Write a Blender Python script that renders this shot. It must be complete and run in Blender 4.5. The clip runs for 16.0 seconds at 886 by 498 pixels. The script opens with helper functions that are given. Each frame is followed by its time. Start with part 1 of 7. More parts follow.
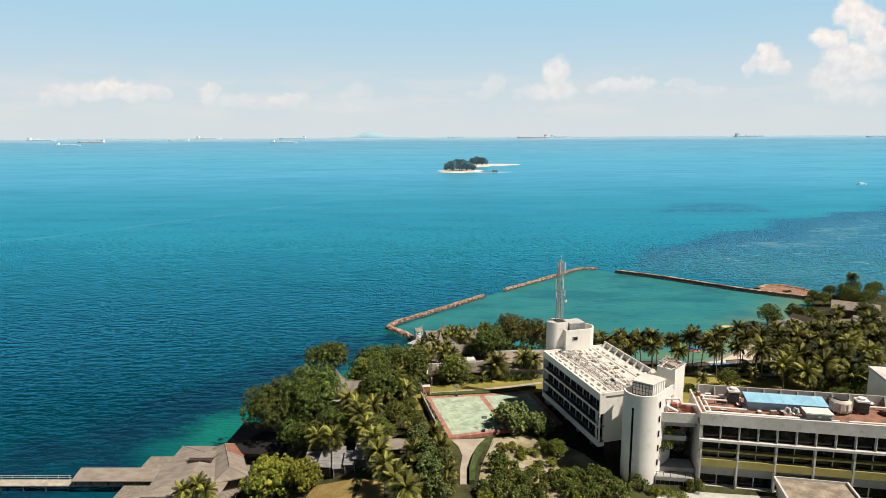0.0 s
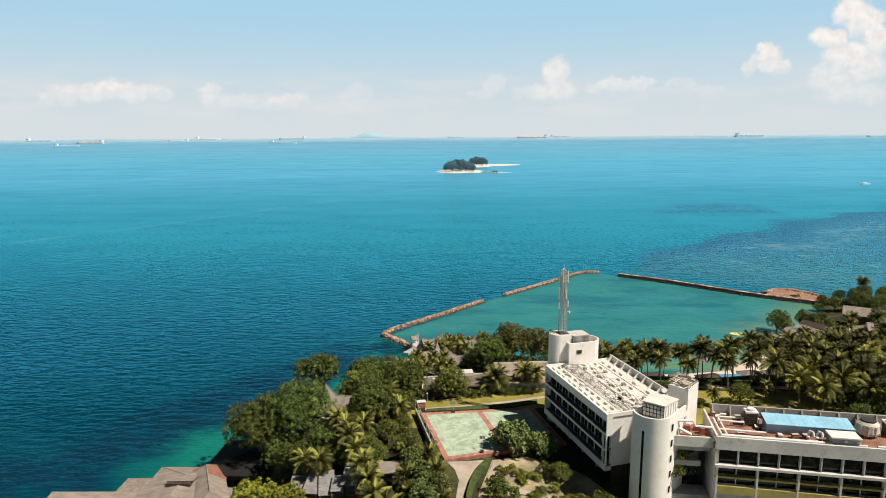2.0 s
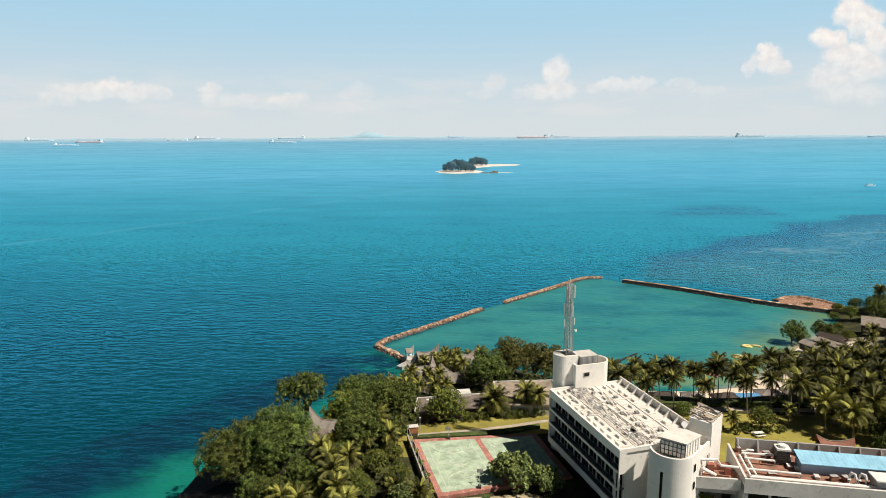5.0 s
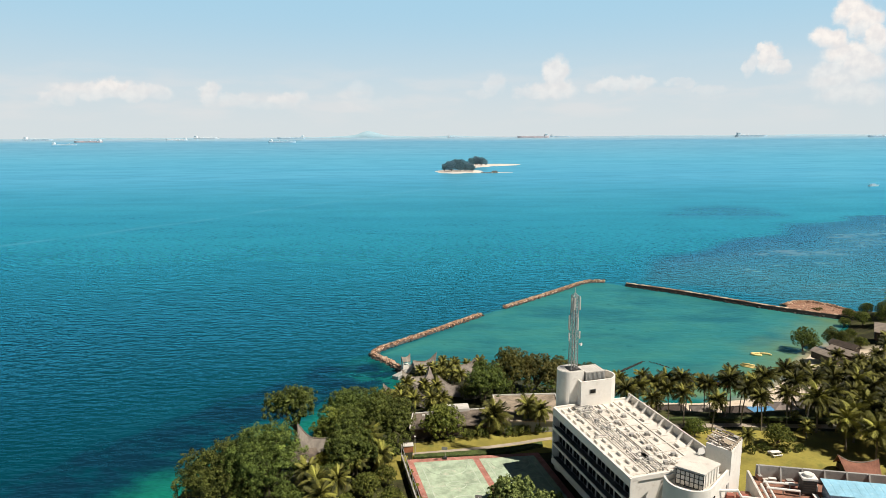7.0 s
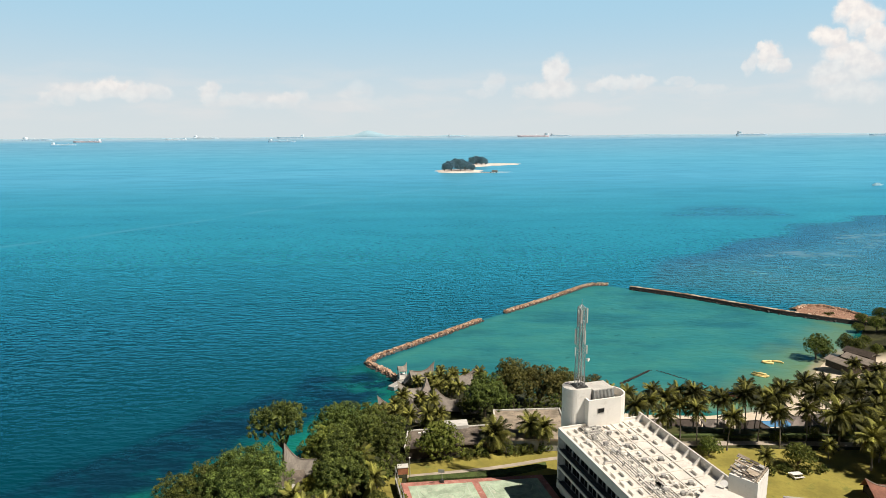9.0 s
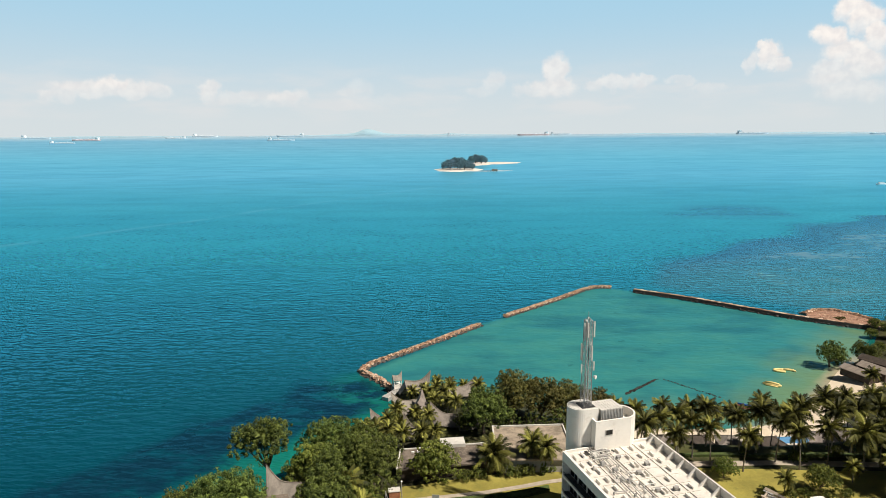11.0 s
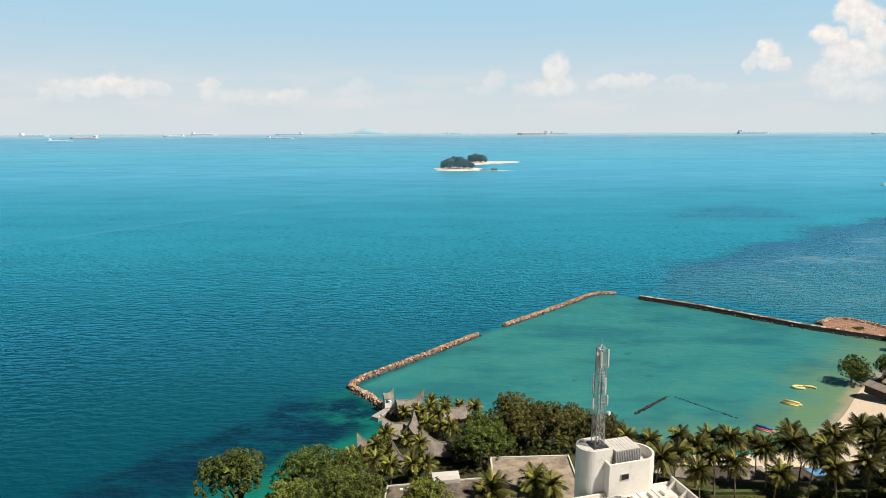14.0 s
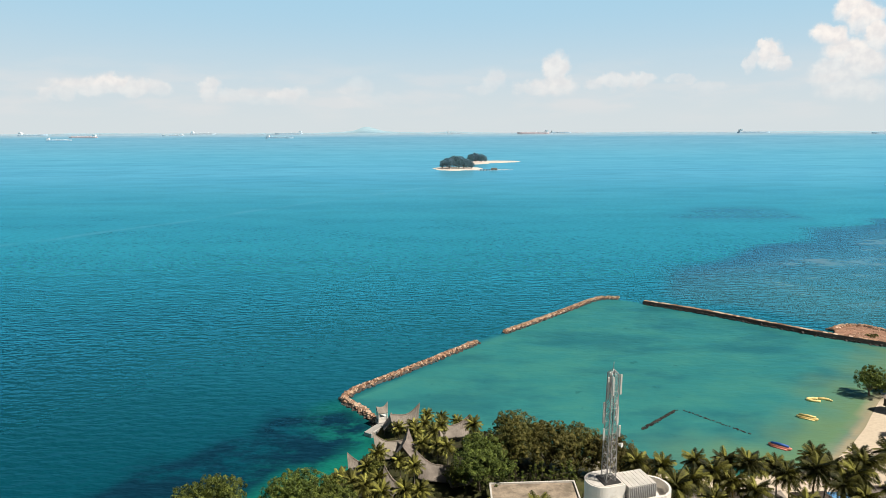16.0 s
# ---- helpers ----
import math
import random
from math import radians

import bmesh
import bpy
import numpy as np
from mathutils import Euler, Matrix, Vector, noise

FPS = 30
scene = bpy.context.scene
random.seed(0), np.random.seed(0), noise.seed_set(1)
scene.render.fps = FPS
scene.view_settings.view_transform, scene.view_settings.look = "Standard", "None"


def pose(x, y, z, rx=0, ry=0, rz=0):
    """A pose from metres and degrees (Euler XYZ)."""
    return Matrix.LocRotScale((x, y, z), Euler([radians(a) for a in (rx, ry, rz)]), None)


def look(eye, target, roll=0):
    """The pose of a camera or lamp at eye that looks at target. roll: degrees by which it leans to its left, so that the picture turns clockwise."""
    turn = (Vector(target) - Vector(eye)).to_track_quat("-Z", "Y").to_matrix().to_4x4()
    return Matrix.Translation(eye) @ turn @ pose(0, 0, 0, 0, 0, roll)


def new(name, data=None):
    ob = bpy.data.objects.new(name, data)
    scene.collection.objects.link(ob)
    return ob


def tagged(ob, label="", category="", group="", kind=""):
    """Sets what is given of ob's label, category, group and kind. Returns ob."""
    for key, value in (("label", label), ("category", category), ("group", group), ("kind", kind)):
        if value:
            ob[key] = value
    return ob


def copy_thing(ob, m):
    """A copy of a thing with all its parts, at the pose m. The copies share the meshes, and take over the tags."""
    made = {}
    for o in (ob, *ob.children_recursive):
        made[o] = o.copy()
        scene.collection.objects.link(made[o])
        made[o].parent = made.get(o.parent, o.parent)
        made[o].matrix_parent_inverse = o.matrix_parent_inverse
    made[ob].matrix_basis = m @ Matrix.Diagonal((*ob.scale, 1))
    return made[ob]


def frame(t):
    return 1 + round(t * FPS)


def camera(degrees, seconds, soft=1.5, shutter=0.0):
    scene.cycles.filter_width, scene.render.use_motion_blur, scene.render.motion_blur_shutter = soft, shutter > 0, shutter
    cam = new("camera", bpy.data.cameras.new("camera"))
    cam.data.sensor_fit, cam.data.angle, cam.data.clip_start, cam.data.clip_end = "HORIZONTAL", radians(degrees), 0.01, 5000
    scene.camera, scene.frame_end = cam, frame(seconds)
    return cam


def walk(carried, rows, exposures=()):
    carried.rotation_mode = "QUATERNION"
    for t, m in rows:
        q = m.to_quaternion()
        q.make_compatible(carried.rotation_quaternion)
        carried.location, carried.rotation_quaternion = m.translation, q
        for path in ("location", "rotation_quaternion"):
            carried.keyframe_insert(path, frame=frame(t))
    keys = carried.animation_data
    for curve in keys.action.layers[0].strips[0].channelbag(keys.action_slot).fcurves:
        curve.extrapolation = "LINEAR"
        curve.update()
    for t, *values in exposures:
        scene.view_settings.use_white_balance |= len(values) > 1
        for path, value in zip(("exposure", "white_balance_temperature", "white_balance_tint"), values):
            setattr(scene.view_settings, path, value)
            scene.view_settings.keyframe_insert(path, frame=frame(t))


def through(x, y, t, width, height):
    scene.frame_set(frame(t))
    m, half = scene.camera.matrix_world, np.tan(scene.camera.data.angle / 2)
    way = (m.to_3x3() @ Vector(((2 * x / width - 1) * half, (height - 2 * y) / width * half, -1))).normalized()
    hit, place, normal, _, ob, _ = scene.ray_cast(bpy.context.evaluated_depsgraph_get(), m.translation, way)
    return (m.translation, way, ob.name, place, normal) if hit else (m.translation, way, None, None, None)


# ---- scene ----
cam = camera(69.9, 16.0, 0.6)
PATH = [
    (0, (-2.857, -0.1, 77.436), (-2.876, 1.868, 77.08), -0.3),
    (1.5, (-2.12, 6.93, 77.563), (-2.139, 8.898, 77.207), -0.4),
    (3.5, (-1.338, 16.035, 77.596), (-1.357, 18.003, 77.24), -0.3),
    (7, (-0.192, 31.266, 77.899), (-0.21, 33.234, 77.541), -0.3),
    (9, (0.488, 40.477, 77.842), (0.469, 42.445, 77.482), -0.4),
    (12.5, (1.952, 57.116, 77.475), (1.934, 59.082, 77.108), -0.3),
    (14.5, (2.611, 66.499, 77.513), (2.594, 68.465, 77.145), -0.2),
    (16, (3.187, 73.629, 77.57), (3.17, 75.594, 77.2), -0.2),
]
walk(cam, [(t, look(eye, target, roll)) for t, eye, target, roll in PATH])

# ---------- world, sun, exposure ----------
SUN_AZ, SUN_EL = (0.925, -0.380), 54.5
world = bpy.data.worlds.new("sky")
scene.world = world
world.use_nodes = True
scene.view_settings.exposure = 0.32


def nodes_of(tree):
    """A shortcut for making nodes: add(kind, inputs, attributes)."""
    def add(kind, ins=None, **attrs):
        n = tree.nodes.new(kind)
        if "operation" in attrs:
            n.operation = attrs["operation"]
        if "use_clamp" in attrs:
            n.use_clamp = attrs["use_clamp"]
        if "interpolation_type" in attrs:
            n.interpolation_type = attrs["interpolation_type"]
        if "data_type" in attrs:
            n.data_type, n.blend_type = attrs["data_type"], attrs["blend_type"]
        if "attribute_name" in attrs:
            n.attribute_name = attrs["attribute_name"]
        for k, v in (ins or {}).items():
            if isinstance(v, bpy.types.NodeSocket):
                tree.links.new(v, n.inputs[k])
            else:
                n.inputs[k].default_value = v
        return n
    return add


def maths(add, op, a, b=0.0, c=0.0, clamp=False):
    return add("ShaderNodeMath", {0: a, 1: b, 2: c}, operation=op, use_clamp=clamp).outputs[0]


def smooth(add, x, lo, hi):
    n = add("ShaderNodeMapRange", {"Value": x, "From Min": lo, "From Max": hi, "To Min": 0.0, "To Max": 1.0}, interpolation_type="SMOOTHSTEP")
    return n.outputs["Result"]


def mix(add, f, a, b, mode="MIX"):
    n = add("ShaderNodeMix", None, data_type="RGBA", blend_type=mode)
    for sock, v in ((n.inputs[0], f), (n.inputs[6], a), (n.inputs[7], b)):
        if isinstance(v, bpy.types.NodeSocket):
            n.id_data.links.new(v, sock)
        else:
            sock.default_value = (*v, 1) if isinstance(v, tuple) and len(v) == 3 else v
    return n.outputs[2]


# heaps of cloud low over the sea: across, up, half width, half height, whiteness
CLOUDS_WEST = [
    (-0.548, 0.067, 0.066, 0.017, 0.57), (-0.518, 0.077, 0.036, 0.015, 0.74), (-0.600, 0.058, 0.036, 0.011, 0.39), (-0.480, 0.064, 0.034, 0.014, 0.51), (-0.445, 0.062, 0.028, 0.015, 0.40),
    (-0.368, 0.064, 0.022, 0.016, 0.53), (-0.325, 0.051, 0.036, 0.011, 0.31), (-0.245, 0.050, 0.034, 0.015, 0.42), (-0.280, 0.043, 0.030, 0.010, 0.28), (-0.140, 0.064, 0.026, 0.018, 0.20),
    (-0.120, 0.046, 0.050, 0.012, 0.17), (0.070, 0.073, 0.017, 0.018, 0.31), (0.046, 0.060, 0.022, 0.010, 0.24), (0.125, 0.059, 0.030, 0.010, 0.35)]
CLOUDS_MID = [
    (0.162, 0.087, 0.022, 0.026, 0.69), (0.172, 0.067, 0.028, 0.018, 0.55), (0.142, 0.067, 0.020, 0.014, 0.49), (0.254, 0.072, 0.038, 0.012, 0.49), (0.292, 0.076, 0.026, 0.012, 0.49), (0.224, 0.069, 0.020, 0.010, 0.35),
    (0.354, 0.075, 0.026, 0.008, 0.30), (0.400, 0.065, 0.030, 0.008, 0.19), (0.459, 0.097, 0.011, 0.022, 0.55)]
CLOUDS_EAST = [
    (0.484, 0.111, 0.022, 0.022, 0.89), (0.473, 0.120, 0.013, 0.014, 0.85), (0.503, 0.098, 0.018, 0.012, 0.72), (0.599, 0.178, 0.026, 0.020, 0.97), (0.624, 0.162, 0.034, 0.026, 0.97), (0.645, 0.136, 0.024, 0.028, 0.94),
    (0.575, 0.136, 0.032, 0.019, 0.97), (0.601, 0.116, 0.042, 0.024, 0.89), (0.629, 0.098, 0.040, 0.026, 0.78), (0.591, 0.082, 0.048, 0.026, 0.56), (0.619, 0.058, 0.058, 0.020, 0.43)]


def build_sky():
    t = world.node_tree
    t.nodes.clear()
    add = nodes_of(t)
    sky = add("ShaderNodeTexSky")
    sky.sky_type, sky.sun_disc, sky.sun_elevation, sky.sun_rotation = "NISHITA", False, radians(SUN_EL), math.atan2(SUN_AZ[0], SUN_AZ[1])
    sky.air_density, sky.dust_density, sky.ozone_density = 1.0, 0.3, 1.5
    base = add("ShaderNodeVectorMath", {0: sky.outputs[0], "Scale": 0.015}, operation="SCALE").outputs[0]
    ray = add("ShaderNodeTexCoord").outputs["Generated"]
    sep = add("ShaderNodeSeparateXYZ", {0: ray})
    x, y, z = sep.outputs
    up = maths(add, "ABSOLUTE", z)
    hazy = mix(add, smooth(add, up, 0.0, 0.20), (.675, .735, .755), (.40, .645, .81))
    low = smooth(add, up, 0.26, 0.19)
    col = mix(add, low, base, hazy)
    bank = add("ShaderNodeTexNoise", {"Vector": add("ShaderNodeMapping", {"Vector": ray, "Scale": (5, 5, 22)}).outputs[0], "Scale": 1.6, "Detail": 4.0}).outputs[0]
    bank = maths(add, "MULTIPLY", smooth(add, bank, .42, .68), maths(add, "MULTIPLY", smooth(add, up, .0, .04), smooth(add, up, .12, .05)))
    col = mix(add, maths(add, "MULTIPLY", bank, .45), col, (.80, .775, .765))
    ahead = maths(add, "MAXIMUM", y, 0.05)
    a, b = maths(add, "DIVIDE", x, ahead), maths(add, "DIVIDE", z, ahead)
    p = add("ShaderNodeCombineXYZ", {0: a, 1: b, 2: 0.0}).outputs[0]
    n1 = add("ShaderNodeTexNoise", {"Vector": p, "Scale": 30.0, "Detail": 8.0, "Roughness": 0.60})
    wob = add("ShaderNodeVectorMath", {0: n1.outputs["Color"], 1: (.5, .5, .5)}, operation="SUBTRACT").outputs[0]
    wob = add("ShaderNodeVectorMath", {0: wob, 1: (.044, .040, 0)}, operation="MULTIPLY").outputs[0]
    q = add("ShaderNodeVectorMath", {0: p, 1: wob}, operation="ADD").outputs[0]
    total = None
    for cx, cy, rx, ry, white in CLOUDS_WEST + CLOUDS_MID + CLOUDS_EAST:
        d = add("ShaderNodeVectorMath", {0: q, 1: (cx, cy, 0)}, operation="SUBTRACT").outputs[0]
        d = add("ShaderNodeVectorMath", {0: d, 1: (1 / rx, 1 / ry, 0)}, operation="MULTIPLY").outputs[0]
        r = add("ShaderNodeVectorMath", {0: d}, operation="LENGTH").outputs["Value"]
        drop = smooth(add, add("ShaderNodeSeparateXYZ", {0: d}).outputs[1], -1.1, .25)
        v = maths(add, "MULTIPLY", maths(add, "MULTIPLY", smooth(add, r, 1.16, 0.62), white), maths(add, "MULTIPLY_ADD", drop, .55, .45))
        total = v if total is None else maths(add, "MAXIMUM", total, v)
    fade = smooth(add, b, 0.012, 0.060)
    front = smooth(add, y, 0.1, 0.3)
    total = maths(add, "MULTIPLY", maths(add, "MULTIPLY", total, fade), front)
    fine = add("ShaderNodeTexNoise", {"Vector": p, "Scale": 60.0, "Detail": 5.0}).outputs[0]
    lit = mix(add, smooth(add, fine, .3, .7), (.84, .795, .775), (1.0, .935, .875))
    col = mix(add, total, col, lit)
    bg = add("ShaderNodeBackground", {"Color": col, "Strength": 0.80})
    out = add("ShaderNodeOutputWorld", {"Surface": bg.outputs[0]})


build_sky()
sun = new("sun", bpy.data.lights.new("sun", "SUN"))
sun.data.energy, sun.data.angle, sun.data.color = 5.0, radians(0.53), (1.0, 0.925, 0.82)
s_dir = Vector((SUN_AZ[0] * math.cos(radians(SUN_EL)), SUN_AZ[1] * math.cos(radians(SUN_EL)), math.sin(radians(SUN_EL))))
sun.matrix_world = look(s_dir * 400, (0, 0, 0))

# ---------- materials ----------
def material(name, colour, rough=0.7, metal=0.0, vary=0.15, scale=0.6, stain=None, bump=0.0, bump_scale=6.0, random_tint=0.0, stretch=(1, 1, 1), spec=0.4):
    """A surface with two scales of variation, an optional stain colour and fine relief, in metres."""
    m = bpy.data.materials.new(name)
    m.use_nodes = True
    t = m.node_tree
    t.nodes.clear()
    add = nodes_of(t)
    pos = add("ShaderNodeNewGeometry").outputs["Position"]
    pos = add("ShaderNodeMapping", {"Vector": pos, "Scale": stretch}).outputs[0]
    big = add("ShaderNodeTexNoise", {"Vector": pos, "Scale": scale, "Detail": 4.0, "Roughness": .6}).outputs[0]
    small = add("ShaderNodeTexNoise", {"Vector": pos, "Scale": scale * 9, "Detail": 5.0, "Roughness": .7}).outputs[0]
    c = tuple(colour)
    dark, light = tuple(v * (1 - vary) for v in c), tuple(min(1, v * (1 + vary)) for v in c)
    col = mix(add, smooth(add, big, .3, .7), dark, light)
    col = mix(add, maths(add, "MULTIPLY", smooth(add, small, .35, .75), vary), col, tuple(v * .35 for v in c))
    if stain:
        spot = add("ShaderNodeTexNoise", {"Vector": pos, "Scale": scale * 2.3, "Detail": 8.0, "Roughness": .75}).outputs[0]
        col = mix(add, maths(add, "MULTIPLY", smooth(add, spot, .52, .72), .8), col, stain)
    if random_tint:
        r = add("ShaderNodeObjectInfo").outputs["Random"]
        hs = add("ShaderNodeHueSaturation", {"Hue": maths(add, "MULTIPLY_ADD", r, random_tint * .12, .5 - random_tint * .06), "Value": maths(add, "MULTIPLY_ADD", r, random_tint, 1 - random_tint / 2), "Color": col})
        col = hs.outputs[0]
    ins = {"Base Color": col, "Roughness": rough, "Metallic": metal, "Specular IOR Level": spec}
    if bump:
        bn = add("ShaderNodeTexNoise", {"Vector": pos, "Scale": bump_scale, "Detail": 4.0}).outputs[0]
        ins["Normal"] = add("ShaderNodeBump", {"Height": bn, "Strength": bump, "Distance": 0.1}).outputs[0]
    sh = add("ShaderNodeBsdfPrincipled", ins)
    add("ShaderNodeOutputMaterial", {"Surface": sh.outputs[0]})
    return m


def stone_material(name, dark, mid, pale, rough=.95):
    """Loose stones: each one with a tint of its own, grain and stains."""
    m = bpy.data.materials.new(name)
    m.use_nodes = True
    t = m.node_tree
    t.nodes.clear()
    add = nodes_of(t)
    geo = add("ShaderNodeNewGeometry")
    isl, pos = geo.outputs["Random Per Island"], geo.outputs["Position"]
    col = mix(add, smooth(add, isl, .0, .5), dark, mid)
    col = mix(add, smooth(add, isl, .55, 1.0), col, pale)
    grain = add("ShaderNodeTexNoise", {"Vector": pos, "Scale": 2.4, "Detail": 6.0, "Roughness": .7}).outputs[0]
    col = mix(add, maths(add, "MULTIPLY", smooth(add, grain, .4, .7), .55), col, dark)
    bump = add("ShaderNodeBump", {"Height": grain, "Strength": .6, "Distance": .12}).outputs[0]
    sh = add("ShaderNodeBsdfPrincipled", {"Base Color": col, "Roughness": rough, "Specular IOR Level": .2, "Normal": bump})
    add("ShaderNodeOutputMaterial", {"Surface": sh.outputs[0]})
    return m


def leaf_material(name, colour, tip, vary=0.35, leaf=.42, own=0.0, clump=.6, through=.09):
    """Leaves: a tint of its own for each leaf, one for each plant, and light that shines through."""
    m = bpy.data.materials.new(name)
    m.use_nodes = True
    t = m.node_tree
    t.nodes.clear()
    add = nodes_of(t)
    isl = add("ShaderNodeNewGeometry").outputs["Random Per Island"]
    rnd = add("ShaderNodeObjectInfo").outputs["Random"]
    pos = add("ShaderNodeTexCoord").outputs["Object"]
    big = add("ShaderNodeTexNoise", {"Vector": pos, "Scale": .75, "Detail": 3.0}).outputs[0]
    f = maths(add, "ADD", maths(add, "MULTIPLY", isl, leaf), maths(add, "MULTIPLY_ADD", smooth(add, big, .35, .7), clump, -.05))
    f = maths(add, "ADD", f, maths(add, "MULTIPLY", maths(add, "POWER", rnd, 2.0), own), clamp=True)
    col = mix(add, f, colour, tip)
    col = add("ShaderNodeHueSaturation", {"Hue": maths(add, "MULTIPLY_ADD", rnd, .03, .487), "Value": maths(add, "MULTIPLY_ADD", rnd, vary, 1 - vary / 2), "Color": col}).outputs[0]
    sh = add("ShaderNodeBsdfPrincipled", {"Base Color": col, "Roughness": .62, "Specular IOR Level": .15})
    tr = add("ShaderNodeBsdfTranslucent", {"Color": col})
    ms = add("ShaderNodeMixShader", {0: through, 1: sh.outputs[0], 2: tr.outputs[0]})
    add("ShaderNodeOutputMaterial", {"Surface": ms.outputs[0]})
    return m


def water_material():
    """Sea water: depth and bed colours from three fields of the mesh, painted distance haze and wave shade, ripples on
    two scales.
    """
    m = bpy.data.materials.new("sea_water")
    m.use_nodes = True
    t = m.node_tree
    t.nodes.clear()
    add = nodes_of(t)
    pos = add("ShaderNodeNewGeometry").outputs["Position"]
    att = add("ShaderNodeAttribute", attribute_name="bed")
    lag, reef, shore = add("ShaderNodeSeparateColor", {0: att.outputs["Color"]}).outputs
    att2 = add("ShaderNodeAttribute", attribute_name="bed_far")
    plain, shelf, sandy = add("ShaderNodeSeparateColor", {0: att2.outputs["Color"]}).outputs

    def noise_at(scale, stretch=(1, 1, 1), detail=4.0, rough=.55):
        v = add("ShaderNodeMapping", {"Vector": pos, "Scale": stretch}).outputs[0]
        return add("ShaderNodeTexNoise", {"Vector": v, "Scale": scale, "Detail": detail, "Roughness": rough}).outputs[0]

    drift = noise_at(.004, (.5, 1.6, 1))
    sep = add("ShaderNodeSeparateXYZ", {0: pos})
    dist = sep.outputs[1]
    # Paler with distance: grazing sky reflection and horizon haze painted into the colour
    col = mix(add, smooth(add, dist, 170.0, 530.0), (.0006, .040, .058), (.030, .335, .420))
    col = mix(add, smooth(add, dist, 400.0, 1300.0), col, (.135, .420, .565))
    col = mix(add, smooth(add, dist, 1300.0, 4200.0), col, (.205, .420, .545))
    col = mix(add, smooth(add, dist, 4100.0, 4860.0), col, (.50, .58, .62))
    col = mix(add, maths(add, "MULTIPLY", smooth(add, drift, .35, .7), .22), col, (.014, .190, .300))
    far_off = smooth(add, dist, 180.0, 1000.0)
    # Shaded wave faces painted as dark streaks in the colour, weaker far out
    chop_shade = noise_at(.55, (.42, 1, 1), 4.0, .62)
    col = mix(add, maths(add, "MULTIPLY", smooth(add, chop_shade, .40, .66), maths(add, "MULTIPLY", maths(add, "MULTIPLY_ADD", lag, -.26, .40), maths(add, "MULTIPLY_ADD", far_off, -.75, 1.0))), col, (.001, .050, .080))
    near = noise_at(.03, (.4, 1, 1))
    col = mix(add, maths(add, "MULTIPLY", smooth(add, near, .35, .75), .20), col, (.004, .070, .110))
    patch = noise_at(.055, (1, 1.3, 1), 6.0, .65)
    lagoon = mix(add, smooth(add, patch, .38, .66), (.032, .192, .190), (.044, .214, .190))
    weeds = noise_at(.024, (.8, 1.6, 1), 6.0, .6)
    lagoon = mix(add, maths(add, "MULTIPLY", smooth(add, weeds, .45, .64), .75), lagoon, (.018, .120, .145))
    specks = noise_at(.16, (1, 1.2, 1), 4.0, .6)
    lagoon = mix(add, maths(add, "MULTIPLY", smooth(add, specks, .64, .72), .45), lagoon, (.014, .085, .090))
    lagoon = mix(add, sandy, lagoon, (.125, .225, .120))
    col = mix(add, lag, col, lagoon)
    col = mix(add, maths(add, "MULTIPLY", shore, maths(add, "MULTIPLY_ADD", patch, .6, .5, clamp=True)), col, (.008, .170, .118))
    rk = noise_at(.075, (1, 1.5, 1), 8.0, .74)
    col = mix(add, maths(add, "MULTIPLY", reef, maths(add, "MULTIPLY_ADD", smooth(add, rk, .34, .56), .92, .08)), col, (.003, .026, .048))
    rs = noise_at(.028, (.9, 1.5, 1), 8.0, .72)
    reefy = mix(add, smooth(add, rs, .42, .62), (.055, .160, .225), (.095, .225, .290))
    reefy = mix(add, smooth(add, rs, .53, .68), reefy, (.22, .315, .36))
    reefy = mix(add, smooth(add, shelf, .10, .75), (.040, .105, .175), reefy)
    reefy = mix(add, maths(add, "MULTIPLY", smooth(add, dist, 470.0, 340.0), .6), reefy, (.050, .200, .175))
    col = mix(add, maths(add, "MULTIPLY", smooth(add, shelf, .0, .16), .9), col, reefy)
    col = mix(add, plain, col, (.36, .31, .20))
    # a long pale slick left by a boat
    bend = maths(add, "MULTIPLY_ADD", noise_at(.006, detail=2.0), 60.0, -30.0)
    off = maths(add, "ADD", maths(add, "MULTIPLY_ADD", sep.outputs[0], -1.55, dist), maths(add, "ADD", bend, -975.0))
    slick = maths(add, "MULTIPLY", smooth(add, maths(add, "ABSOLUTE", off), 14.0, 2.0), smooth(add, noise_at(.02), .35, .6))
    slick = maths(add, "MULTIPLY", slick, smooth(add, sep.outputs[0], 160.0, 40.0))
    col = mix(add, maths(add, "MULTIPLY", slick, .30), col, (.17, .40, .50))
    w1 = noise_at(.42, (.45, 1.1, 1), 2.0, .55)
    w2 = noise_at(.10, (.7, 1.3, 1), 3.0)
    h = maths(add, "MULTIPLY_ADD", w1, 1.9, maths(add, "MULTIPLY", w2, 1.2))
    bump = add("ShaderNodeBump", {"Height": h, "Strength": maths(add, "MULTIPLY", maths(add, "MULTIPLY_ADD", lag, -.72, 1.0), smooth(add, dist, 1500.0, 150.0)), "Distance": .6}).outputs[0]
    body = add("ShaderNodeBsdfDiffuse", {"Color": col, "Normal": bump})
    gloss = add("ShaderNodeBsdfGlossy", {"Color": (.14, .68, 1, 1), "Roughness": .24, "Normal": bump})
    calm = smooth(add, dist, 500.0, 2200.0)
    f = add("ShaderNodeFresnel", {"IOR": 1.33}).outputs[0]
    f = maths(add, "MINIMUM", maths(add, "MULTIPLY", maths(add, "SUBTRACT", f, .045), 3.2, clamp=True), .50)
    f = maths(add, "MULTIPLY", f, maths(add, "MULTIPLY", maths(add, "MULTIPLY_ADD", lag, -.55, 1.0), maths(add, "MULTIPLY_ADD", calm, -.40, 1.0)), clamp=True)
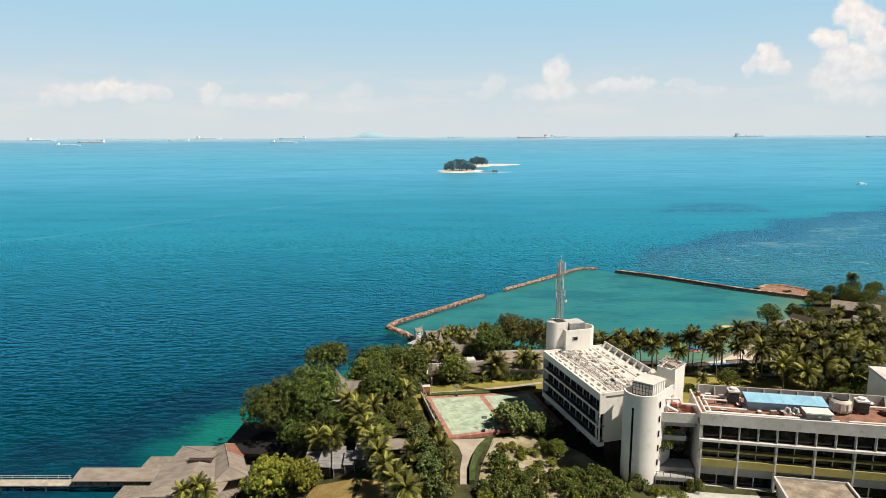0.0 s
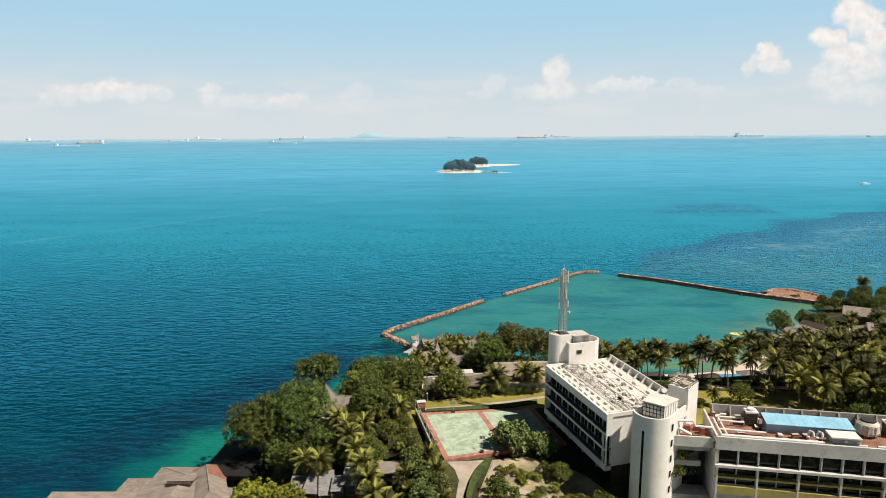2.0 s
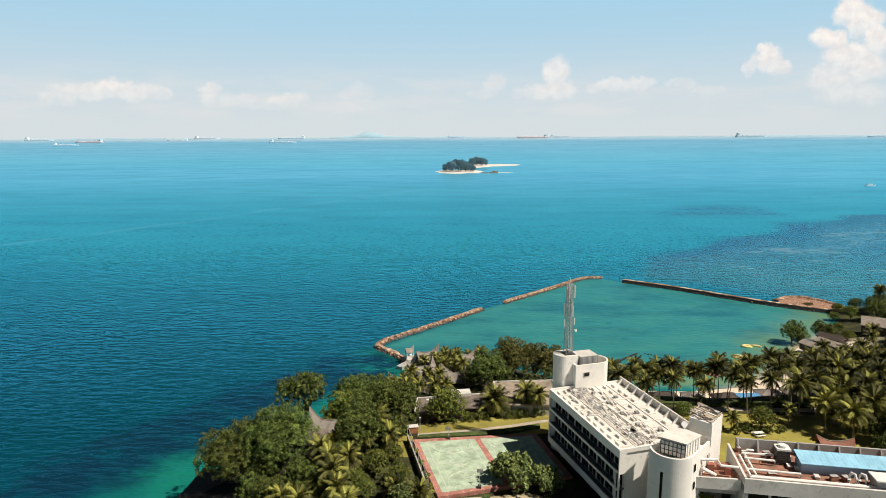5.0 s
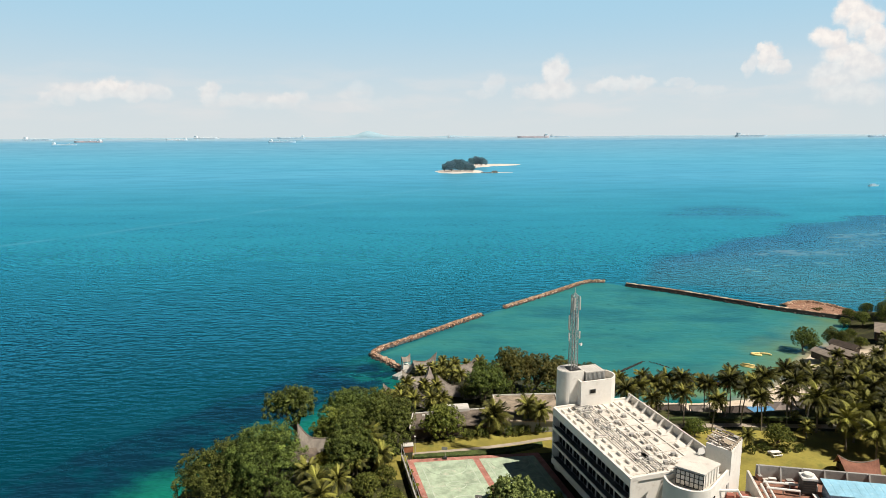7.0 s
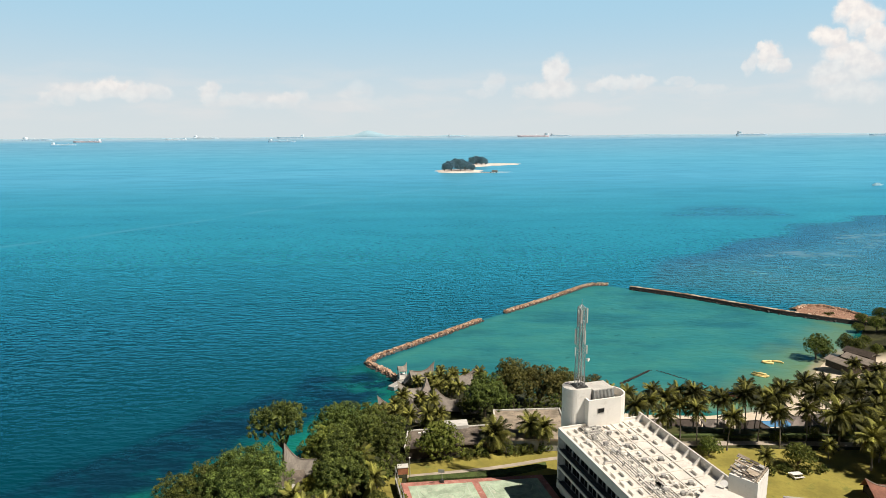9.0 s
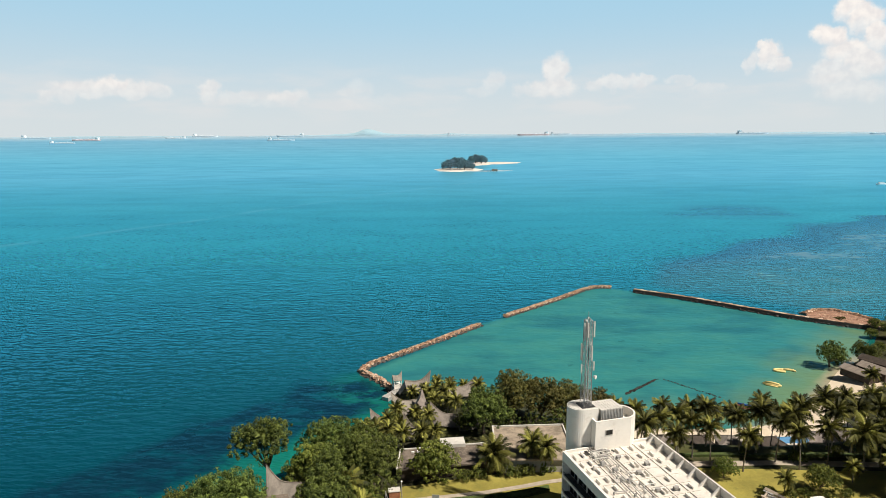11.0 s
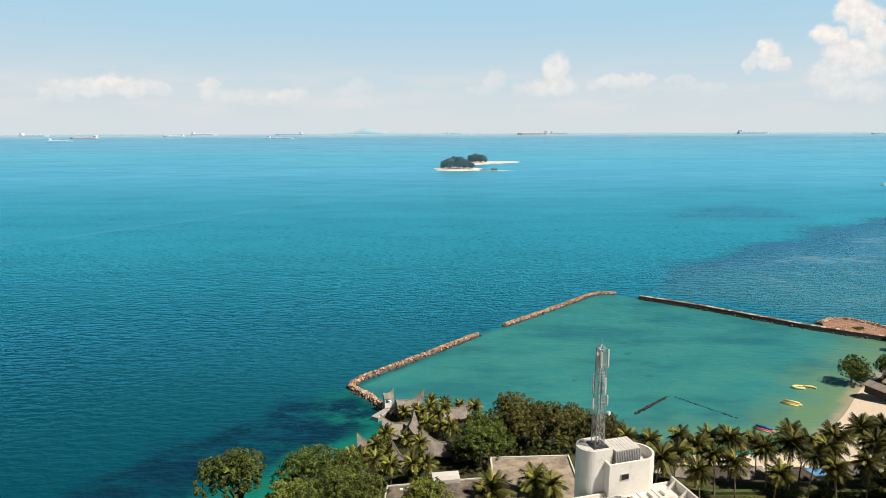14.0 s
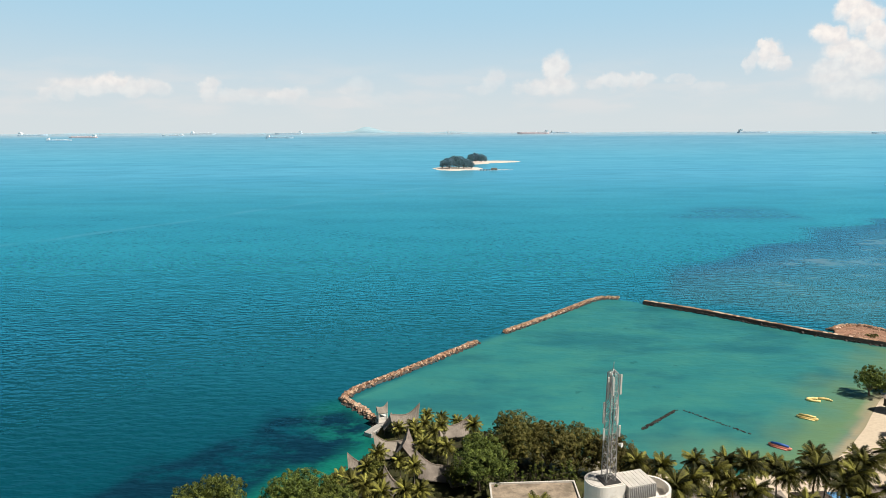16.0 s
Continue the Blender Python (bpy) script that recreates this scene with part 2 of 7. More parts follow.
    sh = add("ShaderNodeMixShader", {0: f, 1: body.outputs[0], 2: gloss.outputs[0]})
    add("ShaderNodeOutputMaterial", {"Surface": sh.outputs[0]})
    return m


def ground_material():
    """Bare soil and worn grass, turning to pale sand towards the beach."""
    m = bpy.data.materials.new("ground_soil")
    m.use_nodes = True
    t = m.node_tree
    t.nodes.clear()
    add = nodes_of(t)
    pos = add("ShaderNodeNewGeometry").outputs["Position"]
    sand = add("ShaderNodeAttribute", attribute_name="sand").outputs["Fac"]
    n1 = add("ShaderNodeTexNoise", {"Vector": pos, "Scale": .09, "Detail": 6.0, "Roughness": .7}).outputs[0]
    n2 = add("ShaderNodeTexNoise", {"Vector": pos, "Scale": 1.1, "Detail": 6.0, "Roughness": .7}).outputs[0]
    col = mix(add, smooth(add, n1, .4, .62), (.026, .028, .013), (.070, .075, .024))
    col = mix(add, maths(add, "MULTIPLY", smooth(add, n2, .45, .7), .5), col, (.10, .075, .048))
    sn = mix(add, smooth(add, n2, .3, .75), (.66, .56, .43), (.56, .46, .34))
    col = mix(add, sand, col, sn)
    bump = add("ShaderNodeBump", {"Height": n2, "Strength": .5, "Distance": .15}).outputs[0]
    sh = add("ShaderNodeBsdfPrincipled", {"Base Color": col, "Roughness": .95, "Specular IOR Level": .15, "Normal": bump})
    add("ShaderNodeOutputMaterial", {"Surface": sh.outputs[0]})
    return m


def glass_material():
    m = bpy.data.materials.new("dark_glass")
    m.use_nodes = True
    t = m.node_tree
    t.nodes.clear()
    add = nodes_of(t)
    pos = add("ShaderNodeNewGeometry").outputs["Position"]
    n = add("ShaderNodeTexNoise", {"Vector": pos, "Scale": .8, "Detail": 2.0}).outputs[0]
    dark = add("ShaderNodeBsdfDiffuse", {"Color": mix(add, smooth(add, n, .45, .7), (.006, .007, .008), (.028, .027, .024))})
    gl = add("ShaderNodeBsdfGlossy", {"Color": (1, 1, 1, 1), "Roughness": .06})
    sh = add("ShaderNodeMixShader", {0: .022, 1: dark.outputs[0], 2: gl.outputs[0]})
    add("ShaderNodeOutputMaterial", {"Surface": sh.outputs[0]})
    return m


WHITE = material("white_paint", (.76, .72, .655), .75, vary=.05, scale=.25, stain=(.60, .55, .48), bump=.1)
OFFWHITE = material("weathered_white_paint", (.58, .55, .50), .8, vary=.10, scale=.3, stain=(.36, .33, .29), bump=.12)
ROOFWHITE = material("white_roof_coating", (.66, .61, .545), .85, vary=.10, scale=.35, stain=(.45, .39, .33), bump=.2)
CONCRETE = material("painted_concrete", (.60, .57, .52), .85, vary=.10, scale=.25, stain=(.30, .28, .25), bump=.15)
GREYWALL = material("grey_concrete", (.36, .345, .32), .9, vary=.14, scale=.3, stain=(.20, .19, .17), bump=.2)
BROWNROOF = material("mossy_flat_roof", (.31, .25, .185), .95, vary=.40, scale=.42, stain=(.105, .082, .060), bump=.5)
OLDROOF = material("blotched_dark_roof", (.150, .120, .095), .95, vary=.45, scale=.42, stain=(.36, .30, .235), bump=.5)
THATCH = material("weathered_thatch", (.25, .215, .185), .95, vary=.25, scale=.5, stain=(.13, .11, .09), bump=.8, bump_scale=9, stretch=(1, 1, .35), random_tint=.25)
SHINGLE = material("weathered_shingle", (.265, .22, .18), .92, vary=.2, scale=.35, stain=(.24, .19, .15), bump=.5, bump_scale=5, stretch=(1, 2.5, 1))
REDROOF = material("faded_red_roof", (.30, .10, .07), .9, vary=.2, scale=.5, stain=(.20, .10, .08), bump=.3)
BRICKWALL = material("orange_brick_wall", (.42, .17, .085), .9, vary=.2, scale=.8, stain=(.50, .30, .20), bump=.2)
FLOORTILE = material("dark_floor_tile", (.10, .09, .08), .7, vary=.2, scale=1.0)
REDDECK = material("terracotta_deck", (.27, .13, .085), .9, vary=.3, scale=.6, stain=(.20, .165, .14))
# Dark timber; the hotel's recessed walls also use it as painted shade
DARKWOOD_SHADE = material("dark_wood_and_shade", (.055, .040, .030), .8, vary=.3, scale=1.2)
DECKWOOD = material("sun_bleached_deck", (.42, .36, .285), .85, vary=.2, scale=.8, bump=.2, random_tint=.15)
WOOD = material("grey_wood", (.24, .20, .16), .85, vary=.25, scale=1.5, bump=.3)
BARK = material("bark", (.15, .12, .09), .95, vary=.3, scale=1.5, bump=.5)
PALMBARK = material("palm_bark", (.23, .20, .165), .95, vary=.25, scale=2.5, bump=.4)
ROCK = stone_material("tan_rock", (.17, .095, .062), (.44, .27, .175), (.66, .50, .37))
SPITSOIL = material("reddish_spit_soil", (.30, .165, .11), .95, vary=.3, scale=.35, stain=(.42, .31, .21), bump=.5)
WETROCK = material("wet_dark_rock", (.075, .062, .052), .6, vary=.3, scale=.6, bump=.5)
ALGAE = material("algae_stone", (.030, .026, .022), .7, vary=.4, scale=.6, bump=.5)
SAND = material("pale_sand", (.64, .55, .42), .95, vary=.1, scale=.4, bump=.2)
PATHWAY = material("sandy_path", (.40, .335, .265), .95, vary=.16, scale=.5, bump=.2, stain=(.30, .26, .17))
LAWN = material("lawn_grass", (.265, .225, .045), .95, vary=.22, scale=.16, stain=(.12, .14, .03), bump=.4, bump_scale=3)
PAVING = material("pale_paving", (.46, .45, .40), .9, vary=.15, scale=.4, stain=(.30, .29, .25), bump=.2)
DRYLAWN = material("dry_lawn", (.30, .205, .065), .95, vary=.25, scale=.2, stain=(.16, .15, .04), bump=.4, bump_scale=3)
GARDEN = material("dry_garden_soil", (.36, .295, .18), .95, vary=.35, scale=.3, stain=(.09, .10, .03), bump=.4)
HEDGE = material("clipped_grass", (.060, .085, .020), .95, vary=.45, scale=.9, stain=(.14, .16, .035), bump=1.0, bump_scale=4)
COURT = material("court_green", (.37, .45, .32), .9, vary=.26, scale=.42, stain=(.60, .54, .44))
COURTRED = material("court_red", (.40, .17, .13), .9, vary=.25, scale=.6, stain=(.56, .45, .37))
LINE = material("line_paint", (.45, .51, .40), .85, vary=.12, scale=1.0)
STEEL = material("galvanised_steel", (.46, .45, .43), .5, metal=.35, vary=.12, scale=1.5)
MASTSTEEL = material("weathered_mast_steel", (.36, .345, .33), .6, metal=.2, vary=.2, scale=1.2, stain=(.30, .20, .15))
DARKMETAL = material("dark_metal", (.05, .048, .045), .6, metal=.2, vary=.2, scale=1.0)
PIPE = material("white_pipe", (.72, .69, .64), .6, vary=.08, scale=1.0)
BLUEROOF = material("blue_metal_roof", (.27, .52, .66), .5, vary=.14, scale=.5, stain=(.46, .64, .72))
BLUEWALL = material("blue_grey_wall", (.30, .40, .50), .8, vary=.1, scale=.5)
OLIVE = material("olive_panel", (.34, .29, .085), .75, vary=.14, scale=.6)
TANK = material("cooling_tower_shell", (.60, .52, .42), .7, vary=.14, scale=.8, stain=(.38, .31, .24))
YELLOW = material("yellow_plastic", (.80, .60, .24), .5, vary=.1, scale=1.5)
REDPLASTIC = material("red_plastic", (.62, .22, .16), .5, vary=.1, scale=1.5)
BLUEPLASTIC = material("blue_plastic", (.03, .11, .42), .5, vary=.1, scale=1.5)
TARP = material("blue_tarpaulin", (.035, .19, .38), .6, vary=.15, scale=1.0)
# Hull colours paled so that distance haze is part of the paint
HULLGREY_HAZE = material("hazed_grey_hull", (.54, .66, .74), .6, vary=.1, scale=.05)
HULLRED_HAZE = material("hazed_red_hull", (.72, .55, .55), .6, vary=.1, scale=.05)
SHIPWHITE = material("ship_white", (.72, .76, .79), .6, vary=.05, scale=.05)
# Blue distance haze is put into this hill colour
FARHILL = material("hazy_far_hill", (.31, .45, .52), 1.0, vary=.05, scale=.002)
GLASS = glass_material()
SEA = water_material()
GROUND = ground_material()
LEAF_DARK = leaf_material("dark_leaves", (.014, .026, .006), (.205, .240, .050))
LEAF_MID = leaf_material("green_leaves", (.020, .036, .007), (.270, .290, .058))
LEAF_BIG = leaf_material("large_green_leaves", (.018, .036, .007), (.330, .380, .115), leaf=.75, clump=.25)
LEAF_BRIGHT = leaf_material("yellow_green_leaves", (.080, .100, .012), (.42, .41, .055))
LEAF_FRESH = leaf_material("fresh_green_leaves", (.045, .072, .010), (.275, .310, .060))
LEAF_RUST = leaf_material("rusty_leaves", (.022, .032, .008), (.215, .172, .050))
LEAF_GLOSSY = leaf_material("glossy_dark_leaves", (.010, .020, .005), (.21, .245, .070), leaf=.9, clump=.15)
# Islet leaves: blue distance haze mixed into both leaf colours
LEAF_FAR = leaf_material("far_leaves", (.09, .175, .215), (.17, .285, .315))
FROND = leaf_material("palm_fronds", (.018, .026, .006), (.36, .325, .075), leaf=.12, own=.8, clump=.15)
FROND_GROVE = leaf_material("grove_palm_fronds", (.014, .021, .006), (.36, .325, .085), leaf=.15, own=.7, clump=.2)
FROND_DARK = leaf_material("dark_palm_fronds", (.014, .020, .005), (.30, .265, .062), leaf=.10, own=.70, clump=.1)
FROND_OLD = leaf_material("old_palm_fronds", (.20, .15, .045), (.36, .28, .09))

# ---------- mesh helpers ----------
class Geo:
    """Collects the corners and faces of one mesh."""

    def __init__(self):
        self.v, self.f = [], []

    def add(self, verts, faces):
        n = len(self.v)
        self.v += [tuple(p) for p in verts]
        self.f += [tuple(i + n for i in f) for f in faces]
        return self

    def box(self, x0, y0, z0, x1, y1, z1):
        return self.prism([(x0, y0), (x1, y0), (x1, y1), (x0, y1)], z0, z1)

    def prism(self, pts, z0, z1):
        n = len(pts)
        vs = [(x, y, z0) for x, y in pts] + [(x, y, z1) for x, y in pts]
        fs = [(i, (i + 1) % n, n + (i + 1) % n, n + i) for i in range(n)]
        return self.add(vs, fs + [tuple(range(n - 1, -1, -1)), tuple(range(n, 2 * n))])

    def tube(self, pts, radii, sides=6):
        """A tapered tube through the points."""
        vs, fs = [], []
        for k, p in enumerate(pts):
            p = Vector(p)
            a, b = Vector(pts[max(k - 1, 0)]), Vector(pts[min(k + 1, len(pts) - 1)])
            q = (b - a).normalized().to_track_quat("Z", "Y")
            r = radii[k] if isinstance(radii, (list, tuple)) else radii
            for s in range(sides):
                ang = 2 * math.pi * s / sides
                vs.append(p + q @ Vector((r * math.cos(ang), r * math.sin(ang), 0)))
        m = len(pts)
        for k in range(m - 1):
            for s in range(sides):
                t = (s + 1) % sides
                fs.append((k * sides + s, k * sides + t, (k + 1) * sides + t, (k + 1) * sides + s))
        fs += [tuple(range(sides - 1, -1, -1)), tuple((m - 1) * sides + s for s in range(sides))]
        return self.add(vs, fs)

    def rock(self, p, size, rng):
        """A lump with uneven corners."""
        q = Euler((rng.uniform(0, 6), rng.uniform(0, 6), rng.uniform(0, 6))).to_matrix()
        base = [(-1, -1, -1), (1, -1, -1), (1, 1, -1), (-1, 1, -1), (-.7, -.7, 1), (.7, -.7, 1), (.7, .7, 1), (-.7, .7, 1)]
        vs = []
        for c in base:
            w = q @ Vector([k * size * .5 * rng.uniform(.65, 1.15) for k in c])
            vs.append((p[0] + w.x, p[1] + w.y, p[2] + w.z * .8))
        return self.add(vs, [(3, 2, 1, 0), (4, 5, 6, 7), (0, 1, 5, 4), (1, 2, 6, 5), (2, 3, 7, 6), (3, 0, 4, 7)])

    def mesh(self, name, mat=None, shade=False):
        me = bpy.data.meshes.new(name)
        me.from_pydata(self.v, [], self.f)
        if mat:
            me.materials.append(mat)
        if shade:
            me.shade_smooth()
        me.update()
        return me


def thing(name, x, y, z, rz=0, label="", category="", group="", kind=""):
    ob = new(name)
    ob.empty_display_size = .5
    ob.matrix_world = pose(x, y, z, 0, 0, rz)
    return tagged(ob, label, category, group, kind)


def part(name, geo, mat, parent, label="", shade=False):
    """One mesh under a thing or a part; geo is a Geo or a mesh that is shared."""
    me = geo.mesh(name, mat, shade) if isinstance(geo, Geo) else geo
    ob = new(name, me)
    ob.parent = parent
    if label:
        ob["label"] = label
    return ob


def placed(name, me, parent, x, y, z, rx=0, ry=0, rz=0, s=1.0):
    """A part on a shared mesh, set at a pose in its parent's frame."""
    ob = new(name, me)
    ob.parent = parent
    ob.matrix_basis = pose(x, y, z, rx, ry, rz) @ Matrix.Scale(s, 4)
    return ob


def solo(name, geo, mat, label="", category="", group="", kind="", shade=False):
    return tagged(new(name, geo.mesh(name, mat, shade)), label, category, group, kind)


# ---------- the lie of the land ----------
SHORE = [(-45, -150), (-46, 95), (-50, 118), (-54, 136), (-57, 148), (-58, 158), (-50, 168), (-41, 176), (-33, 188), (-24, 202), (-19, 211), (-13, 221), (-18, 229), (-13, 234),
         (-4, 233), (8, 229), (24, 224), (38, 213), (52, 207), (72, 206), (90, 209), (102, 219), (113, 230), (120, 238), (128, 247), (140, 256), (153, 268), (165, 284), (170, 296), (178, 303), (205, 300), (420, 290), (420, -150)]
LAGOON = [(-16, 231), (-27, 247), (14, 298), (24, 308), (70, 357), (82, 359), (92, 351), (129, 320), (151, 301), (168, 289), (165, 284), (140, 256), (113, 230), (90, 209), (52, 207), (24, 224)]


def signed(px, py, poly):
    """Distance to the polygon's edge, positive inside, for arrays of points."""
    d = np.full(px.shape, 1e9)
    inside = np.zeros(px.shape, bool)
    for (x0, y0), (x1, y1) in zip(poly, poly[1:] + poly[:1]):
        ex, ey = x1 - x0, y1 - y0
        t = np.clip(((px - x0) * ex + (py - y0) * ey) / (ex * ex + ey * ey), 0, 1)
        d = np.minimum(d, np.hypot(px - x0 - t * ex, py - y0 - t * ey))
        cross = ((y0 > py) != (y1 > py)) & (px < ex * (py - y0) / (ey if ey else 1e-9) + x0)
        inside ^= cross
    return np.where(inside, d, -d)


def ease(x, lo, hi):
    t = np.clip((x - lo) / (hi - lo), 0, 1)
    return t * t * (3 - 2 * t)


def height(px, py):
    """Ground level: a headland of 11 m, sloping to the western shore, and to a flat beach in the east."""
    px, py = np.asarray(px, float), np.asarray(py, float)
    d = signed(px, py, SHORE)
    beach = ease(px, 34, 52) * ease(py, 120, 160)
    flat = 18 + 20 * ease(px, 96, 128) * ease(py, 180, 212)
    west = np.minimum(d * .40, 11.0)
    east = np.minimum(np.where(d < flat, d * .17, flat * .17 + (d - flat) * .68), 11.0)
    h = np.clip(west * (1 - beach) + east * beach, -2.2, 11.0)
    return h + .12 * np.sin(px * .31) * np.cos(py * .27) * ease(h, .3, 1.0)


def ground_z(x, y):
    return float(height(np.array([x]), np.array([y]))[0])


def grid_mesh(name, xs, ys, zfun, mat, fields=()):
    gx, gy = np.meshgrid(np.array(xs), np.array(ys))
    gz = zfun(gx, gy)
    me = bpy.data.meshes.new(name)
    nx, ny = len(xs), len(ys)
    idx = np.arange(nx * ny).reshape(ny, nx)
    faces = np.stack([idx[:-1, :-1], idx[:-1, 1:], idx[1:, 1:], idx[1:, :-1]], -1).reshape(-1, 4)
    me.from_pydata(np.stack([gx.ravel(), gy.ravel(), gz.ravel()], -1).tolist(), [], faces.tolist())
    for fname, fun in fields:
        at = me.color_attributes.new(fname, "FLOAT_COLOR", "POINT")
        r, g, b = fun(gx, gy)
        at.data.foreach_set("color", np.stack([r.ravel(), g.ravel(), b.ravel(), np.ones(nx * ny)], -1).ravel().astype(np.float32))
    me.materials.append(mat)
    me.shade_smooth()
    return me


def steps(lo, a, b, hi, fine, growth=1.22):
    """Grid lines: fine between a and b, growing outwards to lo and hi."""
    mid = list(np.arange(a, b, fine))
    out, s, x = [], fine, mid[-1]
    while x < hi:
        s *= growth
        x = min(hi, x + s)
        out.append(x)
    left, s, x = [], fine, mid[0]
    while x > lo:
        s *= growth
        x = max(lo, x - s)
        left.append(x)
    return left[::-1] + mid + out


def sea_level(px, py):
    return 53.6 * np.clip((py - 2400) / 2480, 0, 1) ** 2


def line_dist(px, py, pts):
    d = np.full(px.shape, 1e9)
    for (x0, y0), (x1, y1) in zip(pts, pts[1:]):
        ex, ey = x1 - x0, y1 - y0
        t = np.clip(((px - x0) * ex + (py - y0) * ey) / (ex * ex + ey * ey), 0, 1)
        d = np.minimum(d, np.hypot(px - x0 - t * ex, py - y0 - t * ey))
    return d


def wobble(px, py, k, amp):
    return amp * (np.sin(px * k + 1.3) * np.cos(py * k * 1.3) + .6 * np.sin(px * k * 2.7 + py * k * 1.9) + .35 * np.sin(px * k * 5.1 - py * k * 4.3))


REEF_EDGE = [(-16, 229), (60, 352), (87, 372), (138, 439), (223, 518), (326, 588), (459, 678), (700, 830), (1400, 900), (1400, 100), (178, 290), (93, 354)]


def bed_near(px, py):
    d = -signed(px, py, SHORE)
    lag = ease(signed(px, py, LAGOON) + wobble(px, py, .2, .6), -1.5, 2.5)
    band = line_dist(px, py, [(-116, 112), (-104, 132), (-89, 154), (-77, 173), (-63, 194), (-51, 209), (-40, 220), (-31, 229)])
    reef = ease(band + wobble(px, py, .11, 3.0), 18.0, 9.0) * (1 - lag)
    shore = ease(d + wobble(px, py, .08, 3.0), 24.0, 6.0) * (1 - lag) * (py < 300)
    return lag, reef, shore


def bed_far(px, py):
    d = -signed(px, py, SHORE)
    sand = ease(d + wobble(px, py, .3, .4), 4.0, .3) * ease(px, 70, 95) * (py < 262)
    shelf = ease(signed(px, py, REEF_EDGE) + wobble(px, py, .018, 12.0), -8, 110)
    shelf = shelf * (1 - ease(signed(px, py, LAGOON), -3, 1)) * ease(px, 75, 110)
    spot = ((px - 266) / 78) ** 2 + ((py - 655 - (px - 266) * .25) / 52) ** 2 + wobble(px, py, .03, .12)
    shelf = np.maximum(shelf, .08 * ease(spot, 1.2, .4))
    shallow = ease(d + wobble(px, py, .12, 2.5), 25, 4) * ease(px, 45, 75) * ease(signed(px, py, LAGOON), -1, 4)
    return sand, shelf, shallow


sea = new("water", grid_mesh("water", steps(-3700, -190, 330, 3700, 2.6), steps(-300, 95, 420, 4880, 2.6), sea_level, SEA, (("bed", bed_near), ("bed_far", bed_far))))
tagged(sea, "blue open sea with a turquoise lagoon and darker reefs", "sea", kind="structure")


def sand_field(px, py):
    d = signed(px, py, SHORE)
    beach = ease(px, 30, 46) * ease(py, 160, 185) * ease(py, 254, 243)
    s = ease(d + wobble(px, py, .25, 1.2), 21, 13) * beach
    return s, s, s


land = new("ground", grid_mesh("ground", steps(-75, -66, 190, 430, 1.8), steps(-160, 100, 306, 312, 1.8), height, GROUND, (("sand", sand_field),)))
tagged(land, "wooded headland of dark soil, worn grass and pale beach sand", "ground", kind="structure")


def sheet(name, pts, mat, label, category, lift=.12, thick=.3):
    """An area laid on the ground, following its slope, with its own thickness."""
    bm = bmesh.new()
    bm.faces.new([bm.verts.new((x, y, 0)) for x, y in pts])
    for axis in (0, 1):
        lo, hi = min(p[axis] for p in pts), max(p[axis] for p in pts)
        for k in range(1, int((hi - lo) / 1.8) + 1):
            co, no = [0, 0, 0], [0, 0, 0]
            co[axis], no[axis] = lo + k * 1.8, 1
            bmesh.ops.bisect_plane(bm, geom=bm.verts[:] + bm.edges[:] + bm.faces[:], plane_co=co, plane_no=no)
    for v in bm.verts:
        v.co.z = ground_z(v.co.x, v.co.y) + lift
    rim = [e for e in bm.edges if len(e.link_faces) == 1]
    skirt = bmesh.ops.extrude_edge_only(bm, edges=rim)
    for v in skirt["geom"]:
        if isinstance(v, bmesh.types.BMVert):
            v.co.z -= thick
    bmesh.ops.recalc_face_normals(bm, faces=bm.faces[:])
    me = bpy.data.meshes.new(name)
    bm.to_mesh(me)
    bm.free()
    me.materials.append(mat)
    return tagged(new(name, me), label, category, kind="structure")

# ---------- hotel wing with its stair core ----------
def window_mesh(w, h):
    """A dark pane in a slim white frame with one middle bar, facing -x."""
    fr, pa = Geo(), Geo()
    for a, b, c, d in ((0, 0, w, .06), (0, h - .06, w, h), (0, 0, .06, h), (w - .06, 0, w, h), (w / 2 - .03, 0, w / 2 + .03, h)):
        fr.box(-.08, a, b, .0, c, d)
    pa.box(-.04, .05, .05, -.01, w - .05, h - .05)
    return fr.mesh("frame", GREYWALL), pa.mesh("pane", GLASS)


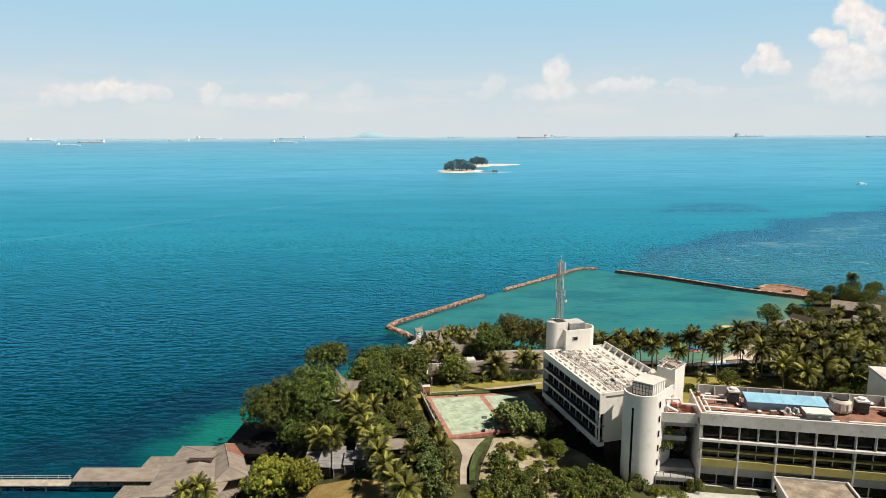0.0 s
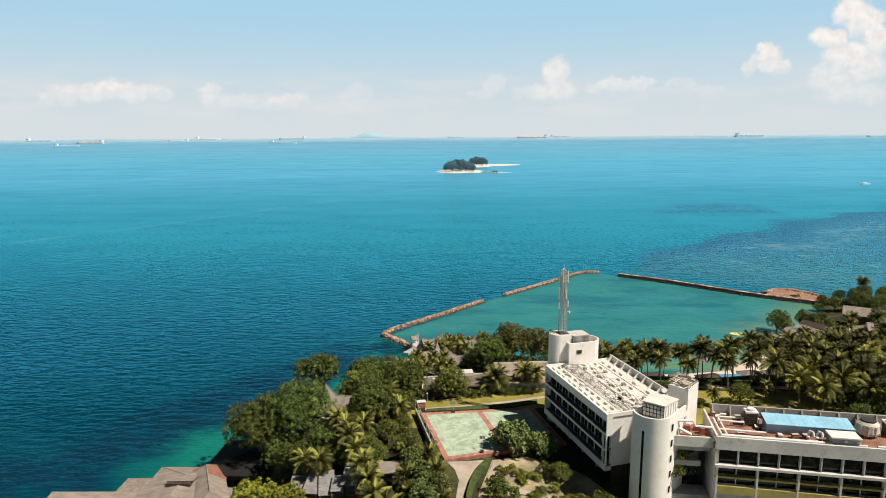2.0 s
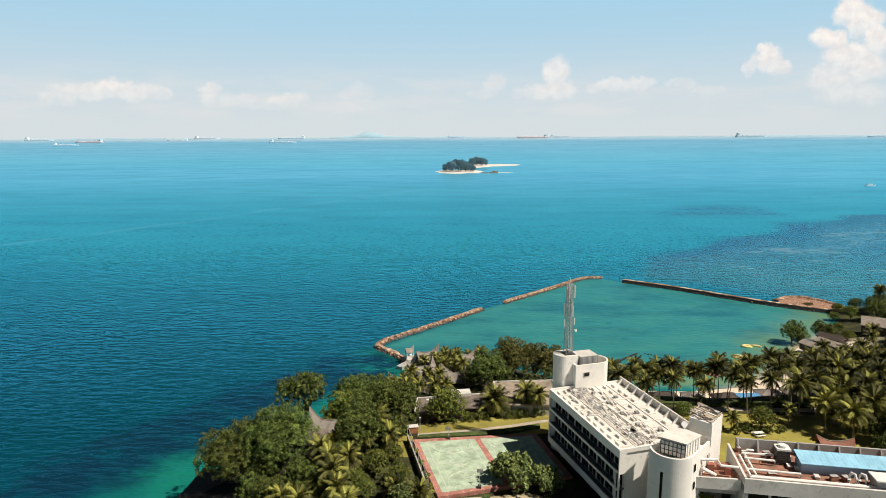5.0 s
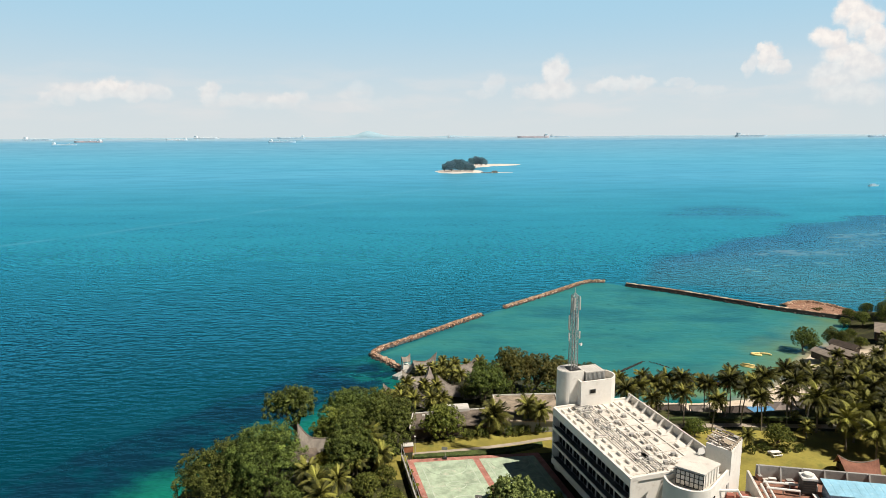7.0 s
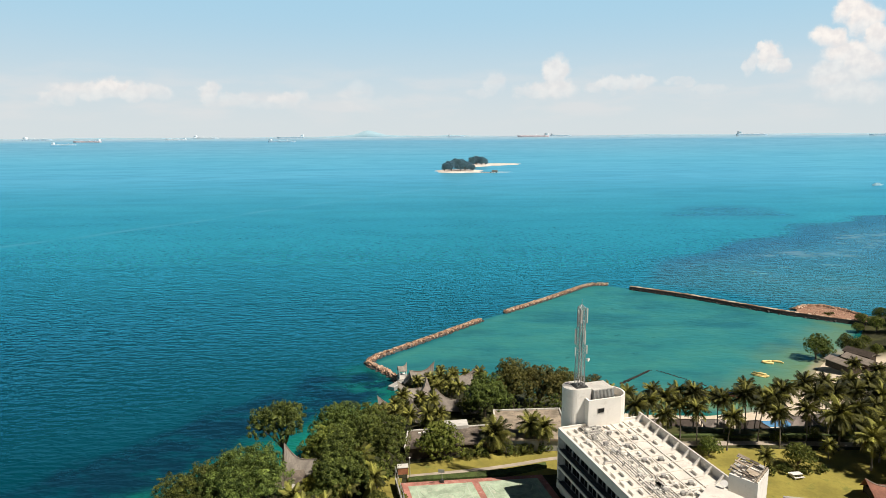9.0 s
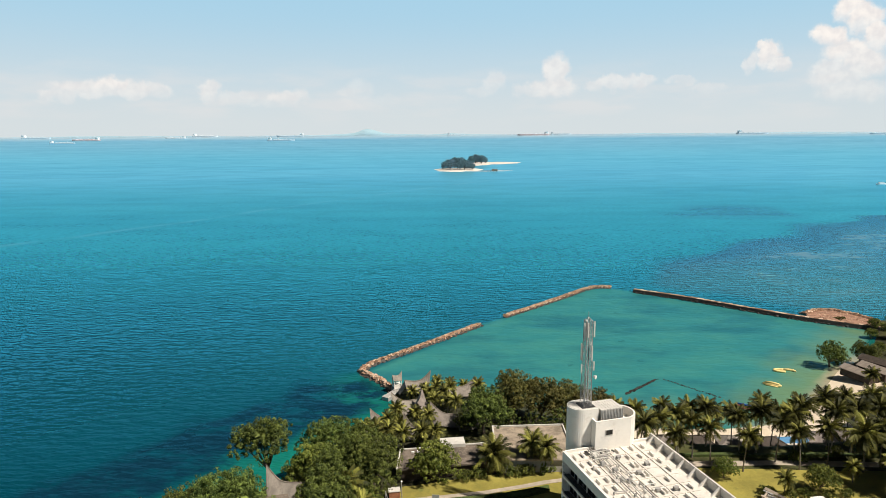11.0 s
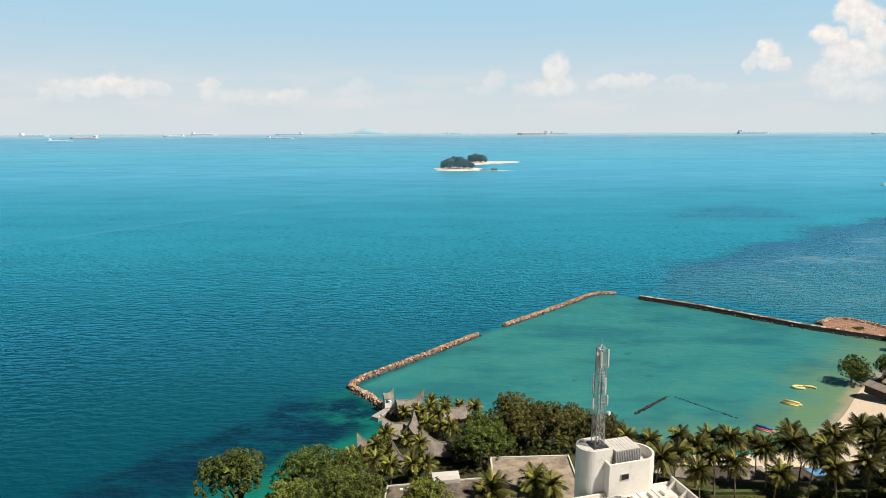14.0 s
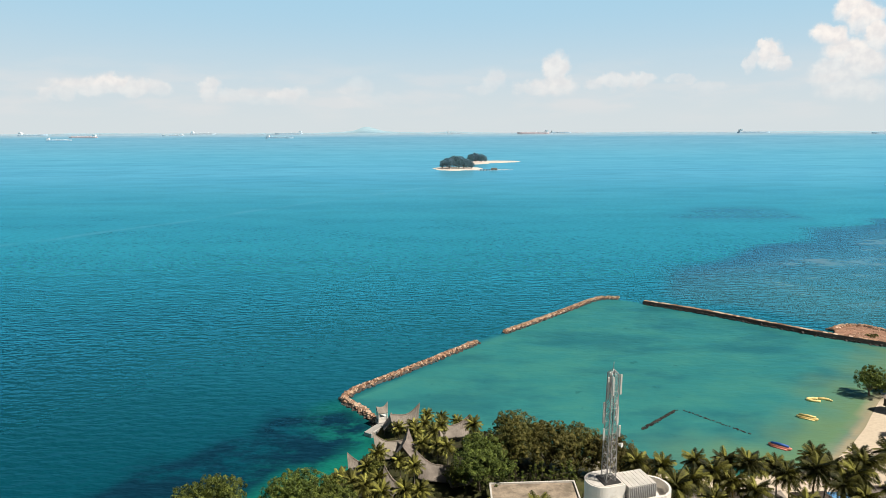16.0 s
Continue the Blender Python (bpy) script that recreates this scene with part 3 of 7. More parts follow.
def hotel_wing():
    W, L, TOP = 16.5, 26.6, 21.7
    h = thing("hotel_wing", 27.5, 121.0, 4.0, 16.4, "white concrete hotel wing with three balcony rows and cluttered roof", "hotel")
    part("wall", Geo().box(1.3, .0, 10.9, W, L, TOP - .6), WHITE, h)
    part("end_wall", Geo().box(0, -.25, 17.3, 1.3, .0, TOP), WHITE, h)
    for v in (-.2, .9):
        part("corner_post", Geo().box(.0, v, 10.3, .28, v + .25, 17.3), WHITE, h)
    part("end_wall", Geo().box(0, L, 10.9, 1.3, L + .25, TOP), WHITE, h)
    # Both lower walls coloured near-black to stand for the undercroft's shade
    part("lower_wall", Geo().box(4.4, .6, -.5, W, L - .4, 10.9), DARKWOOD_SHADE, h, "recessed lower wall with shade put into its dark colour")
    part("lower_end_wall", Geo().box(1.6, .05, -.5, 9.0, .35, 10.9), DARKWOOD_SHADE, h)
    part("parapet", Geo().box(-.1, -.003, TOP - 1.45, .35, L + .003, TOP + .12).box(.35, -.25, TOP - .62, W, .05, TOP + .1).box(.35, L - .05, TOP - .62, W, L + .25, TOP + .1), WHITE, h)
    part("roof", Geo().box(.35, .05, TOP - .6, W - .3, L - .05, TOP - .35), ROOFWHITE, h, "white coated flat roof")
    part("side_parapet", Geo().box(W - .3, 0, TOP - .6, W, L, TOP + 1.0), OFFWHITE, h)
    for i in range(10):
        v = .9 + i * 2.72
        part("buttress", Geo().add([(W - .3, v, TOP - .35), (W - 1.7, v, TOP - .35), (W - .3, v, TOP + .95), (W - .3, v + .3, TOP - .35), (W - 1.7, v + .3, TOP - .35), (W - .3, v + .3, TOP + .95)],
             [(0, 1, 2), (5, 4, 3), (0, 3, 4, 1), (1, 4, 5, 2), (2, 5, 3, 0)]), WHITE, h)
    bays, pitch = 9, 2.9
    fr, pa = window_mesh(pitch - .16, 2.45)
    fin = Geo().box(1.05, -.05, 0, 1.3, .05, 2.6).mesh("fin", OFFWHITE)
    slab = Geo().box(-.05, 0, -.25, 1.3, L, .0).mesh("balcony_slab", FLOORTILE)
    front = Geo().box(-.1, .03, -.3, .08, L - .03, .16).mesh("balcony_front", WHITE)
    rail = Geo().tube([(.0, 0, .62), (.0, L, .62)], .035, 5).mesh("rail", DARKMETAL)
    divider = Geo().box(.15, -.04, 0, .9, .04, 1.0).mesh("divider", OFFWHITE)
    for r in range(3):
        z = 20.25 - 2.6 - r * 3.15
        placed("balcony_slab", slab, h, 0, 0, z)
        placed("balcony_front", front, h, 0, 0, z)
        placed("rail", rail, h, 0, 0, z)
        for i in range(bays):
            v = .25 + i * pitch
            w = placed("window", fr, h, 1.3, v + .08, z + .02)
            placed("pane", pa, w, 0, 0, 0)
            placed("fin", fin, h, 0, v, z)
        placed("fin", fin, h, 0, L - .12, z)
    col = Geo().box(-.3, -.3, -.5, .3, .3, 11.0).mesh("column", GREYWALL)
    for i in range(5):
        placed("column", col, h, 2.6, .9 + i * 6.1, 0)
    part("soffit_band", Geo().box(-.1, -.2, 10.2, 1.3, L + .2, 11.05), WHITE, h)
    for i in range(8):
        for z in (1.0, 4.4, 7.8):
            w = placed("window", fr, h, 4.4, 1.2 + i * 3.1, z)
            placed("pane", pa, w, 0, 0, 0)
    # ribs, ducts and loose scraps on the roof
    rng = random.Random(5)
    z = TOP - .35
    for u, w, tall in ((3.6, .22, .16), (7.3, .3, .2), (10.0, .22, .16), (12.6, .22, .16)):
        part("roof_rib", Geo().box(u, .4, z, u + w, L - .4, z + tall), ROOFWHITE, h)
    upstand = Geo().box(0, 0, 0, .2, 1.25, .46).mesh("upstand", WHITE)
    hood = Geo().box(.1, .1, 0, .5, .5, .3).prism([(0, 0), (.6, 0), (.75, .3), (.6, .6), (0, .6), (-.15, .3)], .3, .62).mesh("roof_vent", GREYWALL)
    for k in range(10):
        v = 1.0 + k * 2.5
        part("roof_beam", Geo().box(1.3, v, z, W - 1.9, v + .2, z + .14), ROOFWHITE, h)
        for u in (.95, 2.5, 8.6, 9.3, 11.4, W - 3.0):
            if u < 2 or rng.random() < .8:
                placed("upstand", upstand, h, u, v + .5 + rng.uniform(-.1, .3), z)
        if k % 2 == 0:
            placed("roof_vent", hood, h, 7.6 + rng.uniform(-.2, .4), v + 1.2, z)
        if k % 3 == 1:
            placed("roof_vent", hood, h, 10.7, v + .8, z)
    # a strip of pipes and loose scraps along the middle
    for u, r in ((4.3, .09), (4.75, .07), (5.3, .10), (6.1, .07), (6.6, .09)):
        a = .8
        while a < 24.5:
            b = min(a + rng.uniform(3.0, 8.0), 26.2)
            g = Geo().tube([(u, a, z + .34), (u + rng.uniform(-.12, .12), b, z + .34)], r, 6)
            for q in (a + .2, (a + b) / 2, b - .2):
                g.box(u - .14, q - .06, z, u + .14, q + .06, z + .27)
            part("roof_pipe", g, rng.choice((PIPE, OFFWHITE, OFFWHITE, GREYWALL)), h)
            a = b + rng.uniform(.3, 1.6)
    for k in range(64):
        u, v = min(13.4, max(1.6, rng.gauss(5.6, 1.5))), rng.choice((rng.uniform(.8, 25.4), rng.uniform(22.5, 25.6), rng.uniform(.8, 6.0)))
        kind = rng.random()
        if kind < .4:
            q = min(14.2, u + rng.uniform(.8, 2.4))
            part("roof_pipe", Geo().tube([(u, v, z + .5), (q, v + rng.uniform(-.3, .3), z + .46)], rng.uniform(.05, .1), 6).box(u - .1, v - .1, z, u + .1, v + .1, z + .48), rng.choice((PIPE, OFFWHITE, GREYWALL)), h)
        elif kind < .6:
            a, b, c = rng.uniform(.4, .9), rng.uniform(.4, .8), rng.uniform(.3, .7)
            part("roof_unit", Geo().box(u, v, z, u + a, v + b, z + c).box(u + .1, v + .1, z + c, u + a - .1, v + b - .1, z + c + .08), rng.choice((PIPE, OFFWHITE, GREYWALL)), h)
        else:
            part("roof_panel", Geo().box(u, v, z + .28, u + rng.uniform(.3, .6), v + rng.uniform(.7, 1.6), z + .34), rng.choice((OFFWHITE, OFFWHITE, GREYWALL, DARKMETAL)), h)
    return h


def arc(cx, cy, r, a0, a1, n):
    return [(cx + r * math.cos(radians(a0 + (a1 - a0) * k / n)), cy + r * math.sin(radians(a0 + (a1 - a0) * k / n))) for k in range(n + 1)]


def stair_core():
    """The round stair tower before the wing's end, with a slanting wall and a raised block behind it."""
    TOP = 25.0
    h = thing("stair_tower", 34.2, 115.2, 4.0, 0, "round white stair tower with a slot window and block behind", "stair tower")
    ring = arc(0, 0, 3.45, 165, 308, 26)
    block = ring + [(10.2, 6.1), (7.6, 8.8), (4.3, 5.1)]
    part("link_wall", Geo().prism([(-3.28, .95), (4.28, 5.04), (2.6, 6.8), (-2.6, 3.2)], -.5, 21.5), WHITE, h)
    part("wall", Geo().prism(block, -.5, TOP - .9), WHITE, h)
    inner = arc(0, 0, 3.15, 165, 308, 26) + [(9.7, 6.1), (7.6, 8.3), (4.25, 4.75)]
    n = len(block)
    vs = [(x, y, TOP - .9) for x, y in block] + [(x, y, TOP) for x, y in block] + [(x, y, TOP) for x, y in inner] + [(x, y, TOP - .9) for x, y in inner]
    fs = []
    for i in range(n):
        j = (i + 1) % n
        fs += [(i, j, n + j, n + i), (n + i, n + j, 2 * n + j, 2 * n + i), (2 * n + i, 2 * n + j, 3 * n + j, 3 * n + i)]
    part("parapet", Geo().add(vs, fs), WHITE, h)
    a, w = 226, 7
    part("slot_window", Geo().prism(arc(0, 0, 3.48, a - w / 2, a + w / 2, 3) + arc(0, 0, 3.3, a + w / 2, a - w / 2, 3), 5.0, 22.4), GLASS, h, "tall dark slot window")
    x0, y0, dx, dy = 2.75, -2.3, .655, .755
    for k in range(7):
        z = 4.6 + k * 2.95
        part("small_window", Geo().prism([(x0 + dy * .02, y0 - dx * .02), (x0 + dx * .42 + dy * .02, y0 + dy * .42 - dx * .02), (x0 + dx * .42 - dy * .1, y0 + dy * .42 + dx * .1), (x0 - dy * .1, y0 + dx * .1)], z, z + 1.15), GLASS, h)
    part("wall_vent", Geo().prism([(6.3, 1.65), (6.9, 2.35), (6.8, 2.45), (6.2, 1.75)], 21.4, 23.0), GREYWALL, h)
    # roof room with gridded glazing towards the rim
    q = [(-1.8, .4), (1.3, -1.9), (4.6, .9), (1.7, 4.4)]
    room = part("roof_room", Geo().prism(q, TOP - .9, TOP + 1.6), WHITE, h, "white flat-topped roof room")
    part("room_slab", Geo().prism([(-2.0, .4), (1.3, -2.1), (4.8, .9), (1.7, 4.6)], TOP + 1.6, TOP + 1.8), ROOFWHITE, room)
    part("glazing", Geo().prism([(-1.75, .28), (1.2, -1.9), (1.15, -1.98), (-1.82, .2)], TOP - .8, TOP + 1.5), OFFWHITE, room)
    for k in range(7):
        f = k / 6
        x, y = -1.85 + 3.05 * f, .16 - 2.2 * f
        part("glazing_bar", Geo().box(x - .05, y - .05, TOP - .8, x + .05, y + .05, TOP + 1.5), DARKMETAL, room)
    for z in (TOP - .75, TOP + .05, TOP + .8, TOP + 1.45):
        part("glazing_bar", Geo().tube([(-1.9, .18, z), (1.2, -2.05, z)], .05, 4), DARKMETAL, room)
    for k in range(5):
        f = (k + .6) / 5.4
        x, y = 1.3 + 3.3 * f, -1.9 + 2.8 * f
        part("wall_rib", Geo().box(x - .06, y - .1, TOP - .5, x + .06, y + .06, TOP + 1.55), OFFWHITE, room)
    # raised block with the remains of a timber roof
    part("raised_block", Geo().prism([(6.95, 2.35), (10.22, 6.12), (7.62, 8.82), (4.3, 5.12)], TOP - .9, TOP + 2.9), WHITE, h, "raised white block")
    for k in range(8):
        f = k / 7
        a, b = Vector((6.9 + 3.3 * f, 2.4 + 3.7 * f, TOP + 3.02)), Vector((4.2 + 3.3 * f, 5.2 + 3.6 * f, TOP + 3.5))
        part("roof_batten", Geo().tube([a, b], .09, 4), WOOD, h)
    for f in (.05, .5, .95):
        a = Vector((6.9 - 2.7 * f, 2.4 + 2.8 * f, TOP + 3.1 + .45 * f))
        part("roof_batten", Geo().tube([a, a + Vector((3.3, 3.7, 0))], .13, 4), BROWNROOF, h)
    rng = random.Random(23)
    for k in range(16):
        f, g, w = rng.uniform(.02, .9), rng.uniform(.05, .8), rng.uniform(.3, .7)
        a = Vector((6.9 + 3.3 * f - 2.7 * g, 2.4 + 3.7 * f + 2.8 * g, TOP + 3.18 + .45 * g))
        p, q = Vector((.66, .75, 0)) * w, Vector((-.69, .72, rng.uniform(.05, .2))) * rng.uniform(.6, 1.6)
        lift = Vector((0, 0, .07))
        c = [a, a + p, a + p + q, a + q]
        part("broken_sheet", Geo().add(c + [v + lift for v in c], [(3, 2, 1, 0), (4, 5, 6, 7), (0, 1, 5, 4), (1, 2, 6, 5), (2, 3, 7, 6), (3, 0, 4, 7)]), rng.choice((BROWNROOF, BROWNROOF, OLDROOF, GREYWALL)), h)
    part("dish", Geo().tube([(3.0, 3.6, TOP - .9), (3.0, 3.6, TOP + 2.3), (2.9, 3.3, TOP + 2.5)], [.06, .06, .5], 10), PIPE, h, "white satellite dish")
    return h


def lift_tower():
    """The rounded tower at the wing's far end with its screened plant."""
    TOP = 28.2
    h = thing("lift_tower", 27.5, 121.0, 4.0, 16.4, "white rounded lift tower with a square window and grey rooftop plant", "lift tower")
    left = arc(4.1, 29.3, 2.05, 90, 270, 18) + [(6.6, 27.25), (6.6, 31.35)]
    part("round_wall", Geo().prism(left, -.5, TOP), WHITE, h)
    part("cap", Geo().prism([(x * .985 + .06, y) for x, y in arc(4.1, 29.3, 1.9, 90, 270, 18)] + [(6.5, 27.4), (6.5, 31.2)], TOP, TOP + .06), OFFWHITE, h)
    out = [(5.4, 25.9), (12.0, 25.9)] + arc(11.2, 28.6, 2.75, -72, 90, 14) + [(5.4, 31.35)]
    inn = [(5.7, 26.2), (11.9, 26.2)] + arc(11.2, 28.6, 2.45, -70, 90, 14) + [(5.7, 31.05)]
    part("front_wall", Geo().prism(out, -.5, TOP - 3.2), WHITE, h)
    n = len(out)
    vs = [(x, y, TOP - 3.2) for x, y in out] + [(x, y, TOP - 1.7) for x, y in out] + [(x, y, TOP - 1.7) for x, y in inn] + [(x, y, TOP - 3.2) for x, y in inn]
    fs = []
    for i in range(n):
        j = (i + 1) % n
        fs += [(i, j, n + j, n + i), (n + i, n + j, 2 * n + j, 2 * n + i), (2 * n + i, 2 * n + j, 3 * n + j, 3 * n + i)]
    part("screen_wall", Geo().add(vs, fs), WHITE, h)
    w = part("window", Geo().box(7.2, 25.8, 23.9, 8.6, 25.92, 24.9), OFFWHITE, h)
    part("pane", Geo().box(7.32, 25.77, 24.0, 8.48, 25.81, 24.8), GLASS, w)
    cage = part("plant_cage", Geo().box(6.9, 26.9, TOP - 3.2, 11.0, 30.6, TOP - .35), GREYWALL, h, "grey louvred plant housing")
    for k in range(15):
        x = 6.9 + k * .28
        part("louvre", Geo().box(x, 26.78, TOP - 3.0, x + .13, 26.9, TOP - .4), STEEL, cage)
    for k in range(7):
        part("roof_slat", Geo().box(6.92 + k * .58, 26.92, TOP - .35, 7.44 + k * .58, 30.56, TOP - .25), OFFWHITE, cage)
    part("hatch", Geo().box(4.2, 27.8, TOP + .06, 5.0, 28.1, TOP + .16).box(5.4, 28.0, TOP + .06, 6.1, 28.25, TOP + .16), DARKMETAL, h)
    return h


def radio_mast():
    m = thing("radio_mast", 24.15, 150.1, 32.26, 16.4, "tall steel lattice radio mast with white panel antennas", "radio mast")
    H, w0, w1 = 15.4, .68, .50
    leg = lambda i, z: (( -1 if i in (0, 3) else 1) * (w0 + (w1 - w0) * z / H), (-1 if i < 2 else 1) * (w0 + (w1 - w0) * z / H), z)
    for i in range(4):
        part("leg", Geo().tube([leg(i, 0), leg(i, H - .6)], .075, 5), MASTSTEEL, m)
    n = 13
    for i in range(4):
        j = (i + 1) % 4
        for k in range(n):
            z0, z1 = k * (H - .6) / n, (k + 1) * (H - .6) / n
            for p, q in ((leg(i, z0), leg(j, z1)), (leg(j, z0), leg(i, z1)), (leg(i, z1), leg(j, z1))):
                part("brace", Geo().tube([p, q], .032, 4), MASTSTEEL, m)
    part("base_plate", Geo().box(-1.2, -1.2, 0, 1.2, 1.2, .12), DARKMETAL, m)
    part("ladder", Geo().box(-.2, -.05, .2, -.14, .0, H - 1).box(.14, -.05, .2, .2, .0, H - 1), DARKMETAL, m)
    for x, y, z, hh in ((-1.15, -.6, 11.6, 2.9), (1.15, -.5, 12.0, 2.7), (-.6, -1.15, 12.2, 2.4), (.2, 1.15, 11.8, 2.7), (-1.1, .5, 7.9, 2.9), (1.15, .4, 8.1, 2.8), (.4, -1.2, 8.2, 2.4), (-1.4, -.3, 5.9, 1.6), (1.3, -.5, 6.2, 1.5)):
        x, y = x * .8, y * .8
        a = part("antenna", Geo().box(x - .11, y - .08, z, x + .11, y + .08, z + hh), OFFWHITE, m, "white panel antenna")
        part("bracket", Geo().tube([(x, y, z + .4), (x * .55, y * .55, z + .4)], .05, 4).tube([(x, y, z + hh - .4), (x * .55, y * .55, z + hh - .4)], .05, 4), STEEL, a)
    part("lightning_rod", Geo().tube([(0, 0, H - .7), (0, 0, H + .9)], .05, 4).tube([leg(0, H - .6), (0, 0, H)], .05, 4).tube([leg(1, H - .6), (0, 0, H)], .05, 4).tube([leg(2, H - .6), (0, 0, H)], .05, 4).tube([leg(3, H - .6), (0, 0, H)], .05, 4), STEEL, m)
    part("dish", Geo().tube([(1.0, -.4, 5.1), (1.25, -.7, 5.1), (1.3, -.78, 5.1)], [.12, .3, .34], 10), PIPE, m, "round white dish")
    return m


def main_block():
    """The broad hotel block: banded facade, roof deck and plant."""
    U, V, TOP = 46.0, 11.2, 21.8
    h = thing("hotel_block", 44.3, 111.9, 4.0, -10.35, "broad concrete hotel block with bands of dark windows and olive panels", "hotel")
    part("wall", Geo().box(0, 1.5, -.5, U, V, TOP - 1.0), CONCRETE, h)
    part("end_wall", Geo().box(-.02, .0, -.5, .5, 1.5, TOP - 2.6).box(U - .5, 0, -.5, U, 1.5, TOP - 2.6), CONCRETE, h)
    part("fascia", Geo().box(-.05, -.15, TOP - 2.35, U, .25, TOP), CONCRETE, h, "plain weathered white fascia")
    part("roof_deck", Geo().box(.0, .25, TOP - 1.3, U, V, TOP - .75), REDDECK, h, "terracotta coloured roof deck")
    part("side_parapet", Geo().box(-.05, .25, TOP - 1.3, .3, V, TOP + .1), CONCRETE, h)
    part("back_wall", Geo().box(1.2, V - .35, TOP - 1.3, U, V, TOP + 1.3), GREYWALL, h, "grey parapet wall")
    fin = Geo().add([(0, 0, 0), (0, -1.0, 0), (0, 0, 2.2), (.22, 0, 0), (.22, -1.0, 0), (.22, 0, 2.2)], [(0, 2, 1), (3, 4, 5), (0, 1, 4, 3), (1, 2, 5, 4), (2, 0, 3, 5)]).mesh("buttress", GREYWALL)
    for k in range(14):
        placed("buttress", fin, h, 1.4 + k * 3.1, V - .35, TOP - .75)
    for name, z0, z1, y, mat in (("ledge", 16.25, 16.7, -.45, OFFWHITE), ("thin_band", 14.15, 14.5, -.12, OLIVE), ("panel_band", 11.2, 12.7, -.2, OLIVE), ("set_back_band", 9.3, 10.8, .5, GREYWALL), ("lower_band", 5.5, 7.1, .1, CONCRETE), ("plinth", -.5, 2.0, .0, CONCRETE)):
        if mat is OLIVE and z1 - z0 > 1:
            for k in range(7):
                part("olive_panel", Geo().box(.5 + k * 6.6, y, z0, min(U - .4, .5 + k * 6.6 + 6.35), y + .3, z1), mat, h, "olive yellow balcony panel")
        else:
            part(name, Geo().box(.0, y, z0, U, 1.55 if y > -.15 else y + 1.0, z1), mat, h)
    pane = {}
    for z0, z1, y in ((16.7, 19.45, .75), (14.5, 16.2, .9), (12.7, 14.15, .9), (7.1, 9.3, 1.1), (2.0, 5.5, 1.1)):
        me = Geo().box(.06, y, z0, 3.24, y + .05, z1).mesh("pane", GLASS)
        mul = Geo().box(-.09, -.0, z0, .09, y + .1, z1).mesh("mullion", CONCRETE)
        thin = Geo().box(-.05, y - .3, z0, .05, y + .1, z1).mesh("mullion", CONCRETE)
        for k in range(13):
            placed("pane", me, h, .5 + k * 3.3, 0, 0)
            placed("mullion", mul if (z0 > 16 or k % 2 == 0) else thin, h, .5 + k * 3.3, 0, 0)
    for k in range(8):
        part("pillar", Geo().box(.3 + k * 6.6, -.22, -.5, .62 + k * 6.6, .6, 16.1), CONCRETE, h)
    return h


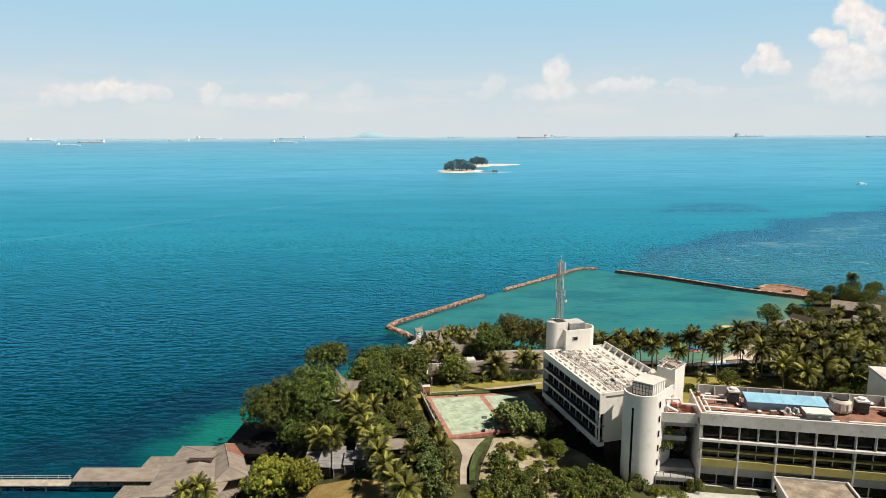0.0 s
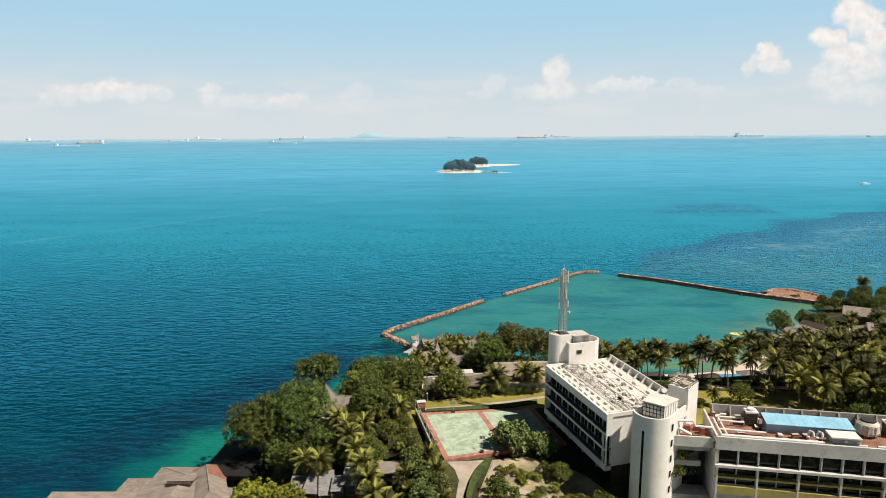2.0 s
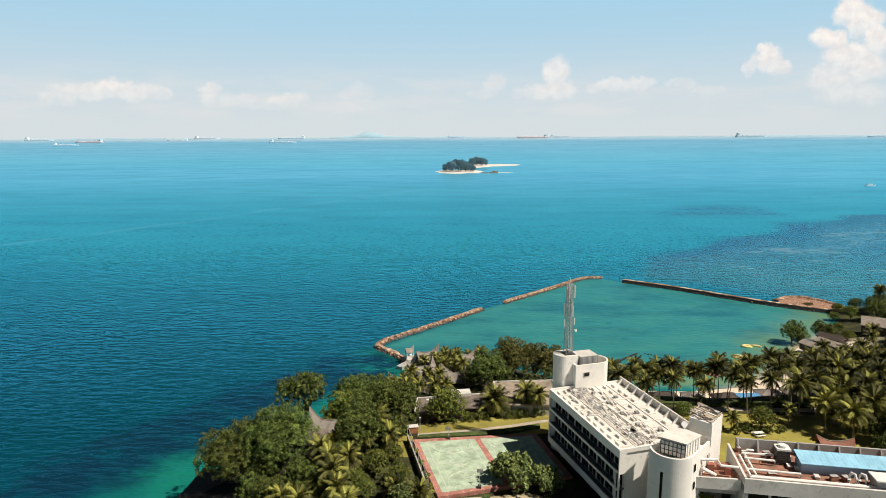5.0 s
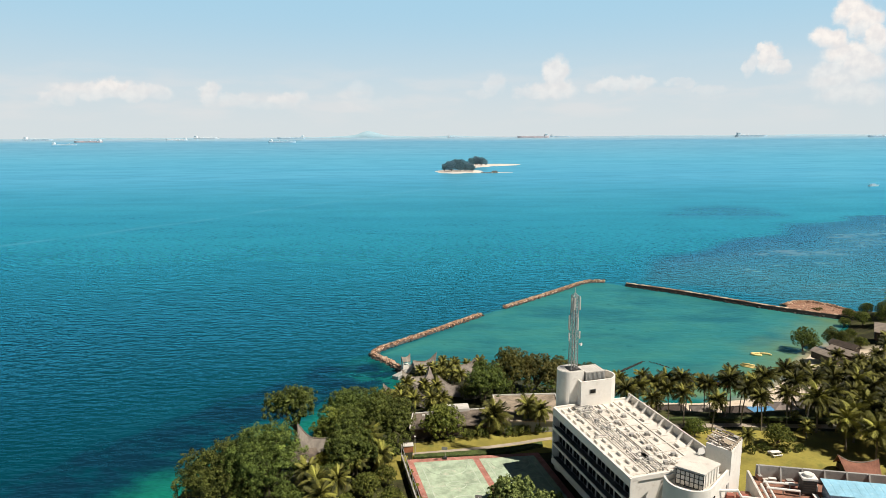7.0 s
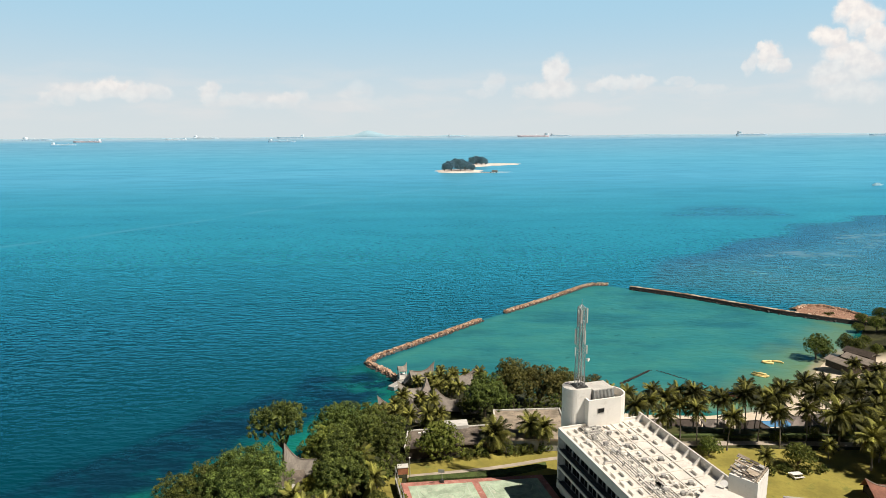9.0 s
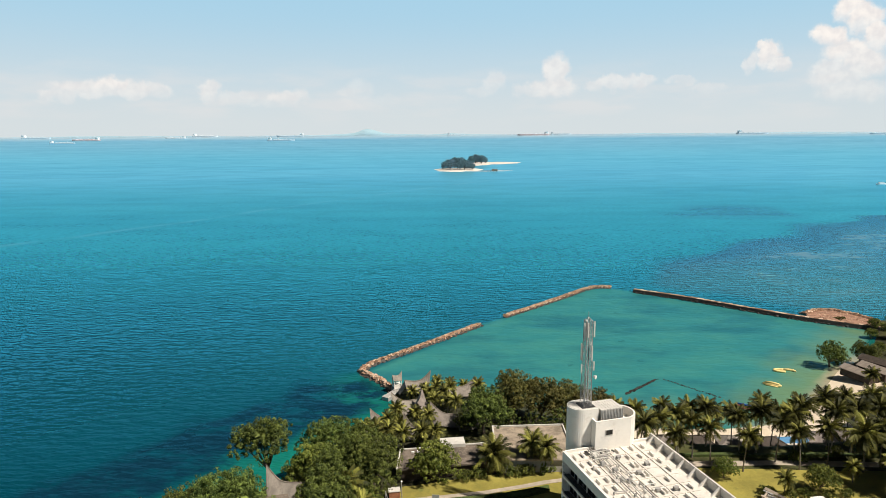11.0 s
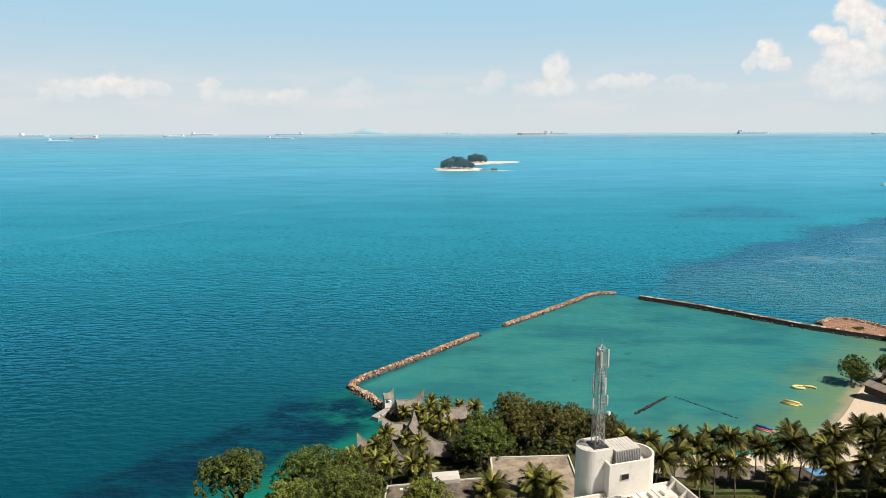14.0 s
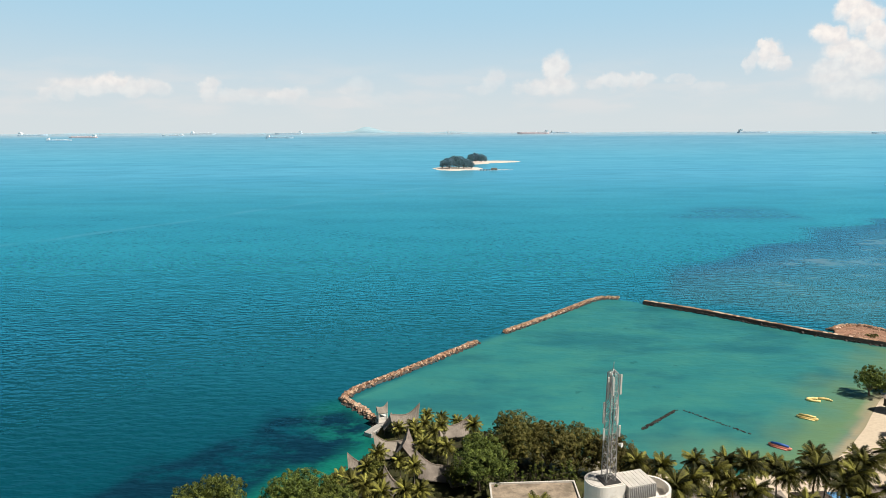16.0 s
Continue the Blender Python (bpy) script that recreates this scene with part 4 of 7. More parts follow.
def roof_plant():
    """The things on the broad block's roof, each in the block's frame."""
    F = pose(44.3, 111.9, 4.0, 0, 0, -10.35)
    Z = 21.05

    def at(name, u, v, label, category, rz=0, group="", z=Z):
        p = F @ Vector((u, v, z))
        return thing(name, p.x, p.y, p.z, -10.35 + rz, label, category, group)

    shed = at("roof_shed", 9.4, 4.4, "low roof shed with a faded blue metal roof", "shed")
    part("wall", Geo().box(0, .2, 0, 13.6, 3.1, 1.75), BLUEWALL, shed)
    for k in range(13):
        u = -.3 + k * 1.1
        part("roof_panel", Geo().add([(u, -.3, 1.90), (u + 1.08, -.3, 1.90), (u + 1.08, 3.4, 2.40), (u, 3.4, 2.40), (u, -.3, 1.80), (u + 1.08, -.3, 1.80), (u + 1.08, 3.4, 2.30), (u, 3.4, 2.30)],
             [(0, 1, 2, 3), (7, 6, 5, 4), (0, 4, 5, 1), (1, 5, 6, 2), (2, 6, 7, 3), (3, 7, 4, 0)]), BLUEROOF, shed)
    room = at("plant_room", 18.5, .75, "squat grey roof room with a pale flat top", "plant room")
    part("wall", Geo().box(0, 0, 0, 4.2, 2.4, 1.7), GREYWALL, room)
    part("roof", Geo().box(-.25, -.25, 1.7, 4.45, 2.65, 1.92), PIPE, room)
    part("vent", Geo().box(1.9, -.08, 1.0, 2.4, .0, 1.4).box(3.8, -.08, 1.0, 4.3, .0, 1.4), PIPE, room)
    for u, v, r in ((26.3, 6.6, 1.9), (36.0, 6.6, 1.6)):
        c = at("cooling_tower", u, v, "round beige rooftop cooling tower", "cooling tower", group="rooftop cooling towers")
        part("shell", Geo().tube([(0, 0, .5), (0, 0, 1.0), (0, 0, 2.3), (0, 0, 2.7)], [r * .9, r, r * .93, r * .7], 20), TANK, c)
        part("fan_ring", Geo().tube([(0, 0, 2.7), (0, 0, 2.95)], r * .62, 16), DARKMETAL, c)
        for k in range(10):
            a = k * math.pi / 5
            part("rib", Geo().box(r * math.cos(a) - .07, r * math.sin(a) - .07, .5, r * math.cos(a) + .07, r * math.sin(a) + .07, 2.3), OFFWHITE, c)
        part("base", Geo().tube([(0, 0, 0), (0, 0, .5)], r * .8, 12), DARKMETAL, c)
    for u, v, w, d, hh in ((6.4, 6.6, 1.9, 1.7, 2.5), (29.0, 6.0, 2.0, 1.8, 2.4), (40.5, 5.5, 2.0, 1.8, 2.2)):
        c = at("air_handler", u, v, "dark louvred air handling unit with a white top", "air conditioner", group="air handling units")
        part("body", Geo().box(0, 0, .25, w, d, hh), DARKMETAL, c)
        part("top", Geo().box(-.1, -.1, hh, w + .1, d + .1, hh + .3).tube([(w / 2, d / 2, hh + .3), (w / 2, d / 2, hh + .7)], w * .35, 10), PIPE, c)
        part("foot", Geo().box(.1, .1, 0, .4, d - .1, .25).box(w - .4, .1, 0, w - .1, d - .1, .25), STEEL, c)
        for k in range(5):
            part("louvre", Geo().box(.05, -.06, .5 + k * .38, w - .05, .0, .62 + k * .38), DARKWOOD_SHADE, c)
    for k in range(20):
        u = 1.3 + k * 2.15
        if 17.6 < u < 23:
            continue
        c = at("deck_kerb", u, .5, "short brick-red kerb block under the pipes", "kerb", group="brick-red kerb blocks")
        part("block", Geo().box(0, 0, 0, 1.5, .35, .42), REDROOF, c)
        part("cap", Geo().box(-.04, -.03, .42, 1.54, .38, .47), REDDECK, c)
    # pipe runs on short feet
    runs = [((.9, .9), (24, .9), .6), ((.9, 1.5), (20, 1.5), .45), ((25.6, 1.0), (43, 1.2), .6), ((1.2, 3.2), (8.8, 3.0), .7), ((1.5, 6.4), (6, 6.2), .9), ((1.5, 8.2), (9, 8.2), .8), ((24, 8.6), (36, 8.7), .6), ((1.0, .9), (1.0, 7.5), .75), ((2.0, 1.6), (2.0, 8.8), .6)]
    for (u0, v0), (u1, v1), z in runs:
        c = at("roof_pipe", 0, 0, "white insulated pipe run on short feet", "pipe", group="roof pipe runs")
        g = Geo().tube([(u0, v0, z), (u1, v1, z)], .19, 8)
        part("pipe", g, PIPE, c)
        n = max(2, int(max(abs(u1 - u0), abs(v1 - v0)) / 3))
        for k in range(n + 1):
            f = k / n
            u, v = u0 + (u1 - u0) * f, v0 + (v1 - v0) * f
            part("foot", Geo().box(u - .08, v - .08, 0, u + .08, v + .08, z - .1), STEEL, c)
    for u in (15.4, 16.8):
        c = at("bent_pipe", u, 2.6, "white gooseneck pipe rising from the deck", "pipe", group="gooseneck pipes")
        part("pipe", Geo().tube([(0, 0, 0), (0, 0, 1.4), (.15, -.2, 1.9), (.5, -.6, 1.9), (.6, -.8, 1.3), (.6, -.8, 0)], .2, 8), PIPE, c)
        part("flange", Geo().tube([(0, 0, .6), (0, 0, .8)], .3, 8), OFFWHITE, c)
    rng = random.Random(8)
    for k in range(26):
        u, v = rng.uniform(1.2, 44), rng.choice((rng.uniform(1.8, 2.9), rng.uniform(8.8, 9.9), rng.uniform(5, 8)))
        if 9 < u < 24 and v > 3:
            continue
        c = at("roof_box", u, v, "small weathered box of rooftop equipment", "roof equipment", rz=rng.choice((0, 0, 12)), group="rooftop boxes")
        a, b, d = rng.uniform(.4, 1.3), rng.uniform(.4, 1.0), rng.uniform(.3, .9)
        part("body", Geo().box(0, 0, .08, a, b, d), rng.choice((PIPE, GREYWALL, REDROOF, DARKMETAL, REDDECK)), c)
        part("lid", Geo().box(-.05, -.05, d, a + .05, b + .05, d + .06), rng.choice((PIPE, OFFWHITE, GREYWALL)), c)
        part("foot", Geo().box(.05, .05, 0, .15, b - .05, .08).box(a - .15, .05, 0, a - .05, b - .05, .08), STEEL, c)


def link_block():
    """The recessed link between stair tower and broad block, with a roof terrace."""
    h = thing("link_block", 37.5, 114.2, 4.0, -8.0, "recessed white link building with dark loggia and roof terrace", "hotel link")
    # Back wall darkened in its colour for the shade of the recess
    part("back_wall", Geo().box(-.6, 4.2, -.5, 6.9, 6.5, 20.2), DARKWOOD_SHADE, h, "recessed wall with shade put into its dark colour")
    part("parapet", Geo().box(-.4, -.2, 19.0, 6.9, .15, 20.9), OFFWHITE, h)
    part("roof_slab", Geo().box(-.4, .15, 19.6, 6.9, 4.3, 20.2), GREYWALL, h)
    part("terrace_deck", Geo().box(.2, .15, 20.2, 6.9, 6.4, 20.3), REDDECK, h, "terracotta terrace floor")
    part("side_wall", Geo().box(-.5, .6, -.5, .4, 4.2, 19.6), CONCRETE, h)
    part("recess_glazing", Geo().box(.4, 3.9, 9.5, 6.6, 4.15, 18.8), GLASS, h, "dark recessed glazing")
    part("beam", Geo().box(.4, 1.2, 17.6, 6.9, 1.6, 18.4), GREYWALL, h)
    part("planter", Geo().box(.4, .5, 15.0, 5.2, 2.2, 16.0), GREYWALL, h)
    for z in (8.6,):
        part("floor_slab", Geo().box(-.3, .3, z, 6.9, 4.3, z + .9), GREYWALL, h)
    part("podium", Geo().box(-.6, -1.9, -.5, 6.5, .3, 8.55), GREYWALL, h)
    for k in range(8):
        part("podium_window", Geo().box(-.4 + k * .85, -1.97, 4.0, .35 + k * .85, -1.9, 7.8), GLASS, h)
    for k in range(6):
        part("rail_post", Geo().box(-.5 + k * 1.35, -1.85, 8.55, -.44 + k * 1.35, -1.79, 9.45), DARKMETAL, h)
    part("rail", Geo().box(-.5, -1.86, 9.45, 6.4, -1.78, 9.52), DARKMETAL, h)
    part("duct", Geo().tube([(.6, 1.0, 22.4), (.6, 1.0, 23.2), (3.6, 1.4, 23.2), (4.2, 1.4, 22.2), (6.8, 1.2, 22.2)], .22, 8), PIPE, h, "white duct on the terrace")
    part("duct", Geo().tube([(1.2, .8, 21.9), (3.4, 1.1, 20.7)], .3, 8), PIPE, h, "white slanting duct")
    for x, y, w, hh in ((.8, 3.0, 1.3, 1.0), (2.6, 2.6, 1.0, 1.3), (4.4, 3.4, 1.6, .8), (5.2, 2.0, .8, 1.2)):
        part("terrace_box", Geo().box(x, y, 20.3, x + w, y + .9, 20.3 + hh), REDROOF, h)
    return h


def porch():
    h = thing("porch", 57.6, 108.9, 4.0, -10.35, "porch with a brown mossy flat roof and pale upstand", "porch")
    part("roof", Geo().box(0, -8, 9.9, 12.0, -.4, 10.3), BROWNROOF, h)
    part("upstand", Geo().box(-.35, -8, 9.7, 0, -.4, 10.75).box(12.0, -8, 9.7, 12.35, -.4, 10.75).box(-.35, -.4, 9.7, 12.35, -.25, 10.75), OFFWHITE, h)
    part("wall", Geo().box(.3, -7.8, -.5, 11.7, -.5, 9.9), OFFWHITE, h)


def far_tower():
    h = thing("white_tower", 87.0, 119.0, 4.0, -10.35, "plain white stair tower rising at the block's end", "stair tower")
    part("wall", Geo().box(-3, 0, -.5, 4, 8, 24.5), WHITE, h)
    part("cap", Geo().box(-3.2, -.2, 24.5, 4.2, 8.2, 25.0), OFFWHITE, h)


hotel_wing()
stair_core()
lift_tower()
radio_mast()
main_block()
roof_plant()
link_block()
porch()
far_tower()

# ---------- sports courts, lawns and paths ----------
def courts():
    c = thing("sports_court", 0, 0, 0, 0, "two worn pale green sports courts in a faded red surround", "sports court", kind="structure")
    z = 11.7
    q = [(-9.0, 152.2), (18.5, 155.2), (23.3, 137.0), (-3.0, 129.8)]
    part("surround", Geo().prism(q, z - 1.6, z), COURTRED, c, "faded red court surround")

    def pt(f, g):
        a = Vector(q[0]).lerp(Vector(q[1]), f)
        b = Vector(q[3]).lerp(Vector(q[2]), f)
        return tuple(a.lerp(b, g))

    for f0, f1 in ((.04, .485), (.53, .95)):
        g = part("court", Geo().prism([pt(f0, .06), pt(f1, .06), pt(f1, .95), pt(f0, .95)], z - .2, z + .02), COURT, c, "worn pale green court surface")
        w = (f1 - f0)
        k = lambda a, b: pt(f0 + w * a, .07 + .85 * b)
        for a0, b0, a1, b1 in ((.10, .04, .115, .96), (.885, .04, .90, .96), (.10, .04, .90, .048), (.10, .952, .90, .96), (.10, .497, .90, .505)):
            part("court_line", Geo().prism([k(a0, b0), k(a1, b0), k(a1, b1), k(a0, b1)], z, z + .03), LINE, g)
        for ca, cb, ra, rb, d0, d1 in ((.5, .5, .16, .075, 0, 360), (.5, .10, .34, .20, 0, 180), (.5, .90, .34, .20, 180, 360), (.5, .24, .15, .07, 0, 360), (.5, .76, .15, .07, 0, 360)):
            pts = [k(ca + ra * math.cos(radians(d0 + (d1 - d0) * q / 20)), cb + rb * math.sin(radians(d0 + (d1 - d0) * q / 20))) for q in range(21)]
            part("court_line", Geo().tube([(x, y, z + .02) for x, y in pts], .07, 4), LINE, g)
    for f, g, turn in ((.28, .035, 0), (.31, .945, 180)):
        x, y = pt(f, g)
        p = thing("hoop_post", x, y, z, turn - 7, "slim court post with a small backboard", "hoop", group="court posts")
        part("base", Geo().box(-.35, -.1, 0, .35, .7, .45), DARKMETAL, p)
        part("post", Geo().tube([(0, .3, .4), (0, 0, 2.2), (0, -.7, 2.9)], .06, 6), STEEL, p)
        part("backboard", Geo().box(-.6, -.78, 2.5, .6, -.74, 3.2), GREYWALL, p)
    fence = thing("court_fence", -10.2, 152.6, 11.0, 0, "tall court fence of thin rusty posts beside a low wall", "fence")
    part("low_wall", Geo().prism([(.0, 0), (.3, 0), (5.6, -22.0), (5.3, -22.0)], -.3, 1.6), GREYWALL, fence)
    for k in range(8):
        f = k / 7
        part("post", Geo().tube([(.1 + 5.3 * f, -21.9 * f, 0), (.1 + 5.3 * f, -21.9 * f, 4.0)], .06, 5), STEEL, fence)
    part("top_rail", Geo().tube([(.1, 0, 3.95), (5.4, -21.9, 3.95)], .05, 5), STEEL, fence)
    kiosk = thing("kiosk", -9.0, 157.2, 10.9, 8, "small orange-red brick kiosk with a pale roof", "kiosk")
    part("wall", Geo().box(-1.0, -.7, 0, 1.0, .7, 1.5), BRICKWALL, kiosk)
    part("roof", Geo().box(-1.1, -.8, 1.5, 1.1, .8, 1.6), OFFWHITE, kiosk)
    lamp = thing("garden_lamp", -7.4, 154.6, 10.9, 0, "thin garden lamp post with a pale round lantern", "lamp")
    part("post", Geo().tube([(0, 0, 0), (0, 0, 4.6)], [.09, .06], 6), STEEL, lamp)
    part("lantern", Geo().rock((0, 0, 4.8), .32, random.Random(2)), PIPE, lamp)


courts()
sheet("lawn", [(-8, 153.0), (18, 156.0), (31, 157.8), (31, 171), (25, 168.5), (8, 164.2), (-8, 160.5)], LAWN, "sunlit yellow-green lawn behind the courts", "lawn", .10)
sheet("clipped_strip", [(-7.6, 153.0), (12, 155.5), (20, 158.6), (20, 160.2), (11, 157.4), (-7.6, 154.4)], HEDGE, "low clipped green strip along the courts", "hedge", .65, .9)
sheet("path", [(-8, 155.0), (8, 157.8), (20, 161.4), (31, 163.2), (31, 164.3), (19.5, 162.5), (7.6, 158.8), (-8, 156.0)], PATHWAY, "sandy garden path behind the lawn", "path", .18)
sheet("garden_path", [(-2.6, 129.9), (5.2, 130.9), (3.2, 126.6), (1.7, 122.6), (.7, 117.5), (.5, 112), (-.9, 112), (-.8, 117.5), (-.2, 123), (-1.0, 127)], PATHWAY, "worn sandy path leading to the courts", "path", .14)
sheet("clipped_strip", [(5.6, 130.4), (6.6, 130.2), (4.6, 126), (3.1, 122), (2.1, 117), (1.9, 112), (.9, 112), (1.1, 117.5), (2.1, 122.5), (3.6, 127)], HEDGE, "curved clipped hedge beside the path", "hedge", .95, 1.2)
sheet("garden_path", [(7.0, 129.8), (9.0, 129.4), (7.2, 125.6), (7.6, 121.4), (11.5, 119.8), (17.5, 117.4), (21.5, 114.8), (21, 113.8), (16.6, 116.2), (10.6, 118.4), (6.0, 120.4), (5.4, 124.8)], PATHWAY, "curved pale path between shrubs", "path", .16)
sheet("garden_bed", [(6.8, 131.0), (14.1, 132.0), (21, 129), (25, 124.8), (27.6, 119), (31.0, 111.8), (30, 104), (2.4, 104), (2.6, 112), (3.6, 119.2), (5.4, 125.7)], GARDEN, "garden bed of pale dry soil with low plants", "garden bed", .05)
sheet("pavement", [(43.6, 109.6), (57.2, 107.6), (57.2, 96), (30, 96), (31.5, 104), (36.5, 108.4)], PAVING, "pale concrete forecourt before the hotel block", "pavement", .06)
sheet("lawn", [(39.7, 145.7), (102.7, 129.3), (106.7, 164.9), (39.8, 167.7)], LAWN, "wide yellow-green lawn behind the hotel", "lawn", .03)
sheet("path", [(36.2, 167.4), (67.8, 168.3), (106.6, 166.3), (106.7, 168.8), (67.6, 170.2), (36.2, 169.4)], PATHWAY, "pale road along the palms", "path", .05)
sheet("clipped_strip", [(38, 171.3), (67.3, 171.6), (104.9, 171), (104.9, 172.1), (67.1, 172.5), (38, 172.3)], HEDGE, "low clipped hedge along the beach", "hedge", .55, .9)
sheet("lawn", [(-34, 100), (-14.5, 100), (-15.6, 112.7), (-30.5, 117.2)], DRYLAWN, "small patch of rough lawn", "lawn", .03)
sheet("lawn", [(-16.3, 145.7), (-9.1, 145.7), (-9, 155), (-15.3, 156)], LAWN, "small patch of rough lawn", "lawn", .03)

# ---------- breakwaters ----------
def mound(name, pts, width, label, seed, top=1.0, size=(.25, 1.15), density=17.0):
    """A rubble mound: a core of dark stones with pale rocks heaped on it."""
    rng = random.Random(seed)
    b = thing(name, *pts[0], 0, 0, label, "breakwater", group="breakwaters")
    wet, dry = Geo(), Geo()
    for (x0, y0), (x1, y1) in zip(pts, pts[1:]):
        ln = math.hypot(x1 - x0, y1 - y0)
        nx, ny = -(y1 - y0) / ln, (x1 - x0) / ln
        wet.add([(x0 - pts[0][0] + nx * s * width * .75, y0 - pts[0][1] + ny * s * width * .75, -.8) for s in (-1, 1)] + [(x1 - pts[0][0] + nx * s * width * .75, y1 - pts[0][1] + ny * s * width * .75, -.8) for s in (-1, 1)]
                + [(x0 - pts[0][0] + nx * s * width * .3, y0 - pts[0][1] + ny * s * width * .3, top * .75) for s in (-1, 1)] + [(x1 - pts[0][0] + nx * s * width * .3, y1 - pts[0][1] + ny * s * width * .3, top * .75) for s in (-1, 1)],
                [(4, 6, 7, 5), (0, 2, 6, 4), (5, 7, 3, 1), (0, 4, 5, 1), (2, 3, 7, 6)])
        for k in range(int(ln * density)):
            t, s = rng.random(), rng.gauss(0, .36)
            s = max(-1, min(1, s))
            x, y = x0 + (x1 - x0) * t - pts[0][0] + nx * s * width * .5, y0 + (y1 - y0) * t - pts[0][1] + ny * s * width * .5
            zz = top * (1 - abs(s) ** 1.5) + rng.uniform(-.25, .15)
            (dry if zz > .35 else wet).rock((x, y, zz), rng.uniform(*size), rng)
        for k in range(int(ln * 4)):
            t, s = rng.random(), rng.choice((-1, 1)) * rng.uniform(.8, 1.5)
            wet.rock((x0 + (x1 - x0) * t - pts[0][0] + nx * s * width * .5, y0 + (y1 - y0) * t - pts[0][1] + ny * s * width * .5, rng.uniform(-.2, .15)), rng.uniform(.4, 1.0), rng)
    tagged(part("wet_rubble", wet, WETROCK, b, "dark wet stones"), kind="stuff")
    tagged(part("rubble", dry, ROCK, b, "pale tan rubble"), kind="stuff")
    return b


mound("breakwater", [(-15.5, 231.5), (-21.3, 240.4), (-27.4, 246.6), (-27.2, 249.6), (-24.8, 254.4), (-13.8, 266.2), (-5.4, 275.8), (13.9, 298.0)], 2.3, "curved rubble breakwater of pale tan stones", 1)
mound("breakwater", [(24.8, 309.2), (41.5, 326.2), (54, 339.5), (68.3, 355.2), (74, 359.6), (82.2, 359.2)], 2.0, "straight rubble breakwater of pale tan stones", 2)
mound("rocky_spit", [(152.5, 311.5), (159.5, 316.5), (167.5, 316.5), (172.8, 309), (176.0, 300)], 3.2, "low rim of reddish rubble outside the long sea wall", 3, .8, (.4, 1.3), 14)
solo("spit_ground", Geo().prism([(150, 304.5), (153, 311), (159.5, 315.5), (167, 315.5), (172, 308.5), (175.4, 300), (171, 291), (161, 297.5)], -.8, .55), SPITSOIL, "low bank of reddish soil behind the sea wall", "ground", kind="structure")
rng = random.Random(12)
loose = Geo()
for k in range(420):
    x = rng.uniform(153, 173)
    loose.rock((x, 301 + rng.uniform(-2, 13) - max(0, x - 166) * .6, .5), rng.uniform(.15, .55), rng)
solo("spit_stones", loose, ROCK, "scattered reddish stones on the spit", "stones", kind="stuff")


def sea_wall():
    pts = [(91.5, 351.2), (113, 335.4), (129, 320.4), (144, 306.6), (151, 301.6), (161, 294.8), (172, 287.5)]
    b = thing("sea_wall", 91.5, 351.2, 0, 0, "long stone sea wall with a pale top and dark wet sides", "breakwater", group="breakwaters")
    rng = random.Random(4)
    wet, top = Geo(), Geo()
    for (x0, y0), (x1, y1) in zip(pts, pts[1:]):
        ln = math.hypot(x1 - x0, y1 - y0)
        nx, ny = -(y1 - y0) / ln, (x1 - x0) / ln
        o = lambda x, y, s, z: (x - 91.5 + nx * s, y - 351.2 + ny * s, z)
        wet.add([o(x0, y0, -1.9, -.8), o(x0, y0, 1.9, -.8), o(x1, y1, -1.9, -.8), o(x1, y1, 1.9, -.8), o(x0, y0, -1.05, 1.5), o(x0, y0, 1.05, 1.5), o(x1, y1, -1.05, 1.5), o(x1, y1, 1.05, 1.5)],
                [(4, 6, 7, 5), (0, 2, 6, 4), (5, 7, 3, 1), (0, 4, 5, 1), (2, 3, 7, 6)])
        n = int(ln / 1.5)
        for k in range(n):
            t0, t1 = k / n, (k + .93) / n
            za = 1.5 + rng.uniform(.02, .18)
            a, c = (x0 + (x1 - x0) * t0, y0 + (y1 - y0) * t0), (x0 + (x1 - x0) * t1, y0 + (y1 - y0) * t1)
            s0, s1 = -rng.uniform(.6, .95), rng.uniform(.8, 1.1)
            top.prism([o(*a, s0, 0)[:2], o(*c, s0, 0)[:2], o(*c, s1, 0)[:2], o(*a, s1, 0)[:2]], 1.3, za)
        for k in range(int(ln * 2.5)):
            t, s = rng.random(), rng.choice((-1, 1)) * rng.uniform(1.2, 2.2)
            wet.rock(o(x0 + (x1 - x0) * t, y0 + (y1 - y0) * t, s, rng.uniform(-.1, .5)), rng.uniform(.5, 1.2), rng)
    part("body", wet, ALGAE, b, "dark algae-covered stone sides")
    tagged(part("capping", top, ROCK, b, "pale capping stones"), kind="stuff")


sea_wall()

